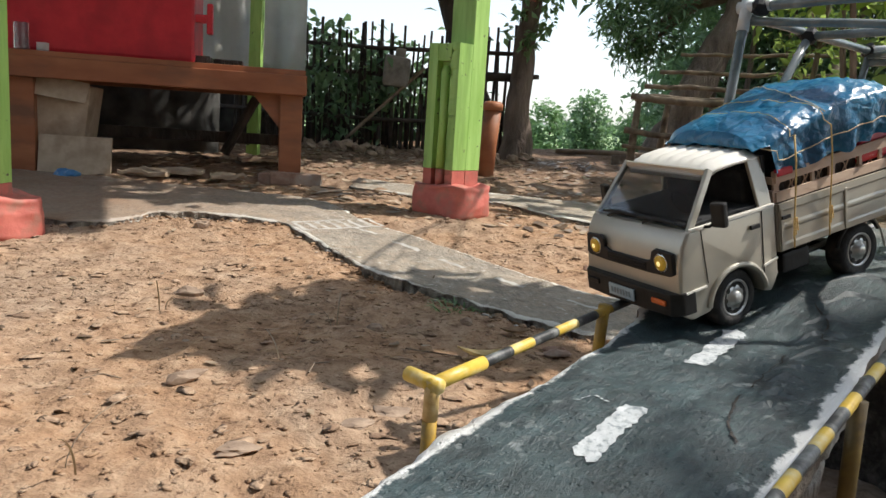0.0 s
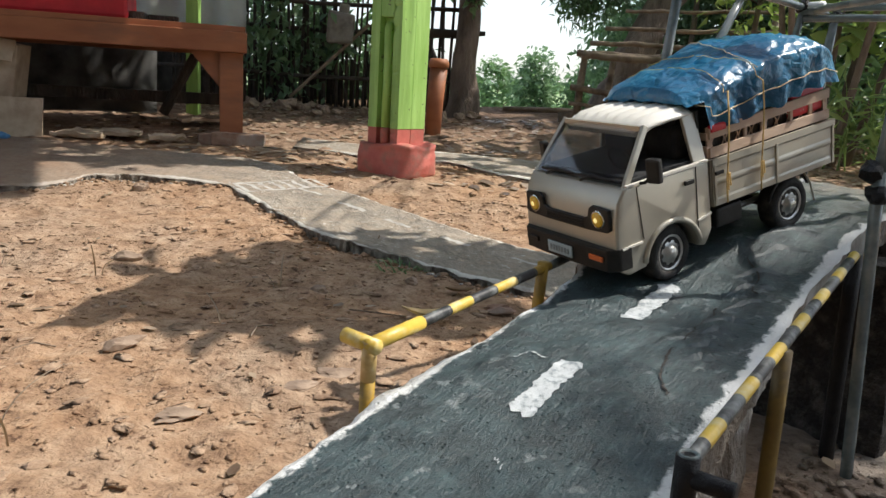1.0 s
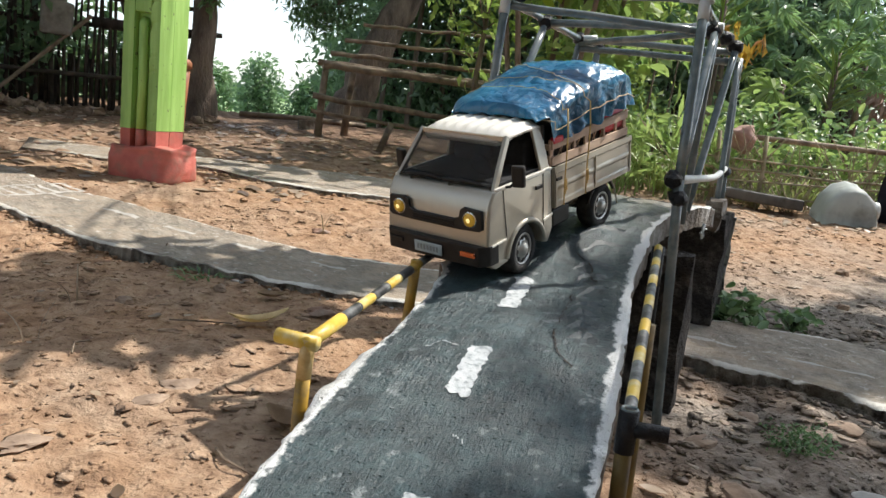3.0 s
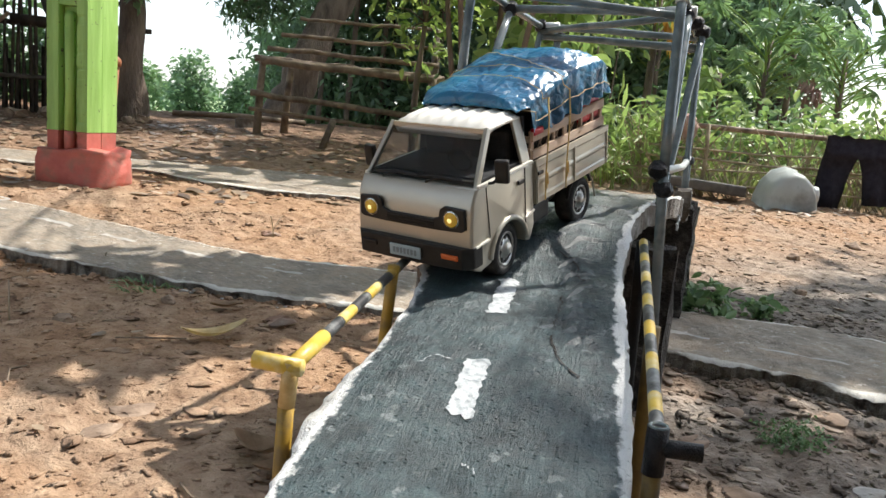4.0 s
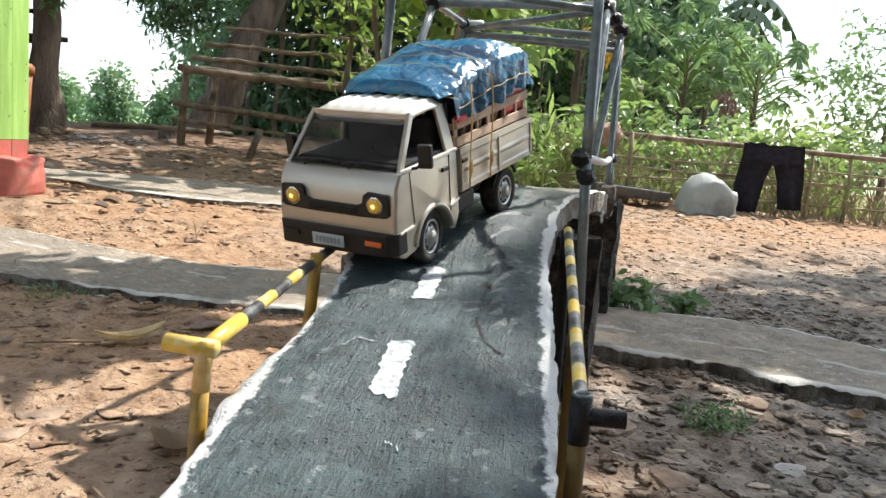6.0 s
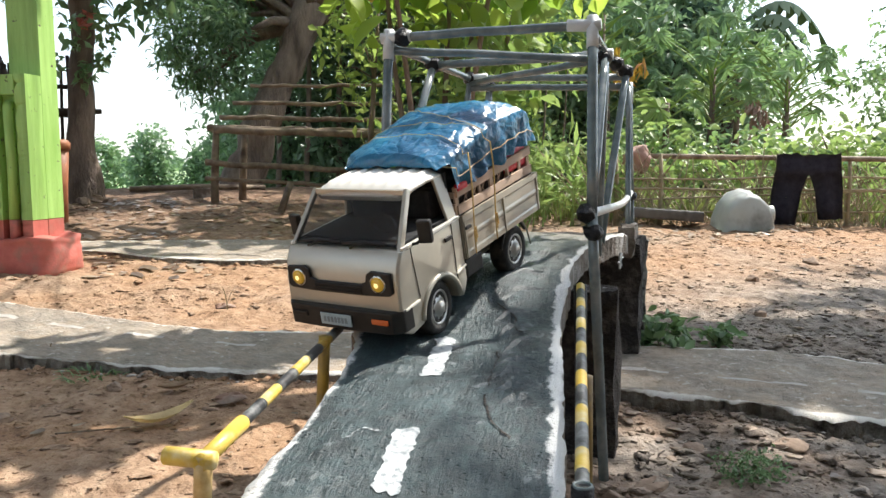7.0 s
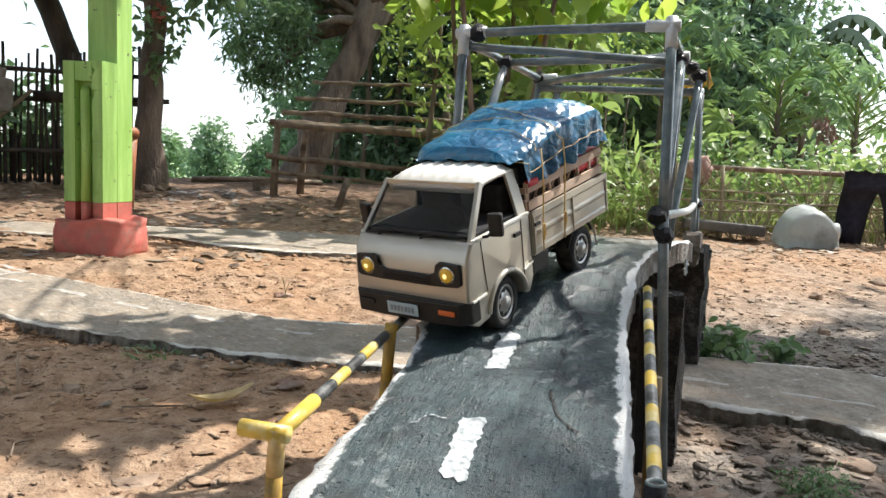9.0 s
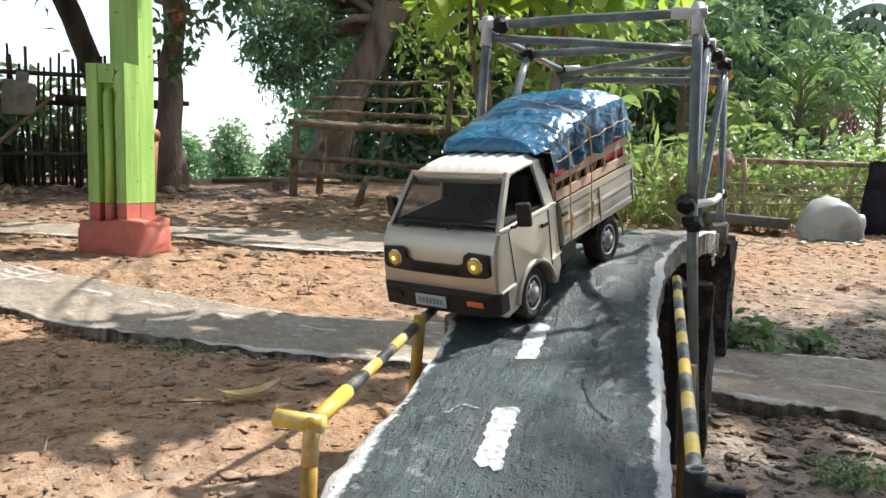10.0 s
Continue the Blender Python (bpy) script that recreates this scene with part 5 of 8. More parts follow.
left_rail = thing("railing", "yellow and black banded pipe railing beside the roadway", "railing", group="bridge railings")
J1, P2 = Vector((0.069, 0.751, 0.167)), Vector((0.233, 0.950, 0.188))
banded(left_rail, J1 + (P2 - J1) * 0.14, P2 + (P2 - J1) * 0.30, 0.0048, [(2, "yellow"), (3.2, "black"), (2.6, "yellow"), (3.2, "black"), (2.8, "yellow"), (3.0, "black"), (2.4, "shaded_yellow"), (4, "black"), (1.4, "shaded_yellow")])
bm = bmesh.new()
tube(bm, [J1 - (P2 - J1) * 0.02, J1 + (P2 - J1) * 0.24], 0.0060, 14)
part("socket", bm, M["yellow"], left_rail, "yellow pipe socket", True)
bm = bmesh.new()
tube(bm, [J1 + Vector((0.006, -0.005, 0)), J1 + Vector((-0.021, 0.019, 0.001))], 0.0063, 14)
part("tee", bm, M["yellow"], left_rail, "yellow pipe tee stub", True)
bm = bmesh.new()
tube(bm, [J1 + Vector((0, 0, 0.004)), Vector((0.068, 0.755, 0.137))], 0.0062, 14)
part("socket", bm, M["cream_pipe"], left_rail, "cream pipe socket", True)
pipe(left_rail, "post", (0.068, 0.755, 0.14), (0.066, 0.764, -0.03), 0.0060, M["shaded_yellow"])
pipe(left_rail, "post", P2 + Vector((0, 0, 0.006)), (0.226, 0.964, -0.03), 0.0060, M["shaded_yellow"])

right_rail = thing("railing", "black and yellow banded pipe railing with black end cap", "railing", group="bridge railings")
K1, K2 = Vector((0.266, 0.597, 0.157)), Vector((0.546, 0.933, 0.222))
banded(right_rail, K1, K2, 0.0050, [(1.4, "black"), (1.5, "yellow"), (2, "black"), (1.6, "yellow"), (2, "black"), (1.6, "yellow"), (2.0, "black"), (1.6, "yellow"), (2.0, "black"), (1.6, "yellow"), (2.0, "black"), (1.5, "yellow"), (1.8, "black"), (1.2, "yellow")])
bm = bmesh.new()
tube(bm, [K1 + Vector((-0.004, 0.004, -0.008)), K1 + Vector((0.022, -0.019, -0.007))], 0.0060, 14)
part("tee", bm, M["tape"], right_rail, "black pipe tee stub", True)
bm = bmesh.new()
tube(bm, [K1 + Vector((0, 0, 0.006)), K1 + Vector((0, 0, -0.026))], 0.0074, 14)
part("socket", bm, M["tape"], right_rail, "black pipe socket", True)
bm = bmesh.new()
lathe(bm, [(0.0046, -0.002), (0.0046, 0.0012), (0.0064, 0.0012), (0.0064, -0.002)], 0, 20)
part("pipe_mouth", bm, M["pipe"], right_rail, "open grey pipe mouth", True, at=Matrix.Translation(K1 + Vector((0, 0, 0.0062))) @ Matrix.Rotation(radians(90), 4, "X"))
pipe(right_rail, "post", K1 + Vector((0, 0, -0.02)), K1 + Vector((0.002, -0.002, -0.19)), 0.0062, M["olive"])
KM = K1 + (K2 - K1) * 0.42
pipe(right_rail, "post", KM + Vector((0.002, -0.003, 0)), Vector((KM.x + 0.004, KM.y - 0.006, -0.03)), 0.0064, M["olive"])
pipe(right_rail, "post", K2 + Vector((0.004, 0.005, 0)), Vector((K2.x + 0.012, K2.y + 0.006, -0.03)), 0.0078, M["tape"])

# ---- bridge piers and far abutment ----
def rough_block(name, size, at, rz, mat, label, parent, seed):
    bm = bmesh.new()
    bmesh.ops.create_cube(bm, size=1)
    bmesh.ops.subdivide_edges(bm, edges=bm.edges, cuts=7, use_grid_fill=True)
    for v in bm.verts:
        v.co = Vector((v.co.x * size[0], v.co.y * size[1], v.co.z * size[2]))
    roughen(bm, 0.007, 22, seed)
    roughen(bm, 0.003, 70, seed)
    return part(name, bm, mat, parent, label, at=pose(*at, 0, 0, rz))


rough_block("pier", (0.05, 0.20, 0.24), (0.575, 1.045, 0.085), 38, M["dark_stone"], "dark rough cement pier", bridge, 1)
# this dark block also stands in for the shaded opening under the far deck
rough_block("abutment", (0.16, 0.22, 0.25), (0.945, 1.395, 0.10), 43, M["dark_stone"], "dark rough cement block, also filling the shaded opening under the deck", bridge, 4)
rough_block("kerb", (0.17, 0.022, 0.045), (0.955, 1.285, 0.232), 44, M["wall"], "white-daubed kerb at the bridge's far end", bridge, 9)
for cx, cy, h, lab in ((1.0790, 1.3670, 0.235, "white-daubed corner of the abutment"), (0.6390, 0.9900, 0.225, "pale-daubed corner of the pier")):
    bm = bmesh.new()
    rows = []
    for k in range(27):
        z = -0.02 + h * k / 26
        j = 0.006 * noise.noise(Vector((cx * 9, z * 40, 1)))
        w = 0.008 * (1 + 0.7 * noise.noise(Vector((cx * 5, z * 55, 6))))
        rows.append([(cx + j - w, cy + j + w * 0.2, z), (cx + j, cy + j - w * 0.8, z), (cx + j + w, cy + j + w * 0.2, z), (cx + j, cy + j + w, z)])
    lofted(bm, rows)
    part("painted_corner", bm, M["daub"], bridge, lab)
for i, (a, b) in enumerate((((0, 0), (0, 1)), ((0, 1), (0.55, 0.85)), ((0.55, 0.85), (0, 0.5)), ((0.1, 0.5), (0.6, 0)), ((0.95, 0.9), (0.8, 0.5)), ((0.8, 0.5), (0.95, 0.05)), ((0.95, 0.05), (1.3, 0.1)), ((0.95, 0.9), (1.3, 0.85)), ((-1.0, 0.5), (-0.5, 0.5)), ((1.7, 0.5), (2.3, 0.5)))):
    d = Vector((0.745, 0.667, 0))
    o = Vector((0.742, 1.078, 0.213))
    bm = bmesh.new()
    tube(bm, [o + d * (q[0] * 0.022) + Vector((0, 0, q[1] * 0.022)) for q in (a, b)], 0.0016, 5)
    part("painted_stroke", bm, M["mark"], bridge, "white hand-painted stroke")

# ---- porch posts ----
def plank_post(bm, x0, x1, y0, y1, z0, z1, lean=(0, 0), seed=0):
    """A rough-sawn upright with slightly wavy edges."""
    rows = []
    n = 12
    for i in range(n + 1):
        t = i / n
        z = z0 + (z1 - z0) * t
        j = [0.003 * noise.noise(Vector((seed + k * 5, z * 6, 0))) for k in range(4)]
        lx, ly = lean[0] * (z - z0), lean[1] * (z - z0)
        rows.append([(x0 + lx + j[0], y0 + ly, z), (x1 + lx + j[1], y0 + ly + j[2], z), (x1 + lx + j[1], y1 + ly, z), (x0 + lx + j[0], y1 + ly + j[3], z)])
    return lofted(bm, rows)


def ragged_slab(bm, x0, x1, y0, y1, z0, z1, chew, seed):
    """An upright slab whose front left edge is chewed and notched."""
    rows = []
    n = 46
    for i in range(n + 1):
        z = z0 + (z1 - z0) * i / n
        j = chew * max(0.0, noise.noise(Vector((seed, z * 30, 2))) + 0.6 * noise.noise(Vector((seed + 5, z * 75, 3))))
        rows.append([(x0 + j, y0 + j * 0.4, z), (x1, y0, z), (x1, y1, z), (x0, y1, z)])
    return lofted(bm, rows)


def porch_footing(ob, x, y, g):
    base = bmesh.new()
    bmesh.ops.create_cube(base, size=1)
    bmesh.ops.subdivide_edges(base, edges=base.edges, cuts=8, use_grid_fill=True)
    for v in base.verts:
        k = 1.0 if v.co.z < 0.2 else 0.93
        v.co = Vector((v.co.x * 0.215 * k, v.co.y * 0.185 * k, v.co.z * 0.105))
        r = Vector((v.co.x / 0.11, v.co.y / 0.095)).length
        if r > 1.2:
            v.co.x *= 1.2 / r
            v.co.y *= 1.2 / r
    roughen(base, 0.012, 14, x * 3)
    roughen(base, 0.004, 45, x * 3)
    return base


def porch_post(x, y, turn, label, red_top, tall=2.3, double=True):
    ob = thing("porch_post", label, "post", group="porch posts", at=Matrix.Translation((x, y, 0)) @ Matrix.Rotation(radians(turn), 4, "Z"))
    g = float(base_height(x, y))
    part("footing", porch_footing(ob, x, y, g), M["coral"], ob, "coral red rounded cement footing", True, at=pose(0.008, 0.0, g + 0.040, 0, 0, -32 - turn))
    z0 = g + 0.078
    if not double:
        for lo, hi, mat, nm, lab in ((z0, red_top, "coral", "painted_foot", "coral red painted foot of the post"), (red_top + 0.001, tall, "green", "timber", "lime green painted timber")):
            bm = bmesh.new()
            plank_post(bm, -0.045, 0.045, -0.04, 0.04, lo, hi, (0.0, 0), 1)
            part(nm, bm, M[mat], ob, lab)
        return ob
    low = 0.530 + g
    # a tall timber behind, and a hollow-faced block nailed on its front
    slabs = ((-0.062, -0.026, -0.066, -0.004, low, 1, 0.002), (-0.025, 0.030, -0.042, -0.004, low - 0.055, 2, 0.0), (0.031, 0.064, -0.066, -0.004, low, 3, 0.013),
             (-0.034, 0.062, 0.0, 0.066, tall, 4, 0.003))
    for x0, x1, y0, y1, top, seed, chew in slabs:
        split = red_top + 0.007 * noise.noise(Vector((seed, x, 0)))
        bm = bmesh.new()
        ragged_slab(bm, x0 + 0.001, x1 - 0.001, y0 + 0.001, y1 - 0.001, z0, split, chew, seed)
        part("painted_foot", bm, M["coral"], ob, "coral red painted foot of the post")
        bm = bmesh.new()
        ragged_slab(bm, x0, x1, y0, y1, split + 0.001, top, chew, seed)
        part("timber", bm, M["green"], ob, "lime green painted timber")
    bm = bmesh.new()
    box(bm, (0.054, 0.060, 0.053), (0.0025, -0.035, low - 0.0275), None, 0.003)
    roughen(bm, 0.002, 30, 5)
    part("head_block", bm, M["green"], ob, "lime green painted block closing the hollow")
    bm = bmesh.new()
    tube(bm, [(0.000, -0.052, red_top + 0.002), (0.002, -0.053, red_top + 0.15), (-0.001, -0.052, low - 0.085), (0.001, -0.050, low - 0.068)], [0.0145, 0.0135, 0.0140, 0.009], 12)
    part("batten", bm, M["green"], ob, "lime green round batten", True)
    bm = bmesh.new()
    tube(bm, [(0.000, -0.052, z0), (0.000, -0.052, red_top)], 0.0146, 12)
    part("batten_foot", bm, M["coral"], ob, "coral red foot of the batten", True)
    return ob


porch_post(0.028, 2.670, -40, "lime green doubled timber porch post with coral red footing", 0.220)
porch_post(-1.075, 1.985, 0, "lime green timber porch post with coral red footing", 0.155, double=False)
bm = bmesh.new()
plank_post(bm, -0.028, 0.028, -0.025, 0.025, 0.12, 2.2, (0.01, 0), 8)
thing("porch_post", "slim lime green timber post behind the table", "post", bm, M["green"], "porch posts", at=pose(-1.0, 4.02, 0))

# unseen wall and eaves added behind the camera to cut skylight
bm = bmesh.new()
box(bm, (9.0, 0.16, 3.0), (-0.5, -2.3, 1.45))
tagged(new("sky_block_wall", mesh_of("sky_block_wall", bm, M["plaster"])), "plain plaster wall added out of view to cut skylight", "wall", kind="structure")
bm = bmesh.new()
box(bm, (9.6, 1.3, 0.06), (-0.5, -1.85, 3.0), turn=Euler((-0.18, 0, 0)).to_matrix())
tagged(new("sky_block_eaves", mesh_of("sky_block_eaves", bm, M["bamboo_dark"])), "dark eaves added out of view to cut skylight", "roof", kind="structure")

# porch roof that shades the table
bm = bmesh.new()
box(bm, (4.6, 2.5, 0.05), (-1.83, 2.61, 2.36), turn=Euler((0.12, 0.0, 0.40)).to_matrix())
tagged(new("porch_roof", mesh_of("porch_roof", bm, M["bamboo_dark"])), "dark porch roof over the table", "roof", kind="structure")

# ---- table and what stands on and under it ----
TBL = Matrix.Translation((-0.55, 3.14, 0)) @ Matrix.Rotation(radians(194.3), 4, "Z")
table = thing("work_table", "long low orange-brown painted wooden table", "table", at=TBL)
TG = 0.115


def tbox(name, size, at, mat, label="", turn=None, bevel=0.004, parent=None):
    bm = bmesh.new()
    box(bm, size, at, turn, bevel)
    return part(name, bm, mat, parent or table, label)


tbox("front_apron", (2.1, 0.030, 0.074), (1.05, 0.0, 0.469), M["orange_wood"])
tbox("back_apron", (2.1, 0.030, 0.074), (1.05, -0.74, 0.469), M["orange_wood"])
tbox("end_apron", (0.030, 0.71, 0.070), (0.016, -0.37, 0.467), M["orange_wood"])
for i in range(7):
    tbox("top_board", (2.09, 0.098, 0.020), (1.05, -0.052 - i * 0.1045, 0.5165), M["orange_wood"], bevel=0.002)
for x in (0.055, 1.0, 2.0):
    for y in (-0.045, -0.70):
        tbox("leg", (0.085, 0.055, 0.325 + 0.02), (x, y, 0.432 - 0.1725), M["orange_wood"])
for y, s in ((-0.045, 1),):
    bm = bmesh.new()
    prism(bm, [(0.095, 0.434), (0.205, 0.434), (0.095, 0.300)], 0.022, Matrix.Translation((0, y, 0)))
    part("corner_brace", bm, M["orange_wood"], table, "triangular corner brace")
tbox("stretcher", (0.05, 0.70, 0.050), (0.055, -0.37, 0.235), M["bark_dark"], "dark lower stretcher")
tbox("stretcher", (1.95, 0.04, 0.050), (1.0, -0.70, 0.235), M["bark_dark"], "dark lower stretcher")
bm = bmesh.new()
tube(bm, [(0.34, -0.68, 0.16), (0.20, -0.66, 0.42)], 0.022, 8)
part("prop", bm, M["bark_dark"], table, "dark round prop")


def drape(name, label, category, w, h, mat, at, folds=6, depth=0.03, seed=0):
    """A hanging sheet with thickness and folds."""
    bm = bmesh.new()
    nx, nz = 36, 18
    rows = []
    for j in range(nz + 1):
        z = h * j / nz
        row = []
        for i in range(nx + 1):
            x = -w / 2 + w * i / nx
            y = depth * math.sin(i / nx * folds * 2 * math.pi + 1.5 * noise.noise(Vector((x * 2, z * 2, seed)))) * (1 - 0.4 * j / nz)
            y += 0.05 * noise.noise(Vector((x * 4, z * 5, seed + 4)))
            row.append(bm.verts.new((x, y, z + 0.02 * noise.noise(Vector((x * 7, seed, j == 0))))))
        rows.append(row)
    for a, b in zip(rows, rows[1:]):
        for i in range(nx):
            bm.faces.new((a[i], a[i + 1], b[i + 1], b[i]))
    bmesh.ops.solidify(bm, geom=bm.faces[:], thickness=0.004)
    return thing(name, label, category, bm, mat, at=at, smooth=True)


# things on the table: red board rack and cloth, behind them a hanging white sheet
rack = thing("red_cabinet", "red painted low cabinet standing on the table", "cabinet", at=TBL)
tbox("body", (0.66, 0.34, 0.40), (0.745, -0.235, 0.7275), M["red"], "", None, 0.012, rack)
tbox("handle", (0.060, 0.040, 0.030), (0.385, -0.08, 0.690), M["red"], "red bracket", None, 0.006, rack)
tbox("handle", (0.022, 0.050, 0.110), (0.362, -0.08, 0.690), M["red"], "red bracket", None, 0.006, rack)
bm = bmesh.new()
box(bm, (0.20, 0.12, 0.030), (0.46, -0.16, 0.5425), None, 0.005)
box(bm, (0.11, 0.10, 0.026), (0.30, -0.20, 0.5400), None, 0.005)
thing("tray_stack", "stack of dark flat trays on the table", "tray", bm, M["bark_dark"], at=TBL)
bm = bmesh.new()
tube(bm, [(1.0, -0.04, 0.528), (1.0, -0.04, 0.62)], 0.024, 12)
thing("glass_jar", "small glass jar on the table edge", "jar", bm, M["windscreen"], at=TBL)
bm = bmesh.new()
tube(bm, [(0.93, -0.035, 0.528), (0.93, -0.035, 0.556)], 0.020, 12)
thing("small_cup", "small pale cup on the table edge", "cup", bm, M["sheet"], at=TBL)
bm = bmesh.new()
box(bm, (0.24, 0.10, 0.26), (1.13, -0.20, 0.6575), None, 0.03)
thing("green_sack", "olive green sack on the table", "sack", bm, M["green"], at=TBL)
drape("hanging_sheet", "grubby white plastic sheet hanging behind the table", "sheet", 0.85, 1.13, M["sheet"], pose(-1.24, 4.28, 0.52, 0, 0, 10), 4, 0.03, 2)
drape("hanging_tarpaulin", "dirty grey tarpaulin hanging behind the table", "tarpaulin", 2.3, 0.36, M["sheet_dark"], pose(-2.25, 3.62, 0.14, 0, 0, 14), 9, 0.03, 6)
drape("house_screen", "dark plastic screen closing the porch", "screen", 4.2, 2.3, M["sheet_dark"], pose(-3.1, 4.35, 0.10, 0, 0, 14), 12, 0.04, 9)

carton = thing("carton", "brown cardboard carton tilted under the table", "box", at=pose(-1.475, 3.04, 0.205, 0, 8, 10))
bm = bmesh.new()
box(bm, (0.25, 0.16, 0.225), (0, 0, 0.1125), None, 0.004)
part("box_body", bm, M["carton"], carton)
bm = bmesh.new()
box(bm, (0.240, 0.004, 0.08), (0, -0.095, 0.200), Euler((-0.4, 0, 0)).to_matrix(), 0.001)
part("flap", bm, M["carton"], carton)
bm = bmesh.new()
box(bm, (0.255, 0.008, 0.142), (0, 0, 0.071), None, 0.001)
thing("cardboard_sheet", "flat cardboard sheet propped against the carton", "cardboard", bm, M["carton"], at=pose(-1.345, 2.93, 0.092, -10, 0, 8))
bm = bmesh.new()
box(bm, (0.30, 0.14, 0.150), (0, 0, 0.075), None, 0.008)
thing("carton", "worn brown carton beside the porch post", "box", bm, M["carton"], at=pose(-1.55, 3.06, 0.075, 0, 0, 10))
for i, (x, y, w, d, r) in enumerate(((-1.02, 3.02, 0.22, 0.09, 8), (-1.10, 2.96, 0.18, 0.05, -6), (-0.80, 3.00, 0.12, 0.05, 20), (-0.82, 3.55, 0.20, 0.12, 30))):
    bm = bmesh.new()
    bmesh.ops.create_grid(bm, x_segments=10, y_segments=5, size=0.5)
    for v in bm.verts:
        v.co = Vector((v.co.x * w, v.co.y * d, 0.010 * noise.noise(v.co * 5 + Vector((i * 7, 0, 0)))))
    roughen(bm, 0.012, 18, i)
    bmesh.ops.solidify(bm, geom=bm.faces[:], thickness=0.012)
    thing("cardboard_scrap", "torn flat piece of dirty cardboard on the ground", "cardboard", bm, M["carton"], "scraps by the table", at=pose(x, y, gz(x, y) + 0.022, 0, 0, r))
bm = bmesh.new()
bmesh.ops.create_icosphere(bm, subdivisions=3, radius=0.5)
for v in bm.verts:
    v.co = Vector((v.co.x * 0.10, v.co.y * 0.05, v.co.z * 0.036))
roughen(bm, 0.014, 38, 2)
thing("plastic_bag", "crumpled blue plastic bag on the ground", "bag", bm, M["blue_bag"], at=pose(-1.30, 2.80, 0.107), smooth=False)
BRICK = bmesh.new()
box(BRICK, (0.19, 0.09, 0.045), (0, 0, 0.0225), None, 0.005)
roughen(BRICK, 0.004, 30, 1)
brick = thing("brick", "old brick lying by the table leg", "brick", BRICK, M["brick"], "bricks by the table", at=pose(-0.56, 3.06, 0.098, 0, 0, 6))
copy_thing(brick, pose(-0.66, 3.12, 0.094, 0, 0, 95))
# terracotta coloured stub post
stub = thing("stub_post", "orange-brown round stub post with a cap", "post", at=pose(0.165, 3.74, gz(0.165, 3.74)))
bm = bmesh.new()
tube(bm, [(0, 0, -0.02), (0.004, 0, 0.15), (0.012, 0, 0.30)], [0.036, 0.038, 0.040], 16)
part("shaft", bm, M["orange_wood"], stub, "", True)
bm = bmesh.new()
tube(bm, [(0.012, 0, 0.30), (0.012, 0, 0.325), (0.012, 0, 0.34)], [0.046, 0.047, 0.036], 16)
part("cap", bm, M["orange_wood"], stub, "", True)

# ---- plants ----
RNG = np.random.RandomState(11)


def leaf_mesh(name, centres, length, width, mat, droop=0.3, face_up=0.5, broad=False, spread=0.35, heads=None):
    """One mesh of many leaves: each a folded blade with its own size, heading and tilt."""
    n = len(centres)
    size = length * (1 + spread * (RNG.rand(n) * 2 - 1))
    yaw = RNG.rand(n) * 2 * np.pi if heads is None else heads
    pitch = (RNG.rand(n) - 0.5) * 1.6 - droop
    d = np.stack([np.cos(yaw) * np.cos(pitch), np.sin(yaw) * np.cos(pitch), np.sin(pitch)], -1)
    up = RNG.normal(size=(n, 3)) * (1 - face_up) + np.array((0, 0, 1.0)) * face_up
    side = np.cross(d, up)
    side /= np.linalg.norm(side, axis=1)[:, None] + 1e-9
    nrm = np.cross(side, d)
    s = size[:, None]
    w = width / length
    if broad:
        steps = ((0.0, 0.03, 0.0), (0.18, 0.36, 0.02), (0.45, 0.5, 0.03), (0.75, 0.34, 0.0), (1.0, 0.015, -0.10))
    else:
        steps = ((0.0, 0.04, 0.0), (0.42, 0.5, 0.04), (1.0, 0.02, -0.08))
    rows = []
    for t, k, h in steps:
        c = centres + d * s * t + nrm * s * h
        fold = nrm * s * w * k * 0.35
        rows += [c - side * s * w * k + fold, c, c + side * s * w * k + fold]
    per = len(rows)
    verts = np.stack(rows, 1).reshape(-1, 3)
    quads = []
    for r in range(len(steps) - 1):
        a, b = 3 * r, 3 * r + 3
        quads += [(a, a + 1, b + 1, b), (a + 1, a + 2, b + 2, b + 1)]
    faces = (np.arange(n)[:, None, None] * per + np.array(quads)[None]).reshape(-1, 4)
    me = bpy.data.meshes.new(name)
    me.vertices.add(len(verts))
    me.vertices.foreach_set("co", verts.ravel())
    me.loops.add(faces.size)
    me.loops.foreach_set("vertex_index", faces.ravel())
    me.polygons.add(len(faces))
    me.polygons.foreach_set("loop_start", np.arange(len(faces)) * 4)
    me.update(calc_edges=True)
    me.materials.append(mat)
    return me


def clumped(centre, radii, clumps, per, tight=0.16, shell=0.55):
    """Points in clumps spread through an ellipsoid, thicker towards its skin."""
    v = RNG.normal(size=(clumps, 3))
    v /= np.linalg.norm(v, axis=1)[:, None]
    r = shell + (1 - shell) * RNG.rand(clumps) ** 0.6
    c = v * r[:, None] * np.array(radii)
    k = RNG.normal(size=(clumps, per, 3)) * tight * np.array(radii).mean()
    return (c[:, None] + k).reshape(-1, 3) + np.array(centre), c + np.array(centre)


def under(parent, name, me, label=""):
    ob = new(name, me)
    ob.parent = parent
    if label:
        tagged(ob, label)
    return ob


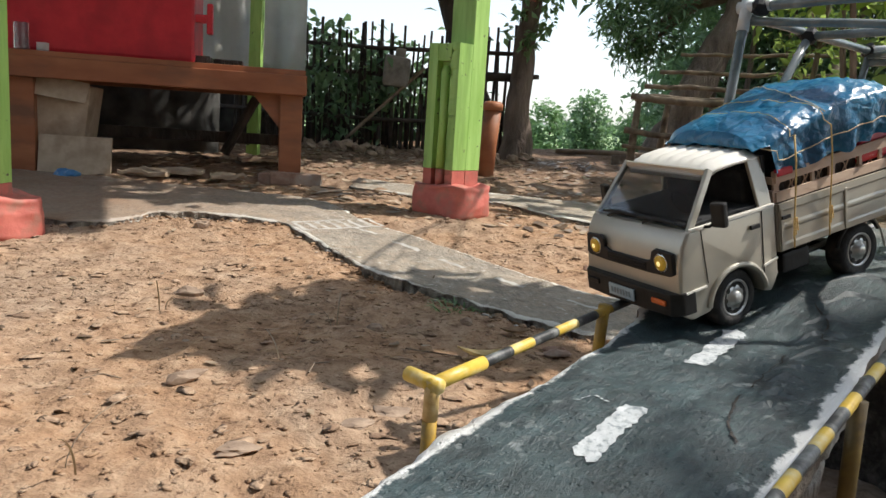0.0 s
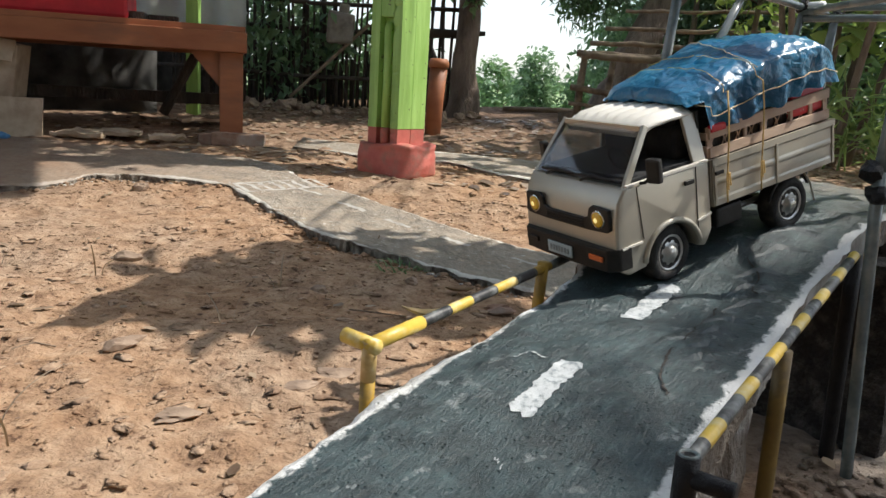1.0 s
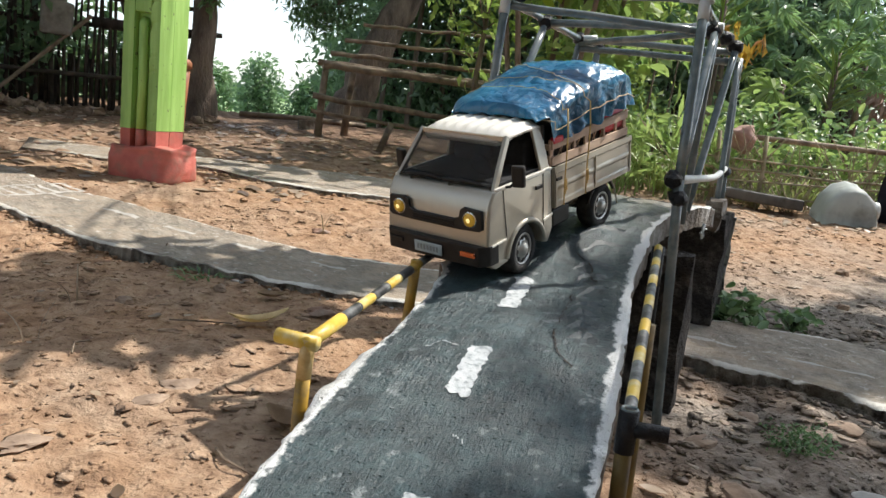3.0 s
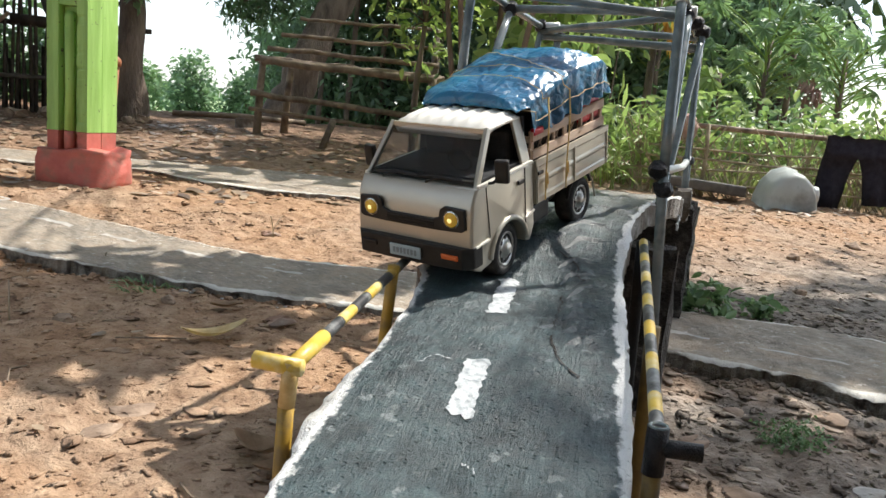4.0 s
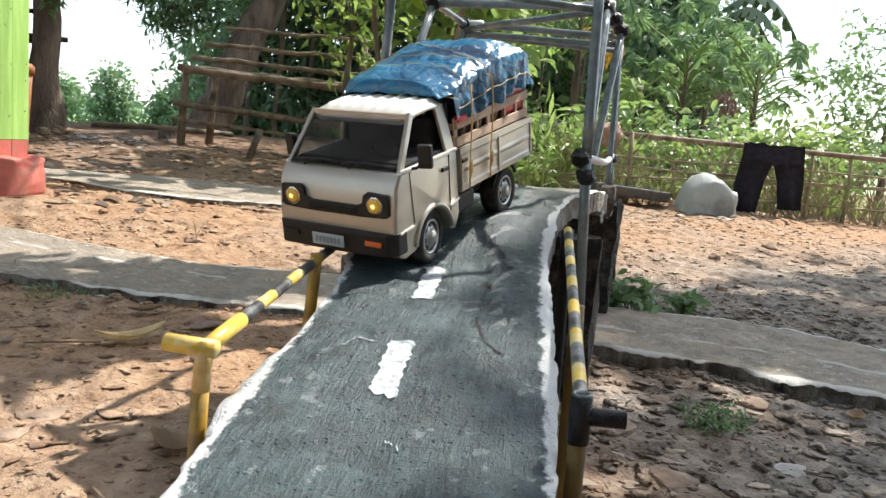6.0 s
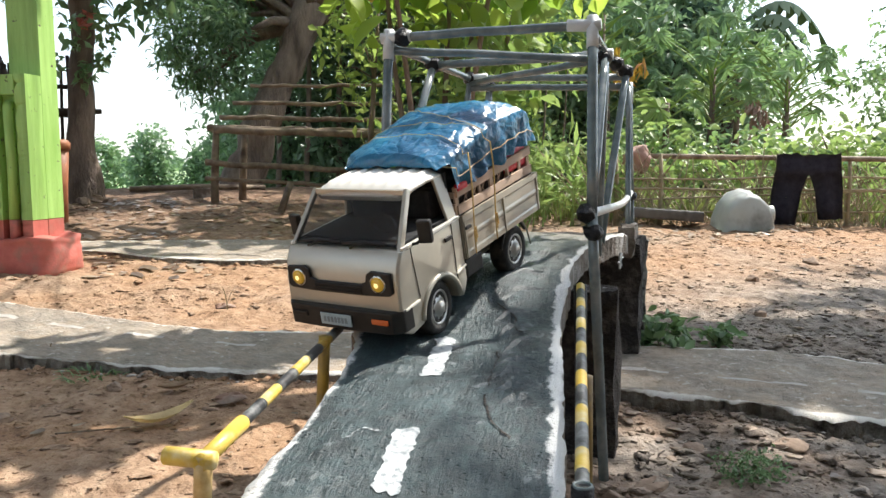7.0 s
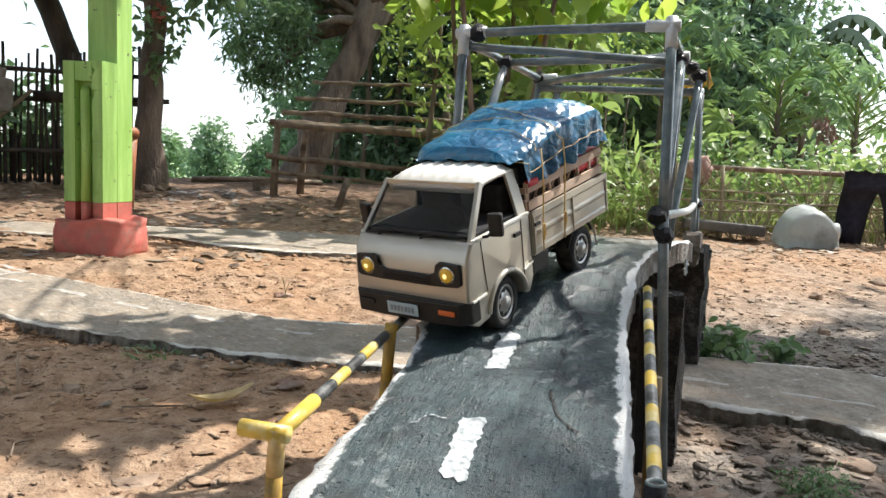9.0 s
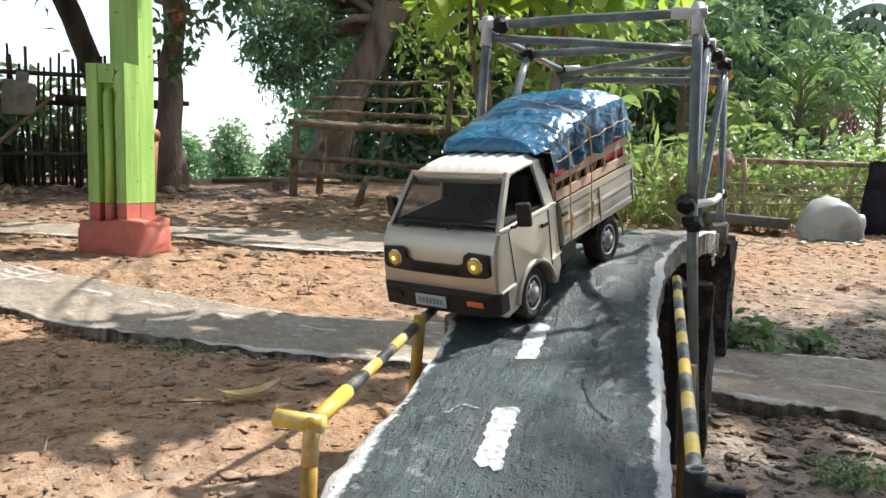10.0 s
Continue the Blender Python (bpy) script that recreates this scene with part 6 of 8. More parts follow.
def tree(label, base, path, radii, crowns, leaf, mat, bark="bark", droop=0.3, name="tree", limbs=7, width=None, broad=False, shell=0.55):
    """Trunk along path, limbs reaching into each crown, crowns of clumped leaves. crowns: (centre, radii, clumps, per)."""
    ob = thing(name, label, "tree")
    bm = bmesh.new()
    line = spline([Vector(base), *path], 6)
    rr = list(np.interp(np.linspace(0, 1, len(line)), np.linspace(0, 1, len(radii)), radii))
    line = [Vector(p) + Vector((noise.noise(Vector(p) * 4), noise.noise(Vector(p) * 4 + Vector((9, 0, 0))), 0)) * rr[i] * 0.5 for i, p in enumerate(line)]
    tube(bm, line, rr, 14)
    roughen(bm, radii[0] * 0.12, 12, base[0])
    part("trunk", bm, M[bark], ob, "", True)
    for centre, rad, clumps, per in crowns:
        pts, mids = clumped(centre, rad, clumps, per, 0.16, shell)
        start = line[int(len(line) * 0.7)]
        for m in mids[:limbs]:
            bm = bmesh.new()
            e = Vector(m)
            mid = (start + e) / 2 + Vector((0, 0, 0.12 * (e - start).length))
            tube(bm, [start, mid, e], [radii[-1] * 0.55, radii[-1] * 0.35, radii[-1] * 0.1], 6)
            part("limb", bm, M[bark], ob, "", True)
        under(ob, "crown", leaf_mesh("crown", pts, leaf, width or leaf * 0.45, mat, droop, 0.5, broad))
    return ob


# trees at the back of the yard
# its last two crowns hang out of view, added to shade table and fence
tree("grey-brown tree trunk at the yard's edge with dark hanging leaves", (0.355, 4.62, 0.10), [(0.350, 4.62, 0.45), (0.365, 4.62, 0.9), (0.400, 4.62, 1.4), (0.45, 4.65, 2.6)], [0.112, 0.068, 0.056, 0.057, 0.05],
     [((0.15, 4.6, 1.52), (0.75, 0.5, 0.42), 46, 26), ((0.66, 4.7, 1.40), (0.26, 0.3, 0.20), 12, 20), ((0.1, 4.7, 2.6), (1.3, 1.2, 0.7), 60, 30), ((0.12, 3.12, 1.70), (0.70, 0.42, 0.16), 80, 22), ((1.45, 4.75, 2.5), (0.95, 0.42, 0.25), 110, 22)], 0.085, M["leaf_dark"], droop=0.5)
tree("dark leaning tree trunk behind the fence", (0.26, 4.95, 0.10), [(0.12, 4.95, 0.5), (-0.05, 4.95, 0.9), (-0.30, 5.0, 1.6), (-0.5, 5.0, 2.4)], [0.08, 0.065, 0.06, 0.05],
     [((-0.55, 5.0, 1.62), (0.7, 0.5, 0.40), 34, 24), ((-0.9, 5.0, 2.4), (1.2, 0.8, 0.6), 50, 30)], 0.08, M["leaf_dark"], bark="bark_dark", droop=0.5)
pts, _ = clumped((0.36, 4.50, 1.08), (0.06, 0.05, 0.08), 3, 9)
bougain = thing("flowering_vine", "red-flowered creeper hanging on the tree trunk", "vine")
under(bougain, "blossom", leaf_mesh("blossom", pts, 0.04, 0.025, M["coral"], 0.4, 0.4, True), "red blossoms")
pts, _ = clumped((0.36, 4.52, 0.98), (0.17, 0.07, 0.22), 14, 12)
under(bougain, "leaves", leaf_mesh("leaves", pts, 0.05, 0.03, M["leaf_mid"], 0.6))

# great leaning tree behind the bamboo bench
# its last crown is out of view, added to shade the bench
tree("large leaning tree with rough brown trunk behind the bench", (1.24, 5.2, 0.05), [(1.38, 5.2, 0.42), (1.52, 5.2, 0.78), (1.70, 5.2, 1.13), (1.90, 5.25, 1.52), (2.6, 5.5, 2.2)], [0.16, 0.125, 0.100, 0.100, 0.125, 0.08],
     [((1.20, 5.45, 1.20), (0.30, 0.30, 0.40), 70, 60), ((1.45, 5.9, 1.75), (0.55, 0.4, 0.45), 70, 50), ((2.45, 5.7, 1.9), (0.9, 0.6, 0.7), 90, 40), ((2.2, 5.6, 3.0), (1.7, 1.2, 0.8), 90, 34), ((2.75, 4.45, 2.65), (0.85, 0.38, 0.2), 44, 30)], 0.070, M["leaf_dark"], droop=0.55, width=0.015)
for i, (x, y, w, h, n) in enumerate(((2.15, 6.9, 0.6, 1.0, 90), (2.6, 6.6, 1.0, 1.3, 130), (3.5, 6.3, 1.0, 1.4, 130), (4.4, 5.6, 1.0, 1.4, 130), (2.9, 7.4, 1.3, 2.2, 120), (4.2, 6.8, 1.3, 2.3, 130), (5.3, 6.3, 0.9, 1.6, 110), (6.2, 5.7, 0.8, 1.5, 110), (6.0, 6.8, 1.1, 2.2, 120), (3.9, 5.2, 0.8, 0.8, 90), (5.3, 5.4, 0.62, 1.35, 120))):
    tree("dense dark green tree in the thicket behind the yard", (x, y, -0.2), [(x + 0.05, y, h * 0.5), (x + 0.1, y, h)], [0.07, 0.05, 0.03],
         [((x, y, h * 0.62), (w, 0.75, h * 0.72), int(n * 1.1), 42), ((x + 0.1, y, h * 1.9), (w * 1.1, 0.8, h * 0.75), int(n * 0.8), 42)], 0.085, M["leaf_thicket"], bark="bark_dark", droop=0.45, width=0.036, limbs=5)
for i, (x, y, h) in enumerate(((2.05, 6.0, 2.2), (2.35, 6.1, 2.4), (2.75, 5.9, 2.4), (3.0, 6.0, 2.3), (1.85, 6.1, 2.0), (3.3, 5.8, 2.3))):
    tree("slim tall bamboo cane in the shaded thicket", (x, y, -0.1), [(x + 0.03, y, h * 0.4), (x + 0.10, y, h)], [0.022, 0.020, 0.012], [((x + 0.1, y, h * 0.85), (0.5, 0.4, 0.5), 24, 24)], 0.13, M["leaf_mid"], droop=0.6, name="bamboo", limbs=3, width=0.02)


def bush(label, centre, radii, clumps, per, leaf, mat, name="bush", stems=6, broad=False, droop=0.25, width=None):
    ob = thing(name, label, "bush")
    pts, mids = clumped(centre, radii, clumps, per, 0.2, 0.35)
    foot = Vector((centre[0], centre[1], centre[2] - radii[2]))
    for m in mids[:stems]:
        bm = bmesh.new()
        e = Vector(m)
        k = min(1.0, radii[2] * 4)
        tube(bm, [foot, (foot + e) / 2 + Vector((0.02, 0, 0.03)) * k, e], [0.012 * k, 0.008 * k, 0.003 * k], 5)
        part("stem", bm, M["bark"], ob)
    under(ob, "foliage", leaf_mesh("foliage", pts, leaf, width or leaf * 0.5, mat, droop, 0.5, broad))
    return ob


bush("rounded dark green bush at the field's edge", (1.42, 9.2, 0.36), (0.24, 0.22, 0.42), 60, 38, 0.062, M["leaf_thicket"])
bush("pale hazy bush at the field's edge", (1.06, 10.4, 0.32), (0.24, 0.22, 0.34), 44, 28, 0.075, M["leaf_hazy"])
bush("green bush beside the dark thicket", (1.95, 9.0, 0.30), (0.20, 0.25, 0.40), 50, 34, 0.062, M["leaf_thicket"])
bush("dark bush at the foot of the thicket", (2.30, 8.8, 0.38), (0.26, 0.3, 0.55), 56, 34, 0.066, M["leaf_thicket"])
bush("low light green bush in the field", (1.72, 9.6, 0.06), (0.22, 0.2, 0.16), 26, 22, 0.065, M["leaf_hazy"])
for i, (x, y, w, h) in enumerate(((-1.6, 5.4, 0.7, 0.50), (-0.9, 5.3, 0.6, 0.62), (-0.35, 5.35, 0.50, 0.58), (0.0, 5.7, 0.35, 0.34))):
    bush("dark shaded hedge behind the bamboo fence", (x, y, 0.12 + h * 0.5), (w, 0.25, h * 0.75), 60, 26, 0.09, M["leaf_dark"], name="hedge")
# distant tree line, its haze put into the pale leaf colour
for i in range(16):
    a = radians(-30 + i * 6.4 + 2 * RNG.rand())
    r = 62 + 22 * RNG.rand()
    h = 0.5 + 0.7 * RNG.rand()
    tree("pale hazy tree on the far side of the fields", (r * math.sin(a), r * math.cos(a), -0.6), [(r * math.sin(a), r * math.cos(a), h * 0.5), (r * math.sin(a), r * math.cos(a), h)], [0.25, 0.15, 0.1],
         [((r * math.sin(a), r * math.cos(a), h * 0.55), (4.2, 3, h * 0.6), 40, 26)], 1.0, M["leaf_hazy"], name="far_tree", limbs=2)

# broad-leaved young tree behind the gantry; its leaves shade the yard
young = thing("young_tree", "young tree with bright yellow-green broad leaves", "tree")
tops = []
for i, (dx, dy, h) in enumerate(((0.0, 0.0, 1.5), (0.10, 0.06, 1.6), (-0.10, 0.10, 1.4), (0.22, 0.02, 1.5), (-0.22, -0.10, 1.35), (0.04, -0.12, 1.45))):
    b = Vector((1.78 + dx * 0.6, 3.41 + dy * 0.7, 0.05))
    e = Vector((1.78 + dx * 2.6, 3.33 + dy * 2.8 - 0.1, h * 1.2))
    bm = bmesh.new()
    mid = (b + e) / 2 + Vector((0.04 * math.sin(i * 2), 0.03, 0))
    tube(bm, [tuple(q) for q in spline([b, mid, e], 6)], list(np.linspace(0.018, 0.006, 13)), 8)
    part("stem", bm, M["bark"], young, "", True)
    tops.append(e)
pts, mids = clumped((1.72, 3.33, 1.33), (0.90, 0.46, 0.28), 80, 5, 0.17, 0.2)
under(young, "crown", leaf_mesh("crown", pts, 0.150, 0.080, M["leaf_bright"], 0.35, 0.5, True), "bright broad leaves")
pts, mids = clumped((0.93, 1.70, 1.30), (0.40, 0.28, 0.12), 92, 7, 0.13, 0.1)
under(young, "crown", leaf_mesh("crown", pts, 0.110, 0.050, M["leaf_dark"], 0.35, 0.75, True), "dark broad leaves overhead")
lane_pts, _ = clumped((1.34, 1.84, 1.28), (0.28, 0.10, 0.10), 24, 7, 0.14, 0.1)
under(young, "crown", leaf_mesh("crown", lane_pts, 0.11, 0.05, M["leaf_dark"], 0.35, 0.75, True), "dark broad leaves overhead")
for m in mids[:10]:
    bm = bmesh.new()
    e = Vector(m)
    tube(bm, [tops[4], (tops[4] + e) / 2 + Vector((0, 0, 0.06)), e], [0.003, 0.002, 0.0012], 6)
    part("twig", bm, M["bark"], young)
pts, _ = clumped((1.95, 3.33, 0.90), (0.40, 0.25, 0.34), 58, 5, 0.16, 0.3)
under(young, "low_leaves", leaf_mesh("low_leaves", pts, 0.10, 0.05, M["leaf_light"], 0.5, 0.6, True), "green lower leaves")
pts, _ = clumped((1.70, 3.2, 1.19), (0.58, 0.35, 0.15), 6, 2, 0.13, 0.2)
for q in pts:
    under(young, "withered_leaf", leaf_mesh("withered_leaf", q[None], 0.10, 0.055, M["leaf_orange"], 0.9, 0.5, True), "orange withered leaf")

# big unseen trees placed outside the yard to shade its right-hand side
tree("tall shade tree standing beside the yard", (4.7, 0.5, -0.1), [(4.7, 0.5, 1.5), (4.75, 0.5, 3.0)], [0.2, 0.12, 0.025],
     [((4.46, 0.58, 3.15), (1.70, 1.40, 0.40), 480, 20), ((3.58, 1.62, 3.15), (0.38, 0.30, 0.15), 44, 14)], 0.17, M["leaf_dark"], limbs=9, shell=0.05)
# unseen tree, each crown lobe set to shade one stretch of the deck
tree("slender tree with a thin open crown, added out of view to shade the bridge", (3.6, 0.6, -0.1), [(3.5, 0.7, 1.5), (3.3, 0.85, 2.9)], [0.09, 0.06, 0.04],
     [((2.54, 0.94, 3.15), (0.17, 0.15, 0.10), 22, 12), ((2.69, 1.10, 3.15), (0.17, 0.15, 0.10), 22, 12), ((2.86, 1.30, 3.15), (0.16, 0.14, 0.10), 22, 12),
      ((2.36, 0.80, 3.15), (0.15, 0.12, 0.08), 13, 10), ((2.45, 0.95, 3.15), (0.13, 0.12, 0.08), 11, 10), ((2.545, 1.08, 3.15), (0.12, 0.11, 0.08), 11, 10), ((2.63, 1.215, 3.15), (0.11, 0.11, 0.08), 11, 10),
      ((2.635, 1.335, 3.15), (0.085, 0.08, 0.07), 9, 9), ((2.74, 1.385, 3.15), (0.11, 0.10, 0.08), 11, 10), ((2.82, 1.47, 3.15), (0.10, 0.09, 0.08), 8, 9)], 0.045, M["leaf_dark"], limbs=0, shell=0.05)
tree("tall shade tree standing behind the bridge", (3.0, -1.6, -0.1), [(3.0, -1.6, 1.5), (3.05, -1.5, 3.0)], [0.2, 0.12, 0.025],
     [((3.3, -1.4, 3.1), (1.1, 1.0, 0.5), 150, 20)], 0.16, M["leaf_dark"], limbs=9)

# unseen tree added behind the camera, its crown blocks part of the sky
tree("tall tree added out of view to cut skylight", (-3.4, -1.2, -0.1), [(-3.4, -1.2, 1.6), (-3.2, -1.1, 3.4)], [0.22, 0.16, 0.10],
     [((-2.6, -0.8, 4.3), (2.4, 1.7, 0.9), 260, 24)], 0.20, M["leaf_dark"], limbs=9)


def blades(label, centre, radius, count, length, width, mat, name="grass_clump", lean=0.5):
    """A clump of long arching blades."""
    ob = thing(name, label, "grass")
    verts, faces = [], []
    for i in range(count):
        a, r = RNG.rand() * 2 * np.pi, radius * RNG.rand() ** 0.5
        x, y = centre[0] + r * math.cos(a), centre[1] + r * math.sin(a)
        L = length * (0.55 + 0.6 * RNG.rand())
        b = a + RNG.normal() * 0.7
        k = lean * (0.3 + RNG.rand())
        z0 = centre[2]
        n0 = len(verts)
        steps = 6
        for s in range(steps + 1):
            t = s / steps
            out = L * k * t ** 1.8
            z = z0 + L * (t - 0.42 * k * t ** 2.4)
            w = width * (0.55 + 0.9 * t) * (1 - t ** 3) + 0.0008
            px, py = x + out * math.cos(b), y + out * math.sin(b)
            verts += [(px - w * math.sin(b), py + w * math.cos(b), z), (px, py, z - w * 0.5), (px + w * math.sin(b), py - w * math.cos(b), z)]
            if s:
                p, q = n0 + 3 * (s - 1), n0 + 3 * s
                faces += [(p, p + 1, q + 1, q), (p + 1, p + 2, q + 2, q + 1)]
    me = raw(name, verts, faces, mat)
    tagged(under(ob, "foliage", me), kind="stuff")
    return ob


def ginger(x, y, r, count, L):
    """Upright leafy canes with long narrow leaves set along them."""
    ob = thing("ginger_clump", "clump of light green leafy canes by the fence", "plant")
    g = gz(x, y)
    spots, heads = [], []
    for i in range(count):
        a, q = RNG.rand() * 6.28, r * RNG.rand() ** 0.5
        b = Vector((x + q * math.cos(a), y + q * math.sin(a), g - 0.01))
        h = L * (0.6 + 0.5 * RNG.rand())
        e = b + Vector((0.12 * RNG.normal(), 0.10 * RNG.normal(), 1)) * h
        bm = bmesh.new()
        tube(bm, [b, (b + e) / 2 + Vector((0.01, 0, 0)), e], [0.004, 0.003, 0.0015], 5)
        part("cane", bm, M["leaf_light"], ob)
        for k in range(9):
            t = 0.25 + 0.75 * k / 8
            spots.append(b + (e - b) * t)
            heads.append(a + math.pi * (k % 2) + 0.5 * RNG.normal())
    under(ob, "leaves", leaf_mesh("leaves", np.array([tuple(s) for s in spots]), 0.105, 0.017, M["leaf_light"], -0.25, 0.6, heads=np.array(heads)))


for i in range(16):
    t = i / 15
    x, y = 2.35 + 2.1 * t + 0.1 * RNG.rand(), 3.22 - 0.86 * t + 0.15 * RNG.rand()
    blades("pale yellow-green grass growing behind the fence", (x, y, gz(x, y) - 0.01), 0.12, 46, 0.20, 0.0035, M["leaf_pale"], "grass_clump", 0.8)
for x, y, r, c, L in ((2.02, 3.10, 0.16, 60, 0.36), (2.28, 3.15, 0.18, 70, 0.40), (2.52, 3.10, 0.16, 60, 0.34), (1.85, 3.25, 0.16, 50, 0.34), (2.75, 3.05, 0.14, 40, 0.34), (3.3, 2.85, 0.2, 40, 0.28), (3.75, 2.6, 0.2, 40, 0.28)):
    ginger(x, y, r, c // 4, L)

# papaya and other plants behind the fence
def palmate(name, spots, radius, mat, lobes=7):
    """Leaves with fingers, each on its own long stalk end."""
    verts, faces = [], []
    shape = (0.40, 0.62, 0.82, 0.70, 1.0, 0.70, 0.82, 0.62)
    for c, n, up in spots:
        R = radius * (0.8 + 0.7 * RNG.rand())
        n = Vector(n).normalized()
        a = n.orthogonal().normalized()
        a = Matrix.Rotation(RNG.rand() * 6.28, 3, n) @ a
        b = n.cross(a)
        m = lobes * len(shape)
        k0 = len(verts)
        verts.append(tuple(Vector(c)))
        for i in range(m):
            ang = (i / m - 0.5) * 6.0
            rr = R * shape[i % len(shape)] * (0.70 + 0.30 * math.cos(ang * 0.5)) * (0.9 + 0.2 * RNG.rand())
            p = Vector(c) + (a * math.cos(ang) + b * math.sin(ang)) * rr - n * (0.55 * rr * rr / R) + n * (0.05 * R * math.sin(i * 2.1))
            verts.append(tuple(p))
        faces += [(k0, k0 + 1 + i, k0 + 2 + i) for i in range(m - 1)]
    return raw(name, verts, faces, mat)


def papaya(x, y, h, count, reach, R, mat, label, low=0.7):
    ob = thing("papaya_tree", label, "tree")
    z0 = -0.1
    bm = bmesh.new()
    tube(bm, [(x, y, z0), (x + 0.02, y, h * 0.5), (x + 0.03, y, h)], [0.030, 0.024, 0.014], 8)
    part("trunk", bm, M["bark"], ob, "", True)
    spots = []
    for i in range(count):
        a = i * 2.4 + RNG.rand()
        s = Vector((x + 0.03, y, h * (low + (1 - low) * i / count)))
        e = s + Vector((math.cos(a), math.sin(a), 0.25 + 0.5 * RNG.rand())) * reach * (0.5 + 0.6 * RNG.rand())
        bm = bmesh.new()
        tube(bm, [s, (s + e) / 2 + Vector((0, 0, 0.03)), e], [0.007, 0.005, 0.004], 5)
        part("stalk", bm, M["leaf_light"], ob)
        spots.append((e, (math.cos(a) * 0.6 + 0.3 * RNG.normal(), math.sin(a) * 0.6 - 0.35 + 0.3 * RNG.normal(), 0.75), 0))
    under(ob, "leaves", palmate("leaves", spots, R, mat), "fingered green leaves")
    return ob


papaya(3.17, 3.90, 1.45, 40, 0.46, 0.088, M["leaf_papaya"], "papaya tree with fingered leaves behind the fence", 0.6)
papaya(3.42, 3.60, 0.74, 9, 0.20, 0.115, M["leaf_light"], "young papaya with fingered leaves behind the fence")
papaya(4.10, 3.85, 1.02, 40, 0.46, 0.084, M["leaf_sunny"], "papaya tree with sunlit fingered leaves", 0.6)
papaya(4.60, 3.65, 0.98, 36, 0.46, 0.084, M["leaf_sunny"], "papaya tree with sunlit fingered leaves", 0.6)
papaya(3.85, 4.6, 1.25, 28, 0.50, 0.115, M["leaf_papaya"], "papaya tree with fingered leaves behind the fence", 0.6)
papaya(4.9, 4.3, 1.20, 28, 0.50, 0.115, M["leaf_papaya"], "papaya tree with fingered leaves behind the fence", 0.6)
pts, _ = clumped((3.20, 3.70, 0.98), (0.16, 0.08, 0.10), 7, 5)
withered = thing("withered_leaves", "bunch of hanging withered orange leaves", "leaves")
under(withered, "leaf_tuft", leaf_mesh("leaf_tuft", pts, 0.12, 0.03, M["leaf_orange"], 1.3, 0.3))
pts, _ = clumped((4.15, 3.55, 0.66), (0.10, 0.08, 0.16), 10, 12)
husk = thing("dry_seed_head", "drooping beige dry seed head among the leaves", "leaves")
under(husk, "seed_tuft", leaf_mesh("seed_tuft", pts, 0.07, 0.02, M["rag"], 1.2, 0.3))
# banana plant against the sky
banana = thing("banana_plant", "dark banana plant with torn arching leaves against the sky", "plant")
bm = bmesh.new()
tube(bm, [(5.55, 5.0, -0.2), (5.62, 5.0, 0.7), (5.72, 4.95, 1.5)], [0.085, 0.07, 0.05], 10)
part("stalk", bm, M["bark_dark"], banana, "thick dark leaf stalk", True)
for x, y, z, a, L in ((5.72, 4.95, 1.50, 0.05, 1.00), (5.70, 4.92, 1.62, -0.25, 1.15), (5.74, 4.98, 1.40, 0.5, 0.95), (5.68, 4.95, 1.62, 2.8, 0.85), (5.70, 4.9, 1.52, -1.1, 0.8), (5.70, 4.95, 1.60, 2.2, 0.8), (6.45, 5.2, 1.42, 0.0, 0.75)):
    n = 26
    verts, faces = [], []
    for k in range(n + 1):
        t = k / n
        c = Vector((x + L * t * math.cos(a), y + L * t * math.sin(a) * 0.6, z + 0.30 * L * math.sin(t * 2.6) - 0.42 * L * t * t))
        w = 0.125 * math.sin(math.pi * min(1, t * 0.95 + 0.05)) * (0.35 + 0.75 * (k % 3 > 0)) * (0.8 + 0.4 * RNG.rand()) + 0.004
        d = Vector((-math.sin(a), math.cos(a) * 0.6, 0))
        verts += [c + d * w - Vector((0, 0, w * 0.9)), c, c - d * w - Vector((0, 0, w * 0.9))]
        if k:
            p, q = 3 * (k - 1), 3 * k
            faces += [(p, p + 1, q + 1, q), (p + 1, p + 2, q + 2, q + 1)]
    under(banana, "leaf", raw("leaf", verts, faces, M["leaf_banana"]))
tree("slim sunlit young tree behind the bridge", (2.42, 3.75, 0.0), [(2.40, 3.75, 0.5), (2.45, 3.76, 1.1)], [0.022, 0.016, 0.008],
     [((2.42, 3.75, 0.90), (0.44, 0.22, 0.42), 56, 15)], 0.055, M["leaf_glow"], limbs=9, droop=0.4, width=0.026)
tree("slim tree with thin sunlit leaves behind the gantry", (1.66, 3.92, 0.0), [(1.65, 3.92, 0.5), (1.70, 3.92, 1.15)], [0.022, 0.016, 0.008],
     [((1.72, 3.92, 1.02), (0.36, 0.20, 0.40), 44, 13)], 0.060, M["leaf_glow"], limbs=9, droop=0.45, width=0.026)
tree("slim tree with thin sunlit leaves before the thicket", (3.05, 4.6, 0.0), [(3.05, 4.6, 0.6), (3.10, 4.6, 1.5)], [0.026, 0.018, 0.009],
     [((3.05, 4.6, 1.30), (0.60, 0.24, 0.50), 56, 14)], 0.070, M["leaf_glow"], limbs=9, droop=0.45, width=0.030)
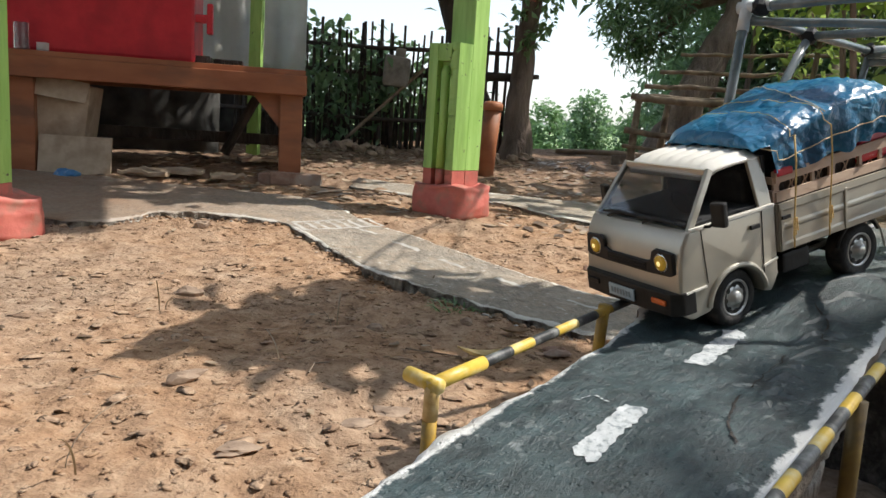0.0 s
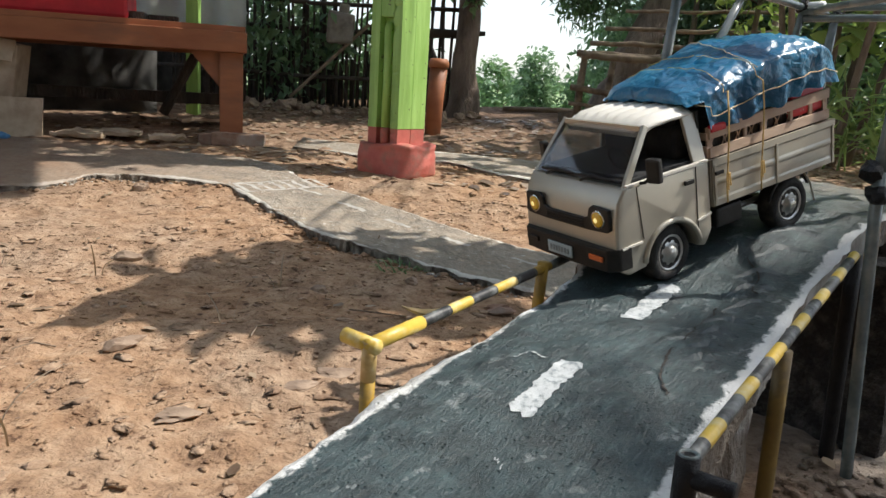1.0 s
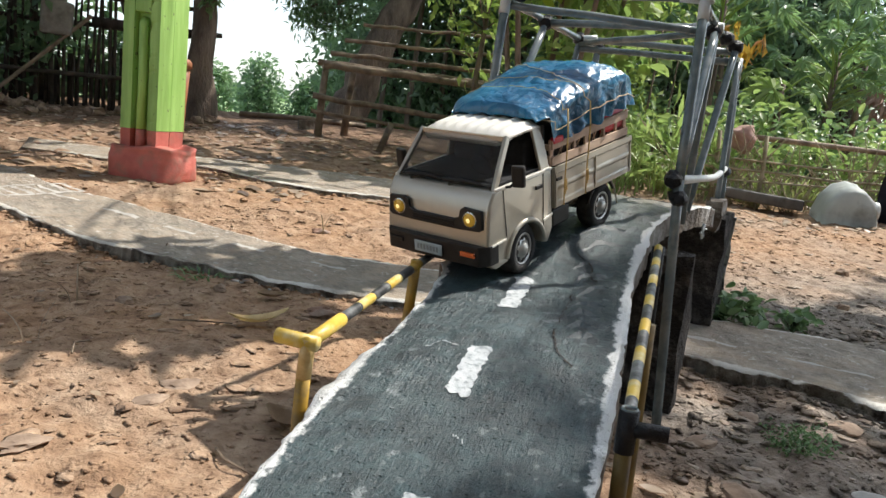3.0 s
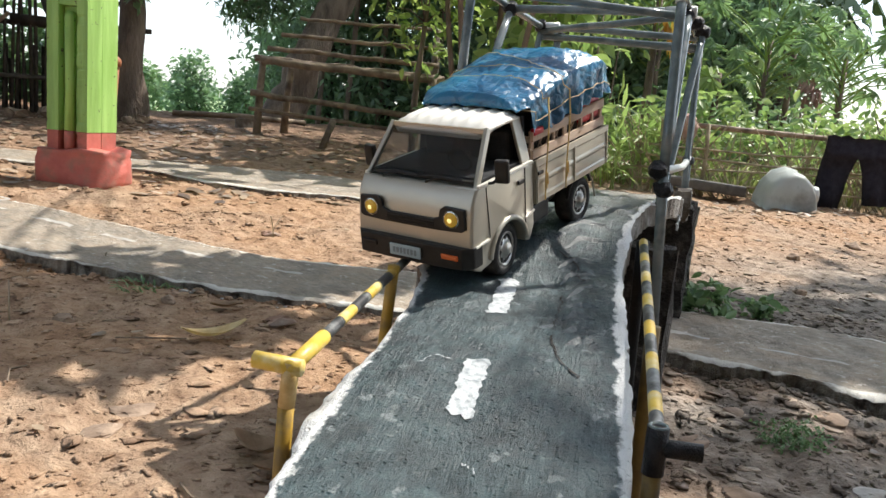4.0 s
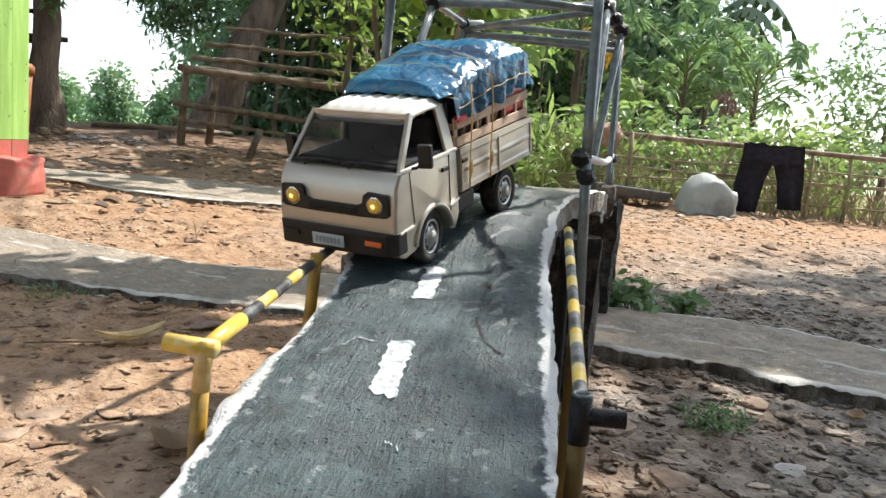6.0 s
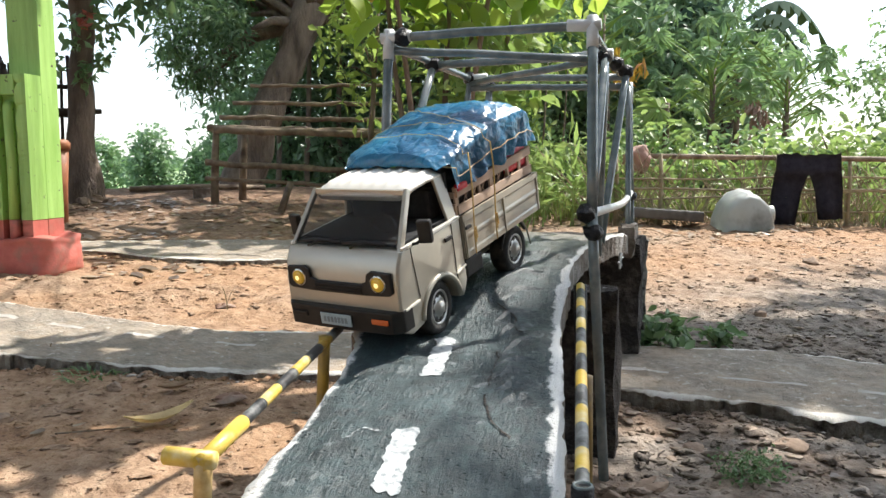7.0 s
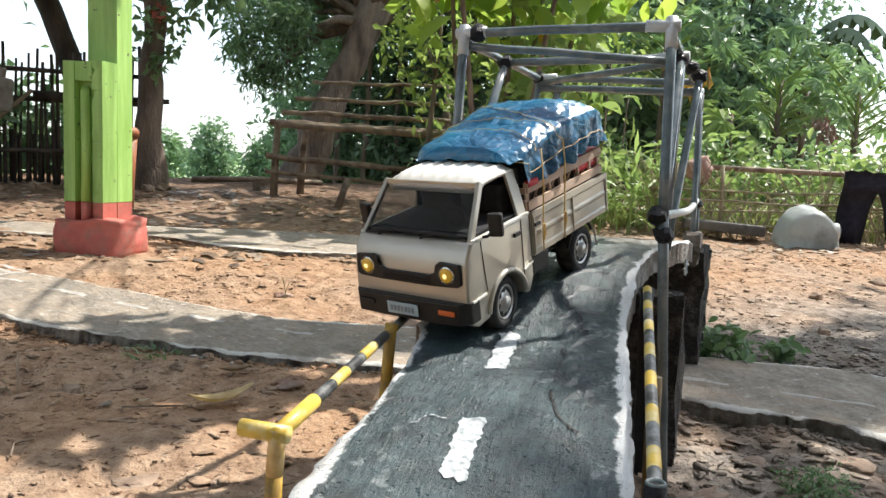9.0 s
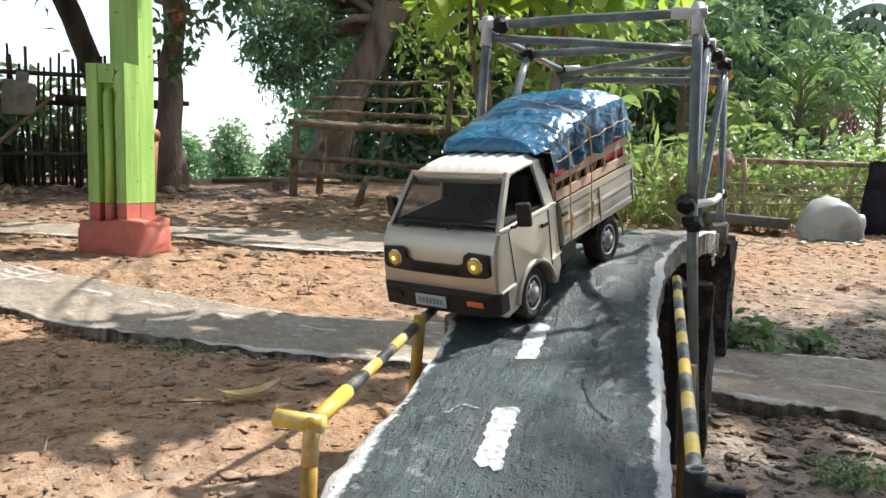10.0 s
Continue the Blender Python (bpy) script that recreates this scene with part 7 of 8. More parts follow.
for x, y, h in ((2.52, 3.62, 0.95), (2.16, 3.58, 1.05), (2.72, 3.70, 0.9), (2.30, 3.66, 1.0)):
    bm = bmesh.new()
    tube(bm, [(x, y, 0.0), (x + 0.02, y, h * 0.5), (x + 0.05, y, h)], [0.009, 0.007, 0.004], 6)
    thing("sapling_stem", "slim bare brown sapling stem behind the bridge", "stem", bm, M["bark"], "sapling stems", smooth=True)
for i, (x, y, z, rx, rz, n, mat) in enumerate(((2.45, 3.45, 0.36, 0.35, 0.20, 34, "leaf_light"), (2.95, 3.25, 0.40, 0.40, 0.22, 46, "leaf_light"), (3.45, 3.0, 0.42, 0.40, 0.22, 46, "leaf_light"), (3.95, 2.8, 0.42, 0.40, 0.24, 46, "leaf_light"),
                                              (3.2, 3.5, 0.40, 0.45, 0.22, 46, "leaf_mid"), (3.9, 3.3, 0.42, 0.50, 0.22, 46, "leaf_mid"), (4.5, 3.0, 0.40, 0.50, 0.24, 46, "leaf_light"), (2.5, 3.9, 0.42, 0.45, 0.34, 56, "leaf_mid"), (4.6, 2.4, 0.45, 0.45, 0.35, 50, "leaf_mid"), (5.2, 3.3, 0.40, 0.5, 0.30, 50, "leaf_mid"), (1.95, 3.75, 0.36, 0.35, 0.30, 44, "leaf_mid"))):
    bush("leafy green shrub growing along the wattle fence", (x, y, z - 0.03), (rx, 0.22, rz * 0.85), int(n * 0.55), 18, 0.055, M[mat], name="shrub", broad=True)
tree("airy small-leaved tree against the bright sky", (5.3, 3.05, -0.1), [(5.35, 3.1, 0.6), (5.45, 3.15, 1.2)], [0.03, 0.022, 0.012], [((5.4, 3.15, 0.95), (0.55, 0.4, 0.42), 70, 20)], 0.058, M["leaf_mid"], limbs=10, droop=0.35)

# low weeds by the bridge
bush("low leafy weeds at the foot of the bridge", (1.08, 1.315, 0.030), (0.075, 0.05, 0.035), 22, 8, 0.026, M["leaf_mid"], name="weed", broad=True)
bush("low leafy weeds beside the paved lane", (1.19, 1.27, 0.020), (0.05, 0.03, 0.022), 12, 7, 0.024, M["leaf_mid"], name="weed", broad=True)
bush("patch of tiny creeping green weeds", (0.715, 0.82, 0.006), (0.060, 0.038, 0.006), 50, 12, 0.0065, M["leaf_mid"], name="weed", stems=2)
blades("tuft of thin green grass at the lane's edge", (0.085, 1.63, 0.012), 0.05, 60, 0.020, 0.0010, M["leaf_mid"], "grass_tuft", 1.2)
for x, y, h in ((-0.17, 1.28, 0.07), (-0.45, 1.5, 0.08), (-0.12, 1.45, 0.07), (-0.62, 1.52, 0.09), (0.40, 2.0, 0.09), (-0.3, 0.9, 0.09), (0.02, 1.80, 0.06)):
    blades("few dry straw-coloured grass stalks in the soil", (x, y, gz(x, y) - 0.004), 0.012, 2, h, 0.0006, M["dead_leaf"], "dry_stalk", 0.7)

# ---- bamboo fence by the house ----
fence = thing("bamboo_fence", "dark weathered bamboo pole fence with gaps", "fence")
for i in range(54):
    x = -1.30 + i * 0.0305 + 0.014 * (RNG.rand() - 0.5)
    y = 4.70 + 0.04 * (RNG.rand() - 0.5)
    h = 0.80 + 0.14 * RNG.rand()
    r = 0.007 + 0.006 * RNG.rand()
    bm = bmesh.new()
    lean = 0.05 * (RNG.rand() - 0.5)
    tube(bm, [(x, y, 0.14), (x + lean * 0.4, y + 0.01, 0.45), (x + lean, y, h)], [r, r * 0.95, r * 0.8], 7)
    part("pole", bm, M["bamboo_dark"], fence, "", True)
# dense low poles added to stand in for the shaded clutter behind the fence
for i in range(46):
    x = -1.30 + i * 0.0345 + 0.016 * (RNG.rand() - 0.5)
    bm = bmesh.new()
    r = 0.010 + 0.007 * RNG.rand()
    tube(bm, [(x, 4.78, 0.12), (x + 0.02 * (RNG.rand() - 0.5), 4.79, 0.40 + 0.14 * RNG.rand())], [r, r * 0.85], 6)
    part("backing_pole", bm, M["bamboo_dark"], fence, "", True)
for z, y in ((0.76, 4.665), (0.62, 4.73), (0.36, 4.66)):
    bm = bmesh.new()
    tube(bm, [(-1.4, y, z + 0.02), (-0.5, y, z), (0.30, y, z + 0.012)], 0.012, 8)
    part("rail", bm, M["bamboo_dark"], fence, "", True)
bm = bmesh.new()
tube(bm, [(-0.20, 4.60, 0.66), (-0.62, 4.52, 0.24)], 0.010, 7)
part("prop", bm, M["bamboo"], fence, "slanting pale prop")
pts, _ = clumped((-0.72, 4.66, 0.52), (0.42, 0.07, 0.34), 44, 12)
climber = thing("climbing_vine", "dark-leaved vine climbing the bamboo fence", "vine")
under(climber, "leaves", leaf_mesh("leaves", pts, 0.055, 0.032, M["leaf_dark"], 0.7))
bm = bmesh.new()
tube(bm, [(-0.2, 4.72, 0.640), (0.15, 4.70, 0.640), (0.447, 4.643, 0.652)], [0.030, 0.028, 0.013], 10)
thing("fence_beam", "dark timber beam running from the fence past the tree", "beam", bm, M["bamboo_dark"], smooth=True)
bm = bmesh.new()
box(bm, (0.15, 0.10, 0.17), (0, 0, 0), None, 0.02)
box(bm, (0.06, 0.05, 0.07), (0.01, 0, 0.10), None, 0.015)
roughen(bm, 0.012, 12, 3)
thing("jerrycan", "old grey plastic jerrycan hung on the fence", "jerrycan", bm, M["jerrycan"], at=pose(-0.36, 4.60, 0.63, 0, 4, 6))


def stone(bm, at, size, seed, flat=0.6):
    made = bmesh.ops.create_icosphere(bm, subdivisions=2, radius=0.5)["verts"]
    for v in made:
        v.co = Vector((v.co.x * size, v.co.y * size * 0.8, v.co.z * size * flat))
        v.co += noise.noise_vector(v.co * (3.2 / size) + Vector((seed, 0, seed))) * size * 0.30
        v.co = Matrix.Rotation(seed * 2.1, 3, "Z") @ v.co + Vector(at)


for i in range(26):
    x, y = -1.05 + 1.5 * RNG.rand(), 4.25 + 0.35 * RNG.rand()
    s = 0.05 + 0.06 * RNG.rand()
    bm = bmesh.new()
    stone(bm, (0, 0, 0), s, i * 1.3)
    thing("rubble_stone", "dark rough stone heaped at the fence foot", "stone", bm, M["pebble"], "rubble along the fence", at=pose(x, y, gz(x, y) + s * 0.2))

# ---- bamboo bench ----
bench = thing("bamboo_bench", "weathered bamboo bench with tiered rails under the trees", "bench")
for z, dy, r, n, start, dip in ((0.552, 0.0, 0.022, "seat_pole", 0.05, 0.018), (0.566, 0.05, 0.019, "seat_pole", 0.03, 0.016), (0.558, 0.10, 0.019, "seat_pole", 0.06, 0.02), (0.385, -0.02, 0.018, "rail", 0.0, 0.060), (0.303, 0.0, 0.012, "rail", 0.0, 0.060),
                                (0.622, 0.10, 0.015, "rail", 0.10, 0.004), (0.700, 0.16, 0.013, "rail", 0.18, -0.010), (0.800, 0.24, 0.011, "rail", 0.29, -0.022)):
    bm = bmesh.new()
    pts = []
    for k in range(17):
        t = k / 16
        a = Vector((0.885 + start, 4.30 + dy - 0.35 * start, z))
        b = Vector((1.84 + 0.1 * dy, 3.98 + dy, z - dip))
        pts.append(a + (b - a) * t + Vector((0, 0, 0.010 * noise.noise(Vector((k * 0.6, z * 9, dy * 20))))))
    tube(bm, pts, [r * 0.86 * (1 + 0.12 * (k % 4 == 0)) for k in range(17)], 10)
    part(n, bm, M["bamboo"], bench, "", True)
for x, y, top, lean in ((0.93, 4.30, 0.55, 0.02), (1.79, 3.99, 0.54, 0), (1.10, 4.40, 0.57, 0.03), (1.83, 4.14, 0.66, 0.04), (1.87, 4.22, 0.84, 0.03)):
    bm = bmesh.new()
    tube(bm, [(x, y, 0.10), (x + lean * 0.5, y, 0.4), (x + lean, y, top)], [0.022, 0.020, 0.017], 9)
    part("post", bm, M["bamboo"], bench, "", True)
bm = bmesh.new()
tube(bm, [(1.125, 3.82, 0.14), (1.185, 3.84, 0.285)], 0.017, 8)
thing("leaning_stick", "short pale stick leaning on the bench rail", "stick", bm, M["bamboo"], smooth=True)
bm = bmesh.new()
tube(bm, [(0.62, 5.05, 0.235), (1.0, 5.0, 0.245), (1.4, 4.95, 0.235)], [0.016, 0.018, 0.016], 8)
thing("fallen_pole", "pale pole lying along the yard's edge", "pole", bm, M["bamboo"], smooth=True)
bm = bmesh.new()
box(bm, (0.14, 0.05, 0.07), (0, 0, 0.02), None, 0.01)
roughen(bm, 0.012, 15)
thing("cement_lump", "grey lump of cement by the yard's edge", "rubble", bm, M["wall"], at=pose(0.98, 4.72, gz(0.98, 4.72)))

# ---- wattle fence with washing ----
FA, FB = Vector((2.35, 3.02, 0)), Vector((4.35, 2.16, 0))
wattle = thing("wattle_fence", "low woven fence of thin crooked sticks", "fence")
for i in range(180):
    t = RNG.rand()
    p = FA + (FB - FA) * t
    g = gz(p.x, p.y)
    lean = (RNG.rand() - 0.5) * 0.6
    h = 0.20 + 0.18 * RNG.rand()
    bm = bmesh.new()
    q = p + Vector((lean, -0.42 * lean, 0)) + Vector((0, 0.02 * RNG.rand(), 0))
    tube(bm, [(p.x, p.y, g - 0.02), ((p.x + q.x) / 2 + 0.01 * RNG.rand(), (p.y + q.y) / 2, g + h * 0.5), (q.x, q.y, g + h)], [0.0032, 0.003, 0.002], 5)
    part("stick", bm, M["wattle"], wattle)
for t in (0.06, 0.16, 0.43, 0.60, 0.70, 0.86):
    p = FA + (FB - FA) * t
    g = gz(p.x, p.y)
    bm = bmesh.new()
    tube(bm, [(p.x, p.y, g - 0.03), (p.x + 0.01, p.y, g + 0.2), (p.x, p.y, g + 0.34)], [0.011, 0.010, 0.009], 7)
    part("stake", bm, M["wattle"], wattle, "", True)
for z0, z1, r in ((0.26, 0.24, 0.006), (0.20, 0.26, 0.005), (0.31, 0.30, 0.005), (0.15, 0.13, 0.005)):
    bm = bmesh.new()
    tube(bm, [(*(FA + (FB - FA) * (k / 10)).to_2d(), z0 + (z1 - z0) * k / 10 + 0.012 * noise.noise(Vector((k, z0 * 40, 0)))) for k in range(11)], r, 6)
    part("lath", bm, M["wattle"], wattle, "", True)
RA, RB = Vector((2.62, 2.985, 0.412)), Vector((4.25, 2.12, 0.385))
bm = bmesh.new()
tube(bm, [RA + (RB - RA) * (k / 8) + Vector((0, 0, 0.006 * noise.noise(Vector((k, 2, 0))))) for k in range(9)], 0.013, 9)
thing("clothes_pole", "weathered bamboo clothes pole along the fence", "pole", bm, M["bamboo"], smooth=True)
bm = bmesh.new()
bmesh.ops.create_icosphere(bm, subdivisions=3, radius=0.058)
for v in bm.verts:
    v.co.z *= 1.15
roughen(bm, 0.030, 16, 5)
roughen(bm, 0.012, 50, 2)
thing("knotted_rag", "dusty pink rag knotted round the pole's end", "rag", bm, M["rag"], at=pose(2.62, 2.98, 0.395), smooth=True)

# dark shorts hung over the pole
shorts = thing("shorts", "dark navy shorts hung over the clothes pole", "shorts")
U = (RB - RA).normalized()
SC = RA + (RB - RA) * 0.44 + Vector((0.0, 0.0, 0.0))
N2 = Vector((-U.y, U.x, 0)) * -1


def cloth(bm, outline, push):
    """outline rows of (u0, u1, z) hung on the pole's plane."""
    rows = []
    for u0, u1, z in outline:
        row = []
        for k in range(11):
            u = u0 + (u1 - u0) * k / 10
            bulge = push + 0.016 * math.sin(u * 60 + z * 9) * (0.41 - z) / 0.3 + 0.010 * noise.noise(Vector((u * 14, z * 9, push * 50)))
            p = SC + U * u + N2 * bulge
            row.append((p.x, p.y, z + 0.012 * noise.noise(Vector((u * 22, z * 3, 7))) + (0.006 * math.sin(u * 90) if z > 0.4 else 0)))
        rows.append(row)
    vs = [[bm.verts.new(p) for p in r] for r in rows]
    for a, b in zip(vs, vs[1:]):
        for k in range(10):
            bm.faces.new((a[k], a[k + 1], b[k + 1], b[k]))
    bmesh.ops.solidify(bm, geom=bm.faces[:], thickness=0.006)
    return bm


for rows, nm in (([(-0.15, 0.16, 0.420), (-0.152, 0.162, 0.39), (-0.155, 0.165, 0.35), (-0.16, 0.168, 0.318)], "waist"),
                 ([(-0.160, 0.004, 0.325), (-0.168, -0.024, 0.24), (-0.172, -0.034, 0.16), (-0.178, -0.042, 0.075)], "leg_part"),
                 ([(0.010, 0.170, 0.325), (0.044, 0.176, 0.24), (0.060, 0.180, 0.17), (0.070, 0.186, 0.105)], "leg_part")):
    bm = bmesh.new()
    cloth(bm, rows, 0.045)
    part(nm, bm, M["navy"], shorts, "", True)

# plastic tub lying on its side
tub = thing("plastic_tub", "pale grey oval plastic tub tipped on its side by the fence", "tub", at=pose(2.93, 2.60, gz(2.93, 2.60) - 0.010, 0, 0, -32) @ Matrix.Diagonal((0.80, 0.75, 0.92, 1)))
bm = bmesh.new()
prof = [(-0.155, 0.0), (-0.150, 0.055), (-0.125, 0.120), (-0.075, 0.172), (-0.01, 0.192), (0.05, 0.182), (0.100, 0.142), (0.130, 0.090), (0.142, 0.03), (0.140, 0.0)]
rows = []
for y, k in ((-0.10, 0.84), (-0.085, 0.95), (-0.02, 1.0), (0.05, 1.03), (0.10, 1.07), (0.11, 1.10), (0.115, 1.08)):
    rows.append([(x * k, y, z * k) for x, z in prof])
lofted(bm, rows, False)
vs = [v for v in bm.verts if abs(v.co.y + 0.10) < 1e-6]
bm.faces.new(vs)
bmesh.ops.solidify(bm, geom=bm.faces[:], thickness=0.006)
part("shell", bm, M["tub"], tub, "", True)
bm = bmesh.new()
lofted(bm, [[(0.108 + dx, -0.04 + 0.050 * math.cos(a), 0.085 + 0.045 * math.sin(a)) for a in (2 * math.pi * i / 16 for i in range(16))] for dx in (0.0, 0.030)])
ear = part("handle", soft_edges(bm, 0.006, 40), M["tub"], tub, "rounded handle lug", True)
bm = bmesh.new()
tube(bm, [(0.120, -0.05, 0.086), (0.1400, -0.05, 0.086)], 0.017, 12)
part("slot", bm, M["plastic"], ear, "dark hand hole")
bm = bmesh.new()
box(bm, (0.36, 0.14, 0.05), (0, 0, 0.06), None, 0.01)
roughen(bm, 0.008, 12)
thing("grey_basin", "grey flat basin half hidden behind the tub", "basin", bm, M["sheet_dark"], at=pose(2.66, 2.86, gz(2.66, 2.86), 0, 4, -30))

# ---- litter on the ground ----
def scatter(name, label, count, region, sizes, mat, flat, seed, sub=1):
    """Loose clods and stones too many to count, in one mesh."""
    rng = np.random.RandomState(seed)
    shapes = []
    for k in range(6):
        b = bmesh.new()
        bmesh.ops.create_icosphere(b, subdivisions=sub, radius=0.5)
        for v in b.verts:
            v.co += noise.noise_vector(v.co * 2.6 + Vector((k * 5, seed, 0))) * 0.42 + noise.noise_vector(v.co * 6 + Vector((k * 3, 0, seed))) * 0.16
            v.co.z *= flat
        b.verts.index_update()
        shapes.append((np.array([tuple(v.co) for v in b.verts]), np.array([[v.index for v in f.verts] for f in b.faces])))
        b.free()
    verts, faces, at = [], [], 0
    xs, ys = region(rng, count)
    zs = ground_height(xs, ys)
    ss = sizes[0] + (sizes[1] - sizes[0]) * rng.rand(count) ** 4
    for i in range(count):
        p, f = shapes[rng.randint(6)]
        a = rng.rand() * 6.28
        c, s = math.cos(a), math.sin(a)
        q = p * ss[i] * np.array((1.3, 0.8, 1.0))
        q = np.stack([q[:, 0] * c - q[:, 1] * s + xs[i], q[:, 0] * s + q[:, 1] * c + ys[i], q[:, 2] + zs[i] + ss[i] * flat * 0.22], -1)
        verts.append(q)
        faces.append(f + at)
        at += len(p)
    me = bpy.data.meshes.new(name)
    V, F = np.concatenate(verts), np.concatenate(faces)
    me.vertices.add(len(V))
    me.vertices.foreach_set("co", V.ravel())
    me.loops.add(F.size)
    me.loops.foreach_set("vertex_index", F.ravel())
    me.polygons.add(len(F))
    me.polygons.foreach_set("loop_start", np.arange(len(F)) * 3)
    me.update(calc_edges=True)
    me.materials.append(mat)
    return tagged(new(name, me), label, "soil", kind="stuff")


def off_roads(x, y):
    """True where bare earth lies open, away from the lanes and the bridge."""
    def inside(a, b):
        ax, ay = a[:, 0], a[:, 1]
        best = np.zeros(len(x), bool)
        for i in range(len(a) - 1):
            quad = np.array([a[i, :2], a[i + 1, :2], b[i + 1, :2], b[i, :2]])
            ok = np.ones(len(x), bool)
            s = None
            for k in range(4):
                p, q = quad[k], quad[(k + 1) % 4]
                cr = (q[0] - p[0]) * (y - p[1]) - (q[1] - p[1]) * (x - p[0])
                ok &= cr >= 0
            ok2 = np.ones(len(x), bool)
            for k in range(4):
                p, q = quad[k], quad[(k + 1) % 4]
                cr = (q[0] - p[0]) * (y - p[1]) - (q[1] - p[1]) * (x - p[0])
                ok2 &= cr <= 0
            best |= ok | ok2
        return best
    return ~(inside(LANE_NEAR, LANE_FAR) | inside(PATH_NEAR, PATH_FAR) | inside(DECK_L, DECK_R))


def yard(x0, x1, y0, y1):
    def pick(rng, n):
        xs, ys = np.zeros(0), np.zeros(0)
        while len(xs) < n:
            x, y = x0 + (x1 - x0) * rng.rand(n * 2), y0 + (y1 - y0) * rng.rand(n * 2)
            k = off_roads(x, y) & (vnoise(x * 3.1, y * 3.1) + 0.35 * rng.rand(len(x)) > -0.12)
            xs, ys = np.concatenate([xs, x[k]]), np.concatenate([ys, y[k]])
        return xs[:n], ys[:n]
    return pick


scatter("soil_crumbs", "fine reddish crumbs of dry earth", 14000, yard(-1.2, 1.7, 0.55, 2.3), (0.002, 0.011), M["soil"], 0.34, 1)
scatter("soil_clods", "loose clods of dry reddish earth", 1100, yard(-1.3, 2.2, 0.55, 2.7), (0.003, 0.015), M["soil"], 0.36, 2, 2)
scatter("far_clods", "loose clods and leaf litter on the yard", 5200, yard(-1.6, 4.2, 2.2, 4.6), (0.004, 0.024), M["soil"], 0.32, 3, 2)
scatter("far_clods", "loose dark clods beside the bridge", 1500, yard(0.45, 1.6, 0.55, 1.25), (0.003, 0.022), M["soil"], 0.42, 4, 2)


def along_edges(lines, reach):
    """Spots strewn along the broken edges of the lanes, just outside them."""
    def pick(rng, n):
        xs, ys = [], []
        while len(xs) < n:
            line, out = lines[rng.randint(len(lines))]
            i = rng.randint(len(line) - 1)
            p, q = line[i], line[i + 1]
            d = (q - p) / (np.linalg.norm(q - p) + 1e-9)
            t, r = rng.rand(), reach * rng.rand() ** 1.6 - 0.003
            c = p + (q - p) * t + np.array((-d[1], d[0])) * out * r
            if -1.4 < c[0] < 1.7 and c[1] > 0.6:
                xs.append(c[0])
                ys.append(c[1])
        return np.array(xs), np.array(ys)
    return pick


EDGES = ((LANE_NEAR, -1), (LANE_NEAR, -1), (LANE_FAR, 1), (PATH_NEAR, -1))
scatter("edge_crumbs", "crumbled earth banked along the lane's broken edge", 2600, along_edges(EDGES, 0.026), (0.003, 0.018), M["soil"], 0.55, 21)
scatter("edge_chips", "white cement chips along the lane's broken edge", 160, along_edges(EDGES[:1], 0.030), (0.004, 0.018), M["mark_pale"], 0.35, 22)


def litter(name, label, count, region, length, mat, seed):
    rng = np.random.RandomState(seed)
    xs, ys = region(rng, count)
    c = np.stack([xs, ys, ground_height(xs, ys) + 0.006], -1)
    me = leaf_mesh(name, c, length, length * 0.45, mat, 0.0, 0.94, True, 0.5)
    z0 = np.zeros(len(me.vertices) * 3)
    me.vertices.foreach_get("co", z0)
    v = z0.reshape(-1, 3)
    floor = ground_height(v[:, 0], v[:, 1])
    v[:, 2] = floor + 0.003 + np.clip((v[:, 2] - floor) * 0.22, 0, 0.02)
    me.vertices.foreach_set("co", v.ravel())
    me.update()
    return tagged(new(name, me), label, "leaves", kind="stuff")


litter("leaf_litter", "dry brown leaves scattered over the yard", 2600, yard(-1.3, 4.3, 2.4, 4.6), 0.046, M["dead_leaf"], 5)
scatter("yard_clods", "crumbly clods on the open yard", 2600, yard(1.1, 3.4, 1.2, 2.7), (0.003, 0.018), M["soil"], 0.34, 8, 2)
scatter("soil_flakes", "flat crusted flakes of dry earth", 1500, yard(-1.2, 0.5, 0.6, 2.2), (0.005, 0.026), M["clod"], 0.13, 12, 2)
scatter("leaf_bits", "crumbled dry leaf bits strewn beyond the bridge", 900, yard(1.1, 3.4, 1.3, 2.7), (0.004, 0.030), M["dead_leaf"], 0.10, 9, 2)
litter("leaf_litter", "dry brown leaves scattered on the bare soil", 80, yard(-1.1, 1.2, 0.6, 2.2), 0.022, M["dead_leaf"], 6)
scatter("leaf_bits", "crumbled dry leaf bits on the shaded soil by the bridge", 700, yard(0.45, 1.6, 0.55, 1.3), (0.003, 0.026), M["dead_leaf"], 0.12, 7, 2)

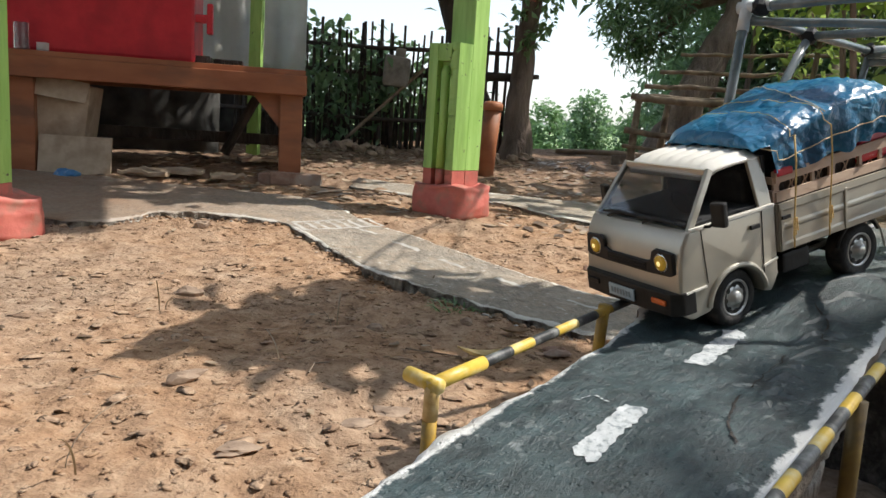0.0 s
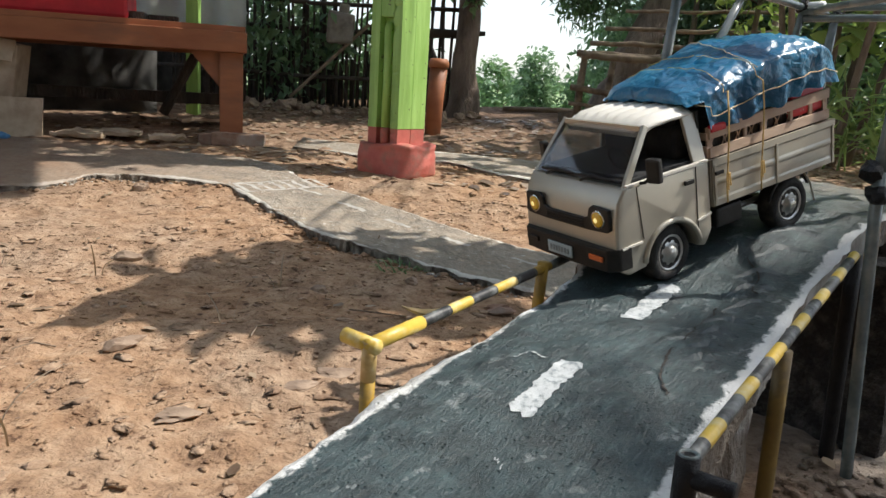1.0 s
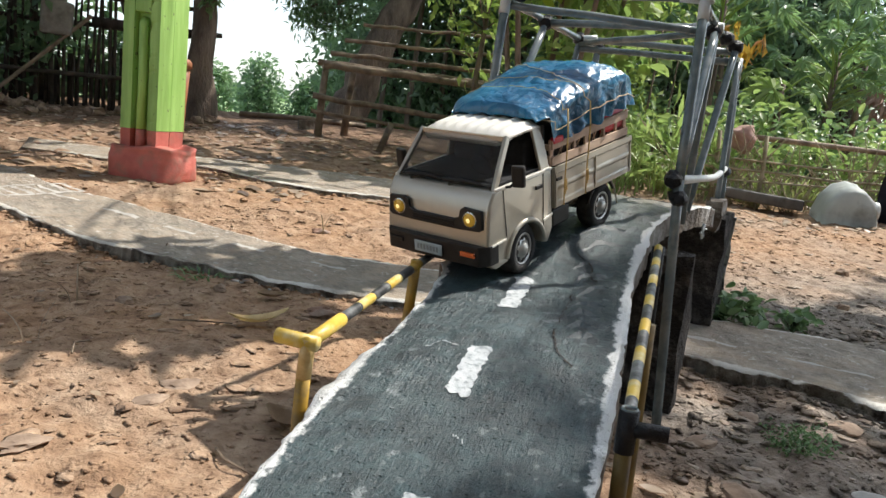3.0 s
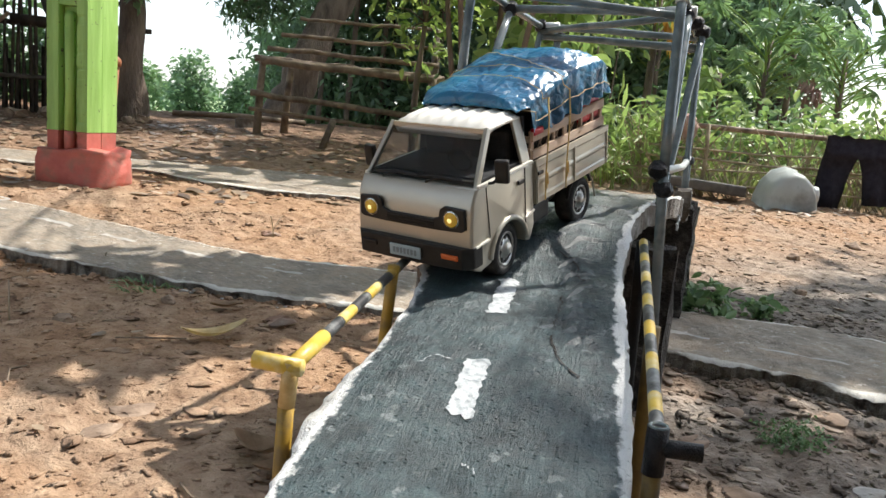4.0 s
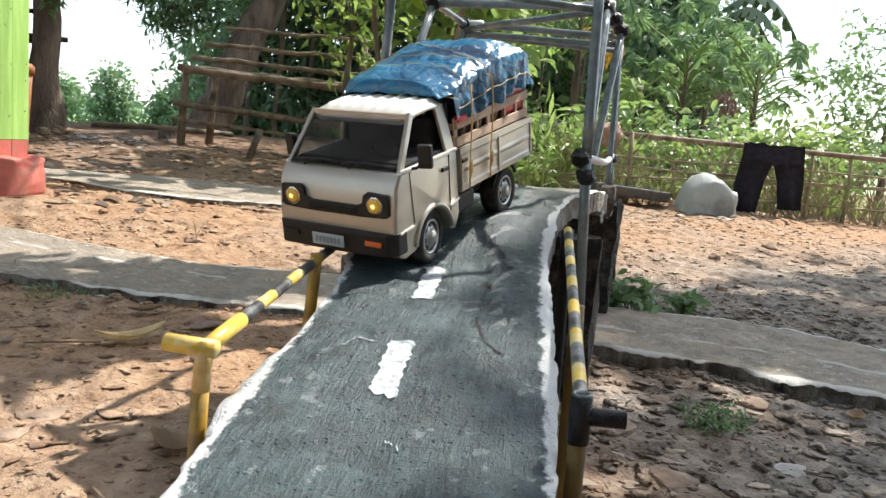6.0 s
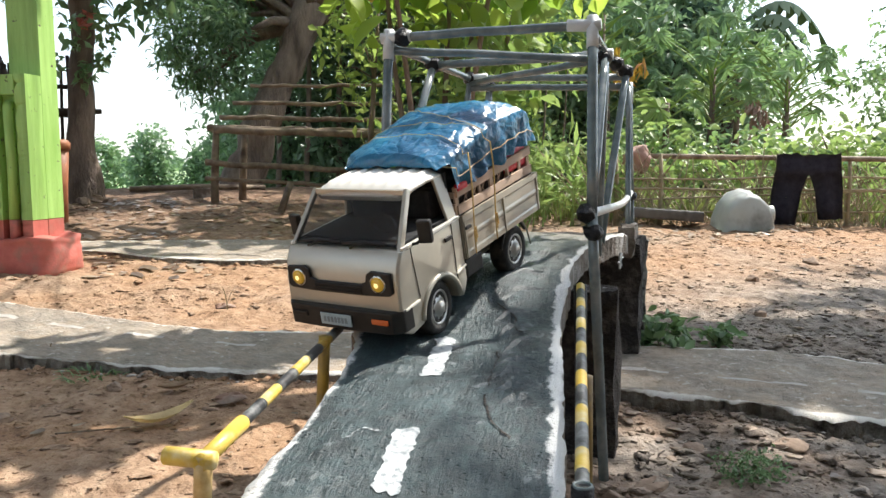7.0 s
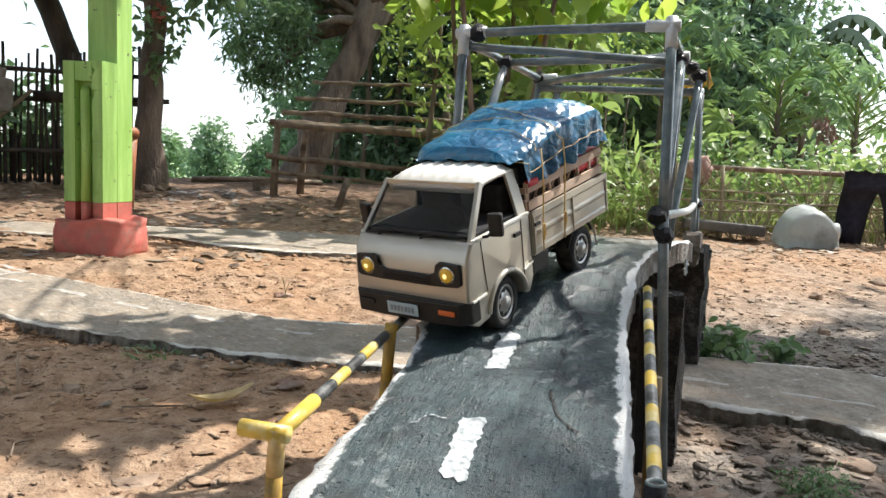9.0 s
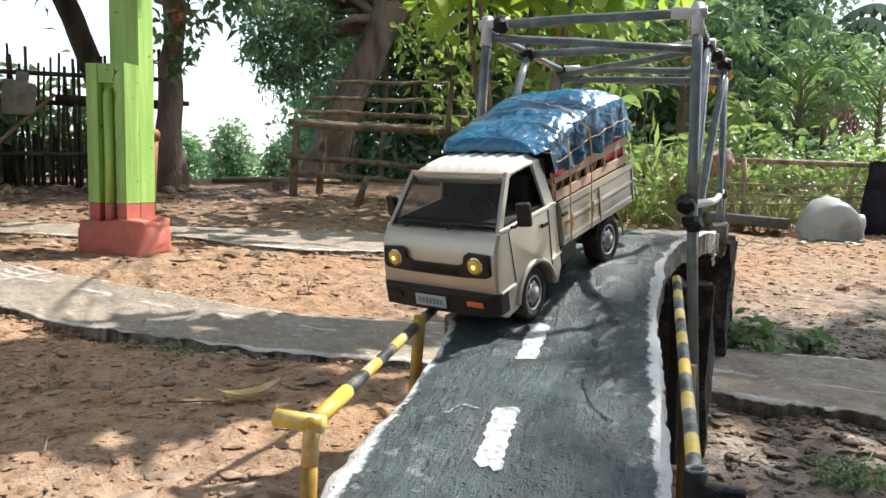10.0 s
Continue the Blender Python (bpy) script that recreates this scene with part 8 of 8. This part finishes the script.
# single stones and scraps that stand out
def flat_stone(name, label, x, y, w, d, h, rz, mat, seed, cat="stone"):
    bm = bmesh.new()
    bmesh.ops.create_icosphere(bm, subdivisions=3, radius=0.5)
    for v in bm.verts:
        u = v.co.normalized()
        k = 1 + 0.55 * noise.noise(u * 1.3 + Vector((seed, 0, 0))) + 0.25 * noise.noise(u * 3.1 + Vector((0, seed, 0))) + 0.10 * noise.noise(u * 8 + Vector((0, 0, seed)))
        # broken faces: cut off by a few planes
        for j in range(11):
            n = noise.noise_vector(Vector((seed * 3.7, j * 2.3, 1.1))).normalized()
            k = min(k, 0.72 / max(u.dot(n), 0.01))
        v.co = Vector((u.x * k * w * 0.55, u.y * k * d * 0.55, u.z * k * h * 0.62))
    return thing(name, label, cat, bm, mat, "stones on the soil", at=pose(x, y, gz(x, y) + h * 0.12, 4 * math.sin(seed), 4 * math.cos(seed), rz))


for i, (x, y, w, d, h, rz, lab) in enumerate(((0.012, 1.125, 0.062, 0.036, 0.010, 8, "flat pale stone lying on the soil"), (0.245, 1.384, 0.045, 0.030, 0.018, -10, "flat reddish brick fragment on the soil"),
        (-0.03, 1.07, 0.05, 0.04, 0.010, 40, "round pale clod half sunk in the soil"), (-0.055, 1.44, 0.034, 0.026, 0.020, 15, "small dark stone on the soil"), (-0.43, 1.60, 0.06, 0.03, 0.02, 0, "dark clod on the sunlit soil"),
        (-0.28, 1.16, 0.05, 0.03, 0.018, 30, "dark clod on the sunlit soil"), (0.10, 1.52, 0.030, 0.024, 0.018, 60, "small dark stone on the soil"), (-0.15, 0.98, 0.05, 0.032, 0.010, 25, "flat pale clod on the soil"),
        (0.40, 2.02, 0.05, 0.03, 0.02, 0, "dark brick fragment on the soil"), (0.58, 0.62, 0.060, 0.035, 0.016, -8, "flat pale stone on the shaded soil"), (0.69, 0.70, 0.045, 0.032, 0.009, -15, "angular white stone on the shaded soil"),
        (0.80, 0.80, 0.030, 0.026, 0.008, 20, "angular pale stone on the shaded soil"), (0.60, 0.86, 0.060, 0.030, 0.012, 12, "flat brown bark piece on the soil"), (0.74, 0.93, 0.05, 0.03, 0.013, 50, "dark stone on the shaded soil"),
        (0.85, 0.86, 0.05, 0.04, 0.012, 80, "dark stone on the shaded soil"), (1.55, 1.45, 0.05, 0.03, 0.025, 10, "dark stone beyond the paved lane"), (1.9, 1.75, 0.06, 0.04, 0.03, 30, "dark stone on the sunlit soil"), (2.4, 1.9, 0.07, 0.05, 0.03, 5, "dark clod on the sunlit soil"),
        (-0.62, 2.20, 0.045, 0.035, 0.03, 5, "dark stone at the lane's edge"), (0.55, 0.74, 0.07, 0.045, 0.012, 70, "flat brown stone on the shaded soil"))):
    flat_stone("stone", lab, x, y, w, d, h, rz, M["brick"] if "brick" in lab else (M["mark_pale"] if "white" in lab else M["pebble"]), i * 1.9 + 1)


def curled_leaf(label, x, y, L, w, rz, curl, mat, z=0.006):
    bm = bmesh.new()
    rows = []
    for i in range(9):
        t = i / 8
        k = w * math.sin(math.pi * (0.04 + 0.92 * t)) ** 0.8
        zc = curl * (2 * t - 1) ** 2
        rows.append([bm.verts.new((L * (t - 0.5), s * k, zc + abs(s) * k * 0.6)) for s in (-1, -0.5, 0, 0.5, 1)])
    for a, b in zip(rows, rows[1:]):
        for k in range(4):
            bm.faces.new((a[k], a[k + 1], b[k + 1], b[k]))
    bmesh.ops.solidify(bm, geom=bm.faces[:], thickness=0.0008)
    return thing("fallen_leaf", label, "leaf", bm, mat, "fallen leaves", at=pose(x, y, gz(x, y) + z, 0, 0, rz), smooth=True)


straw = surface("pale_yellow_dry_leaf", (0.74, 0.58, 0.28), (0.86, 0.72, 0.42), 60, 0.7, bump=0.3)
tan = surface("tan_dry_leaf", (0.32, 0.22, 0.13), (0.46, 0.33, 0.21), 60, 0.75, bump=0.4)
curled_leaf("pale yellow curled dry leaf on the soil", 0.135, 1.325, 0.100, 0.014, 16, 0.018, straw)
curled_leaf("tan curled dry leaf on the soil", 0.185, 1.48, 0.055, 0.012, 5, 0.008, tan)
curled_leaf("large brown curled dry leaf on the soil", 0.110, 0.965, 0.060, 0.018, -40, 0.020, tan)
curled_leaf("brown curled dry leaf on the soil", 0.120, 0.930, 0.060, 0.012, 10, 0.012, tan)
for i in range(4):
    x, y = 0.5 + 0.6 * RNG.rand(), 0.62 + 0.4 * RNG.rand()
    curled_leaf("tan curled dry leaf on the shaded soil", x, y, 0.04 + 0.03 * RNG.rand(), 0.012, 360 * RNG.rand(), 0.008, tan)
for i in range(14):
    x, y = -0.5 + 1.5 * RNG.rand(), 0.8 + 1.0 * RNG.rand()
    if not off_roads(np.array([x]), np.array([y]))[0]:
        continue
    bm = bmesh.new()
    L, a = 0.04 + 0.07 * RNG.rand(), 6.28 * RNG.rand()
    tube(bm, [(x, y, gz(x, y) + 0.004), (x + L * 0.5 * math.cos(a), y + L * 0.5 * math.sin(a), gz(x, y) + 0.009), (x + L * math.cos(a + 0.3), y + L * math.sin(a + 0.3), gz(x, y) + 0.005)], 0.0013, 5)
    thing("twig", "thin dry twig lying on the soil", "twig", bm, M["bamboo"], "twigs on the soil")
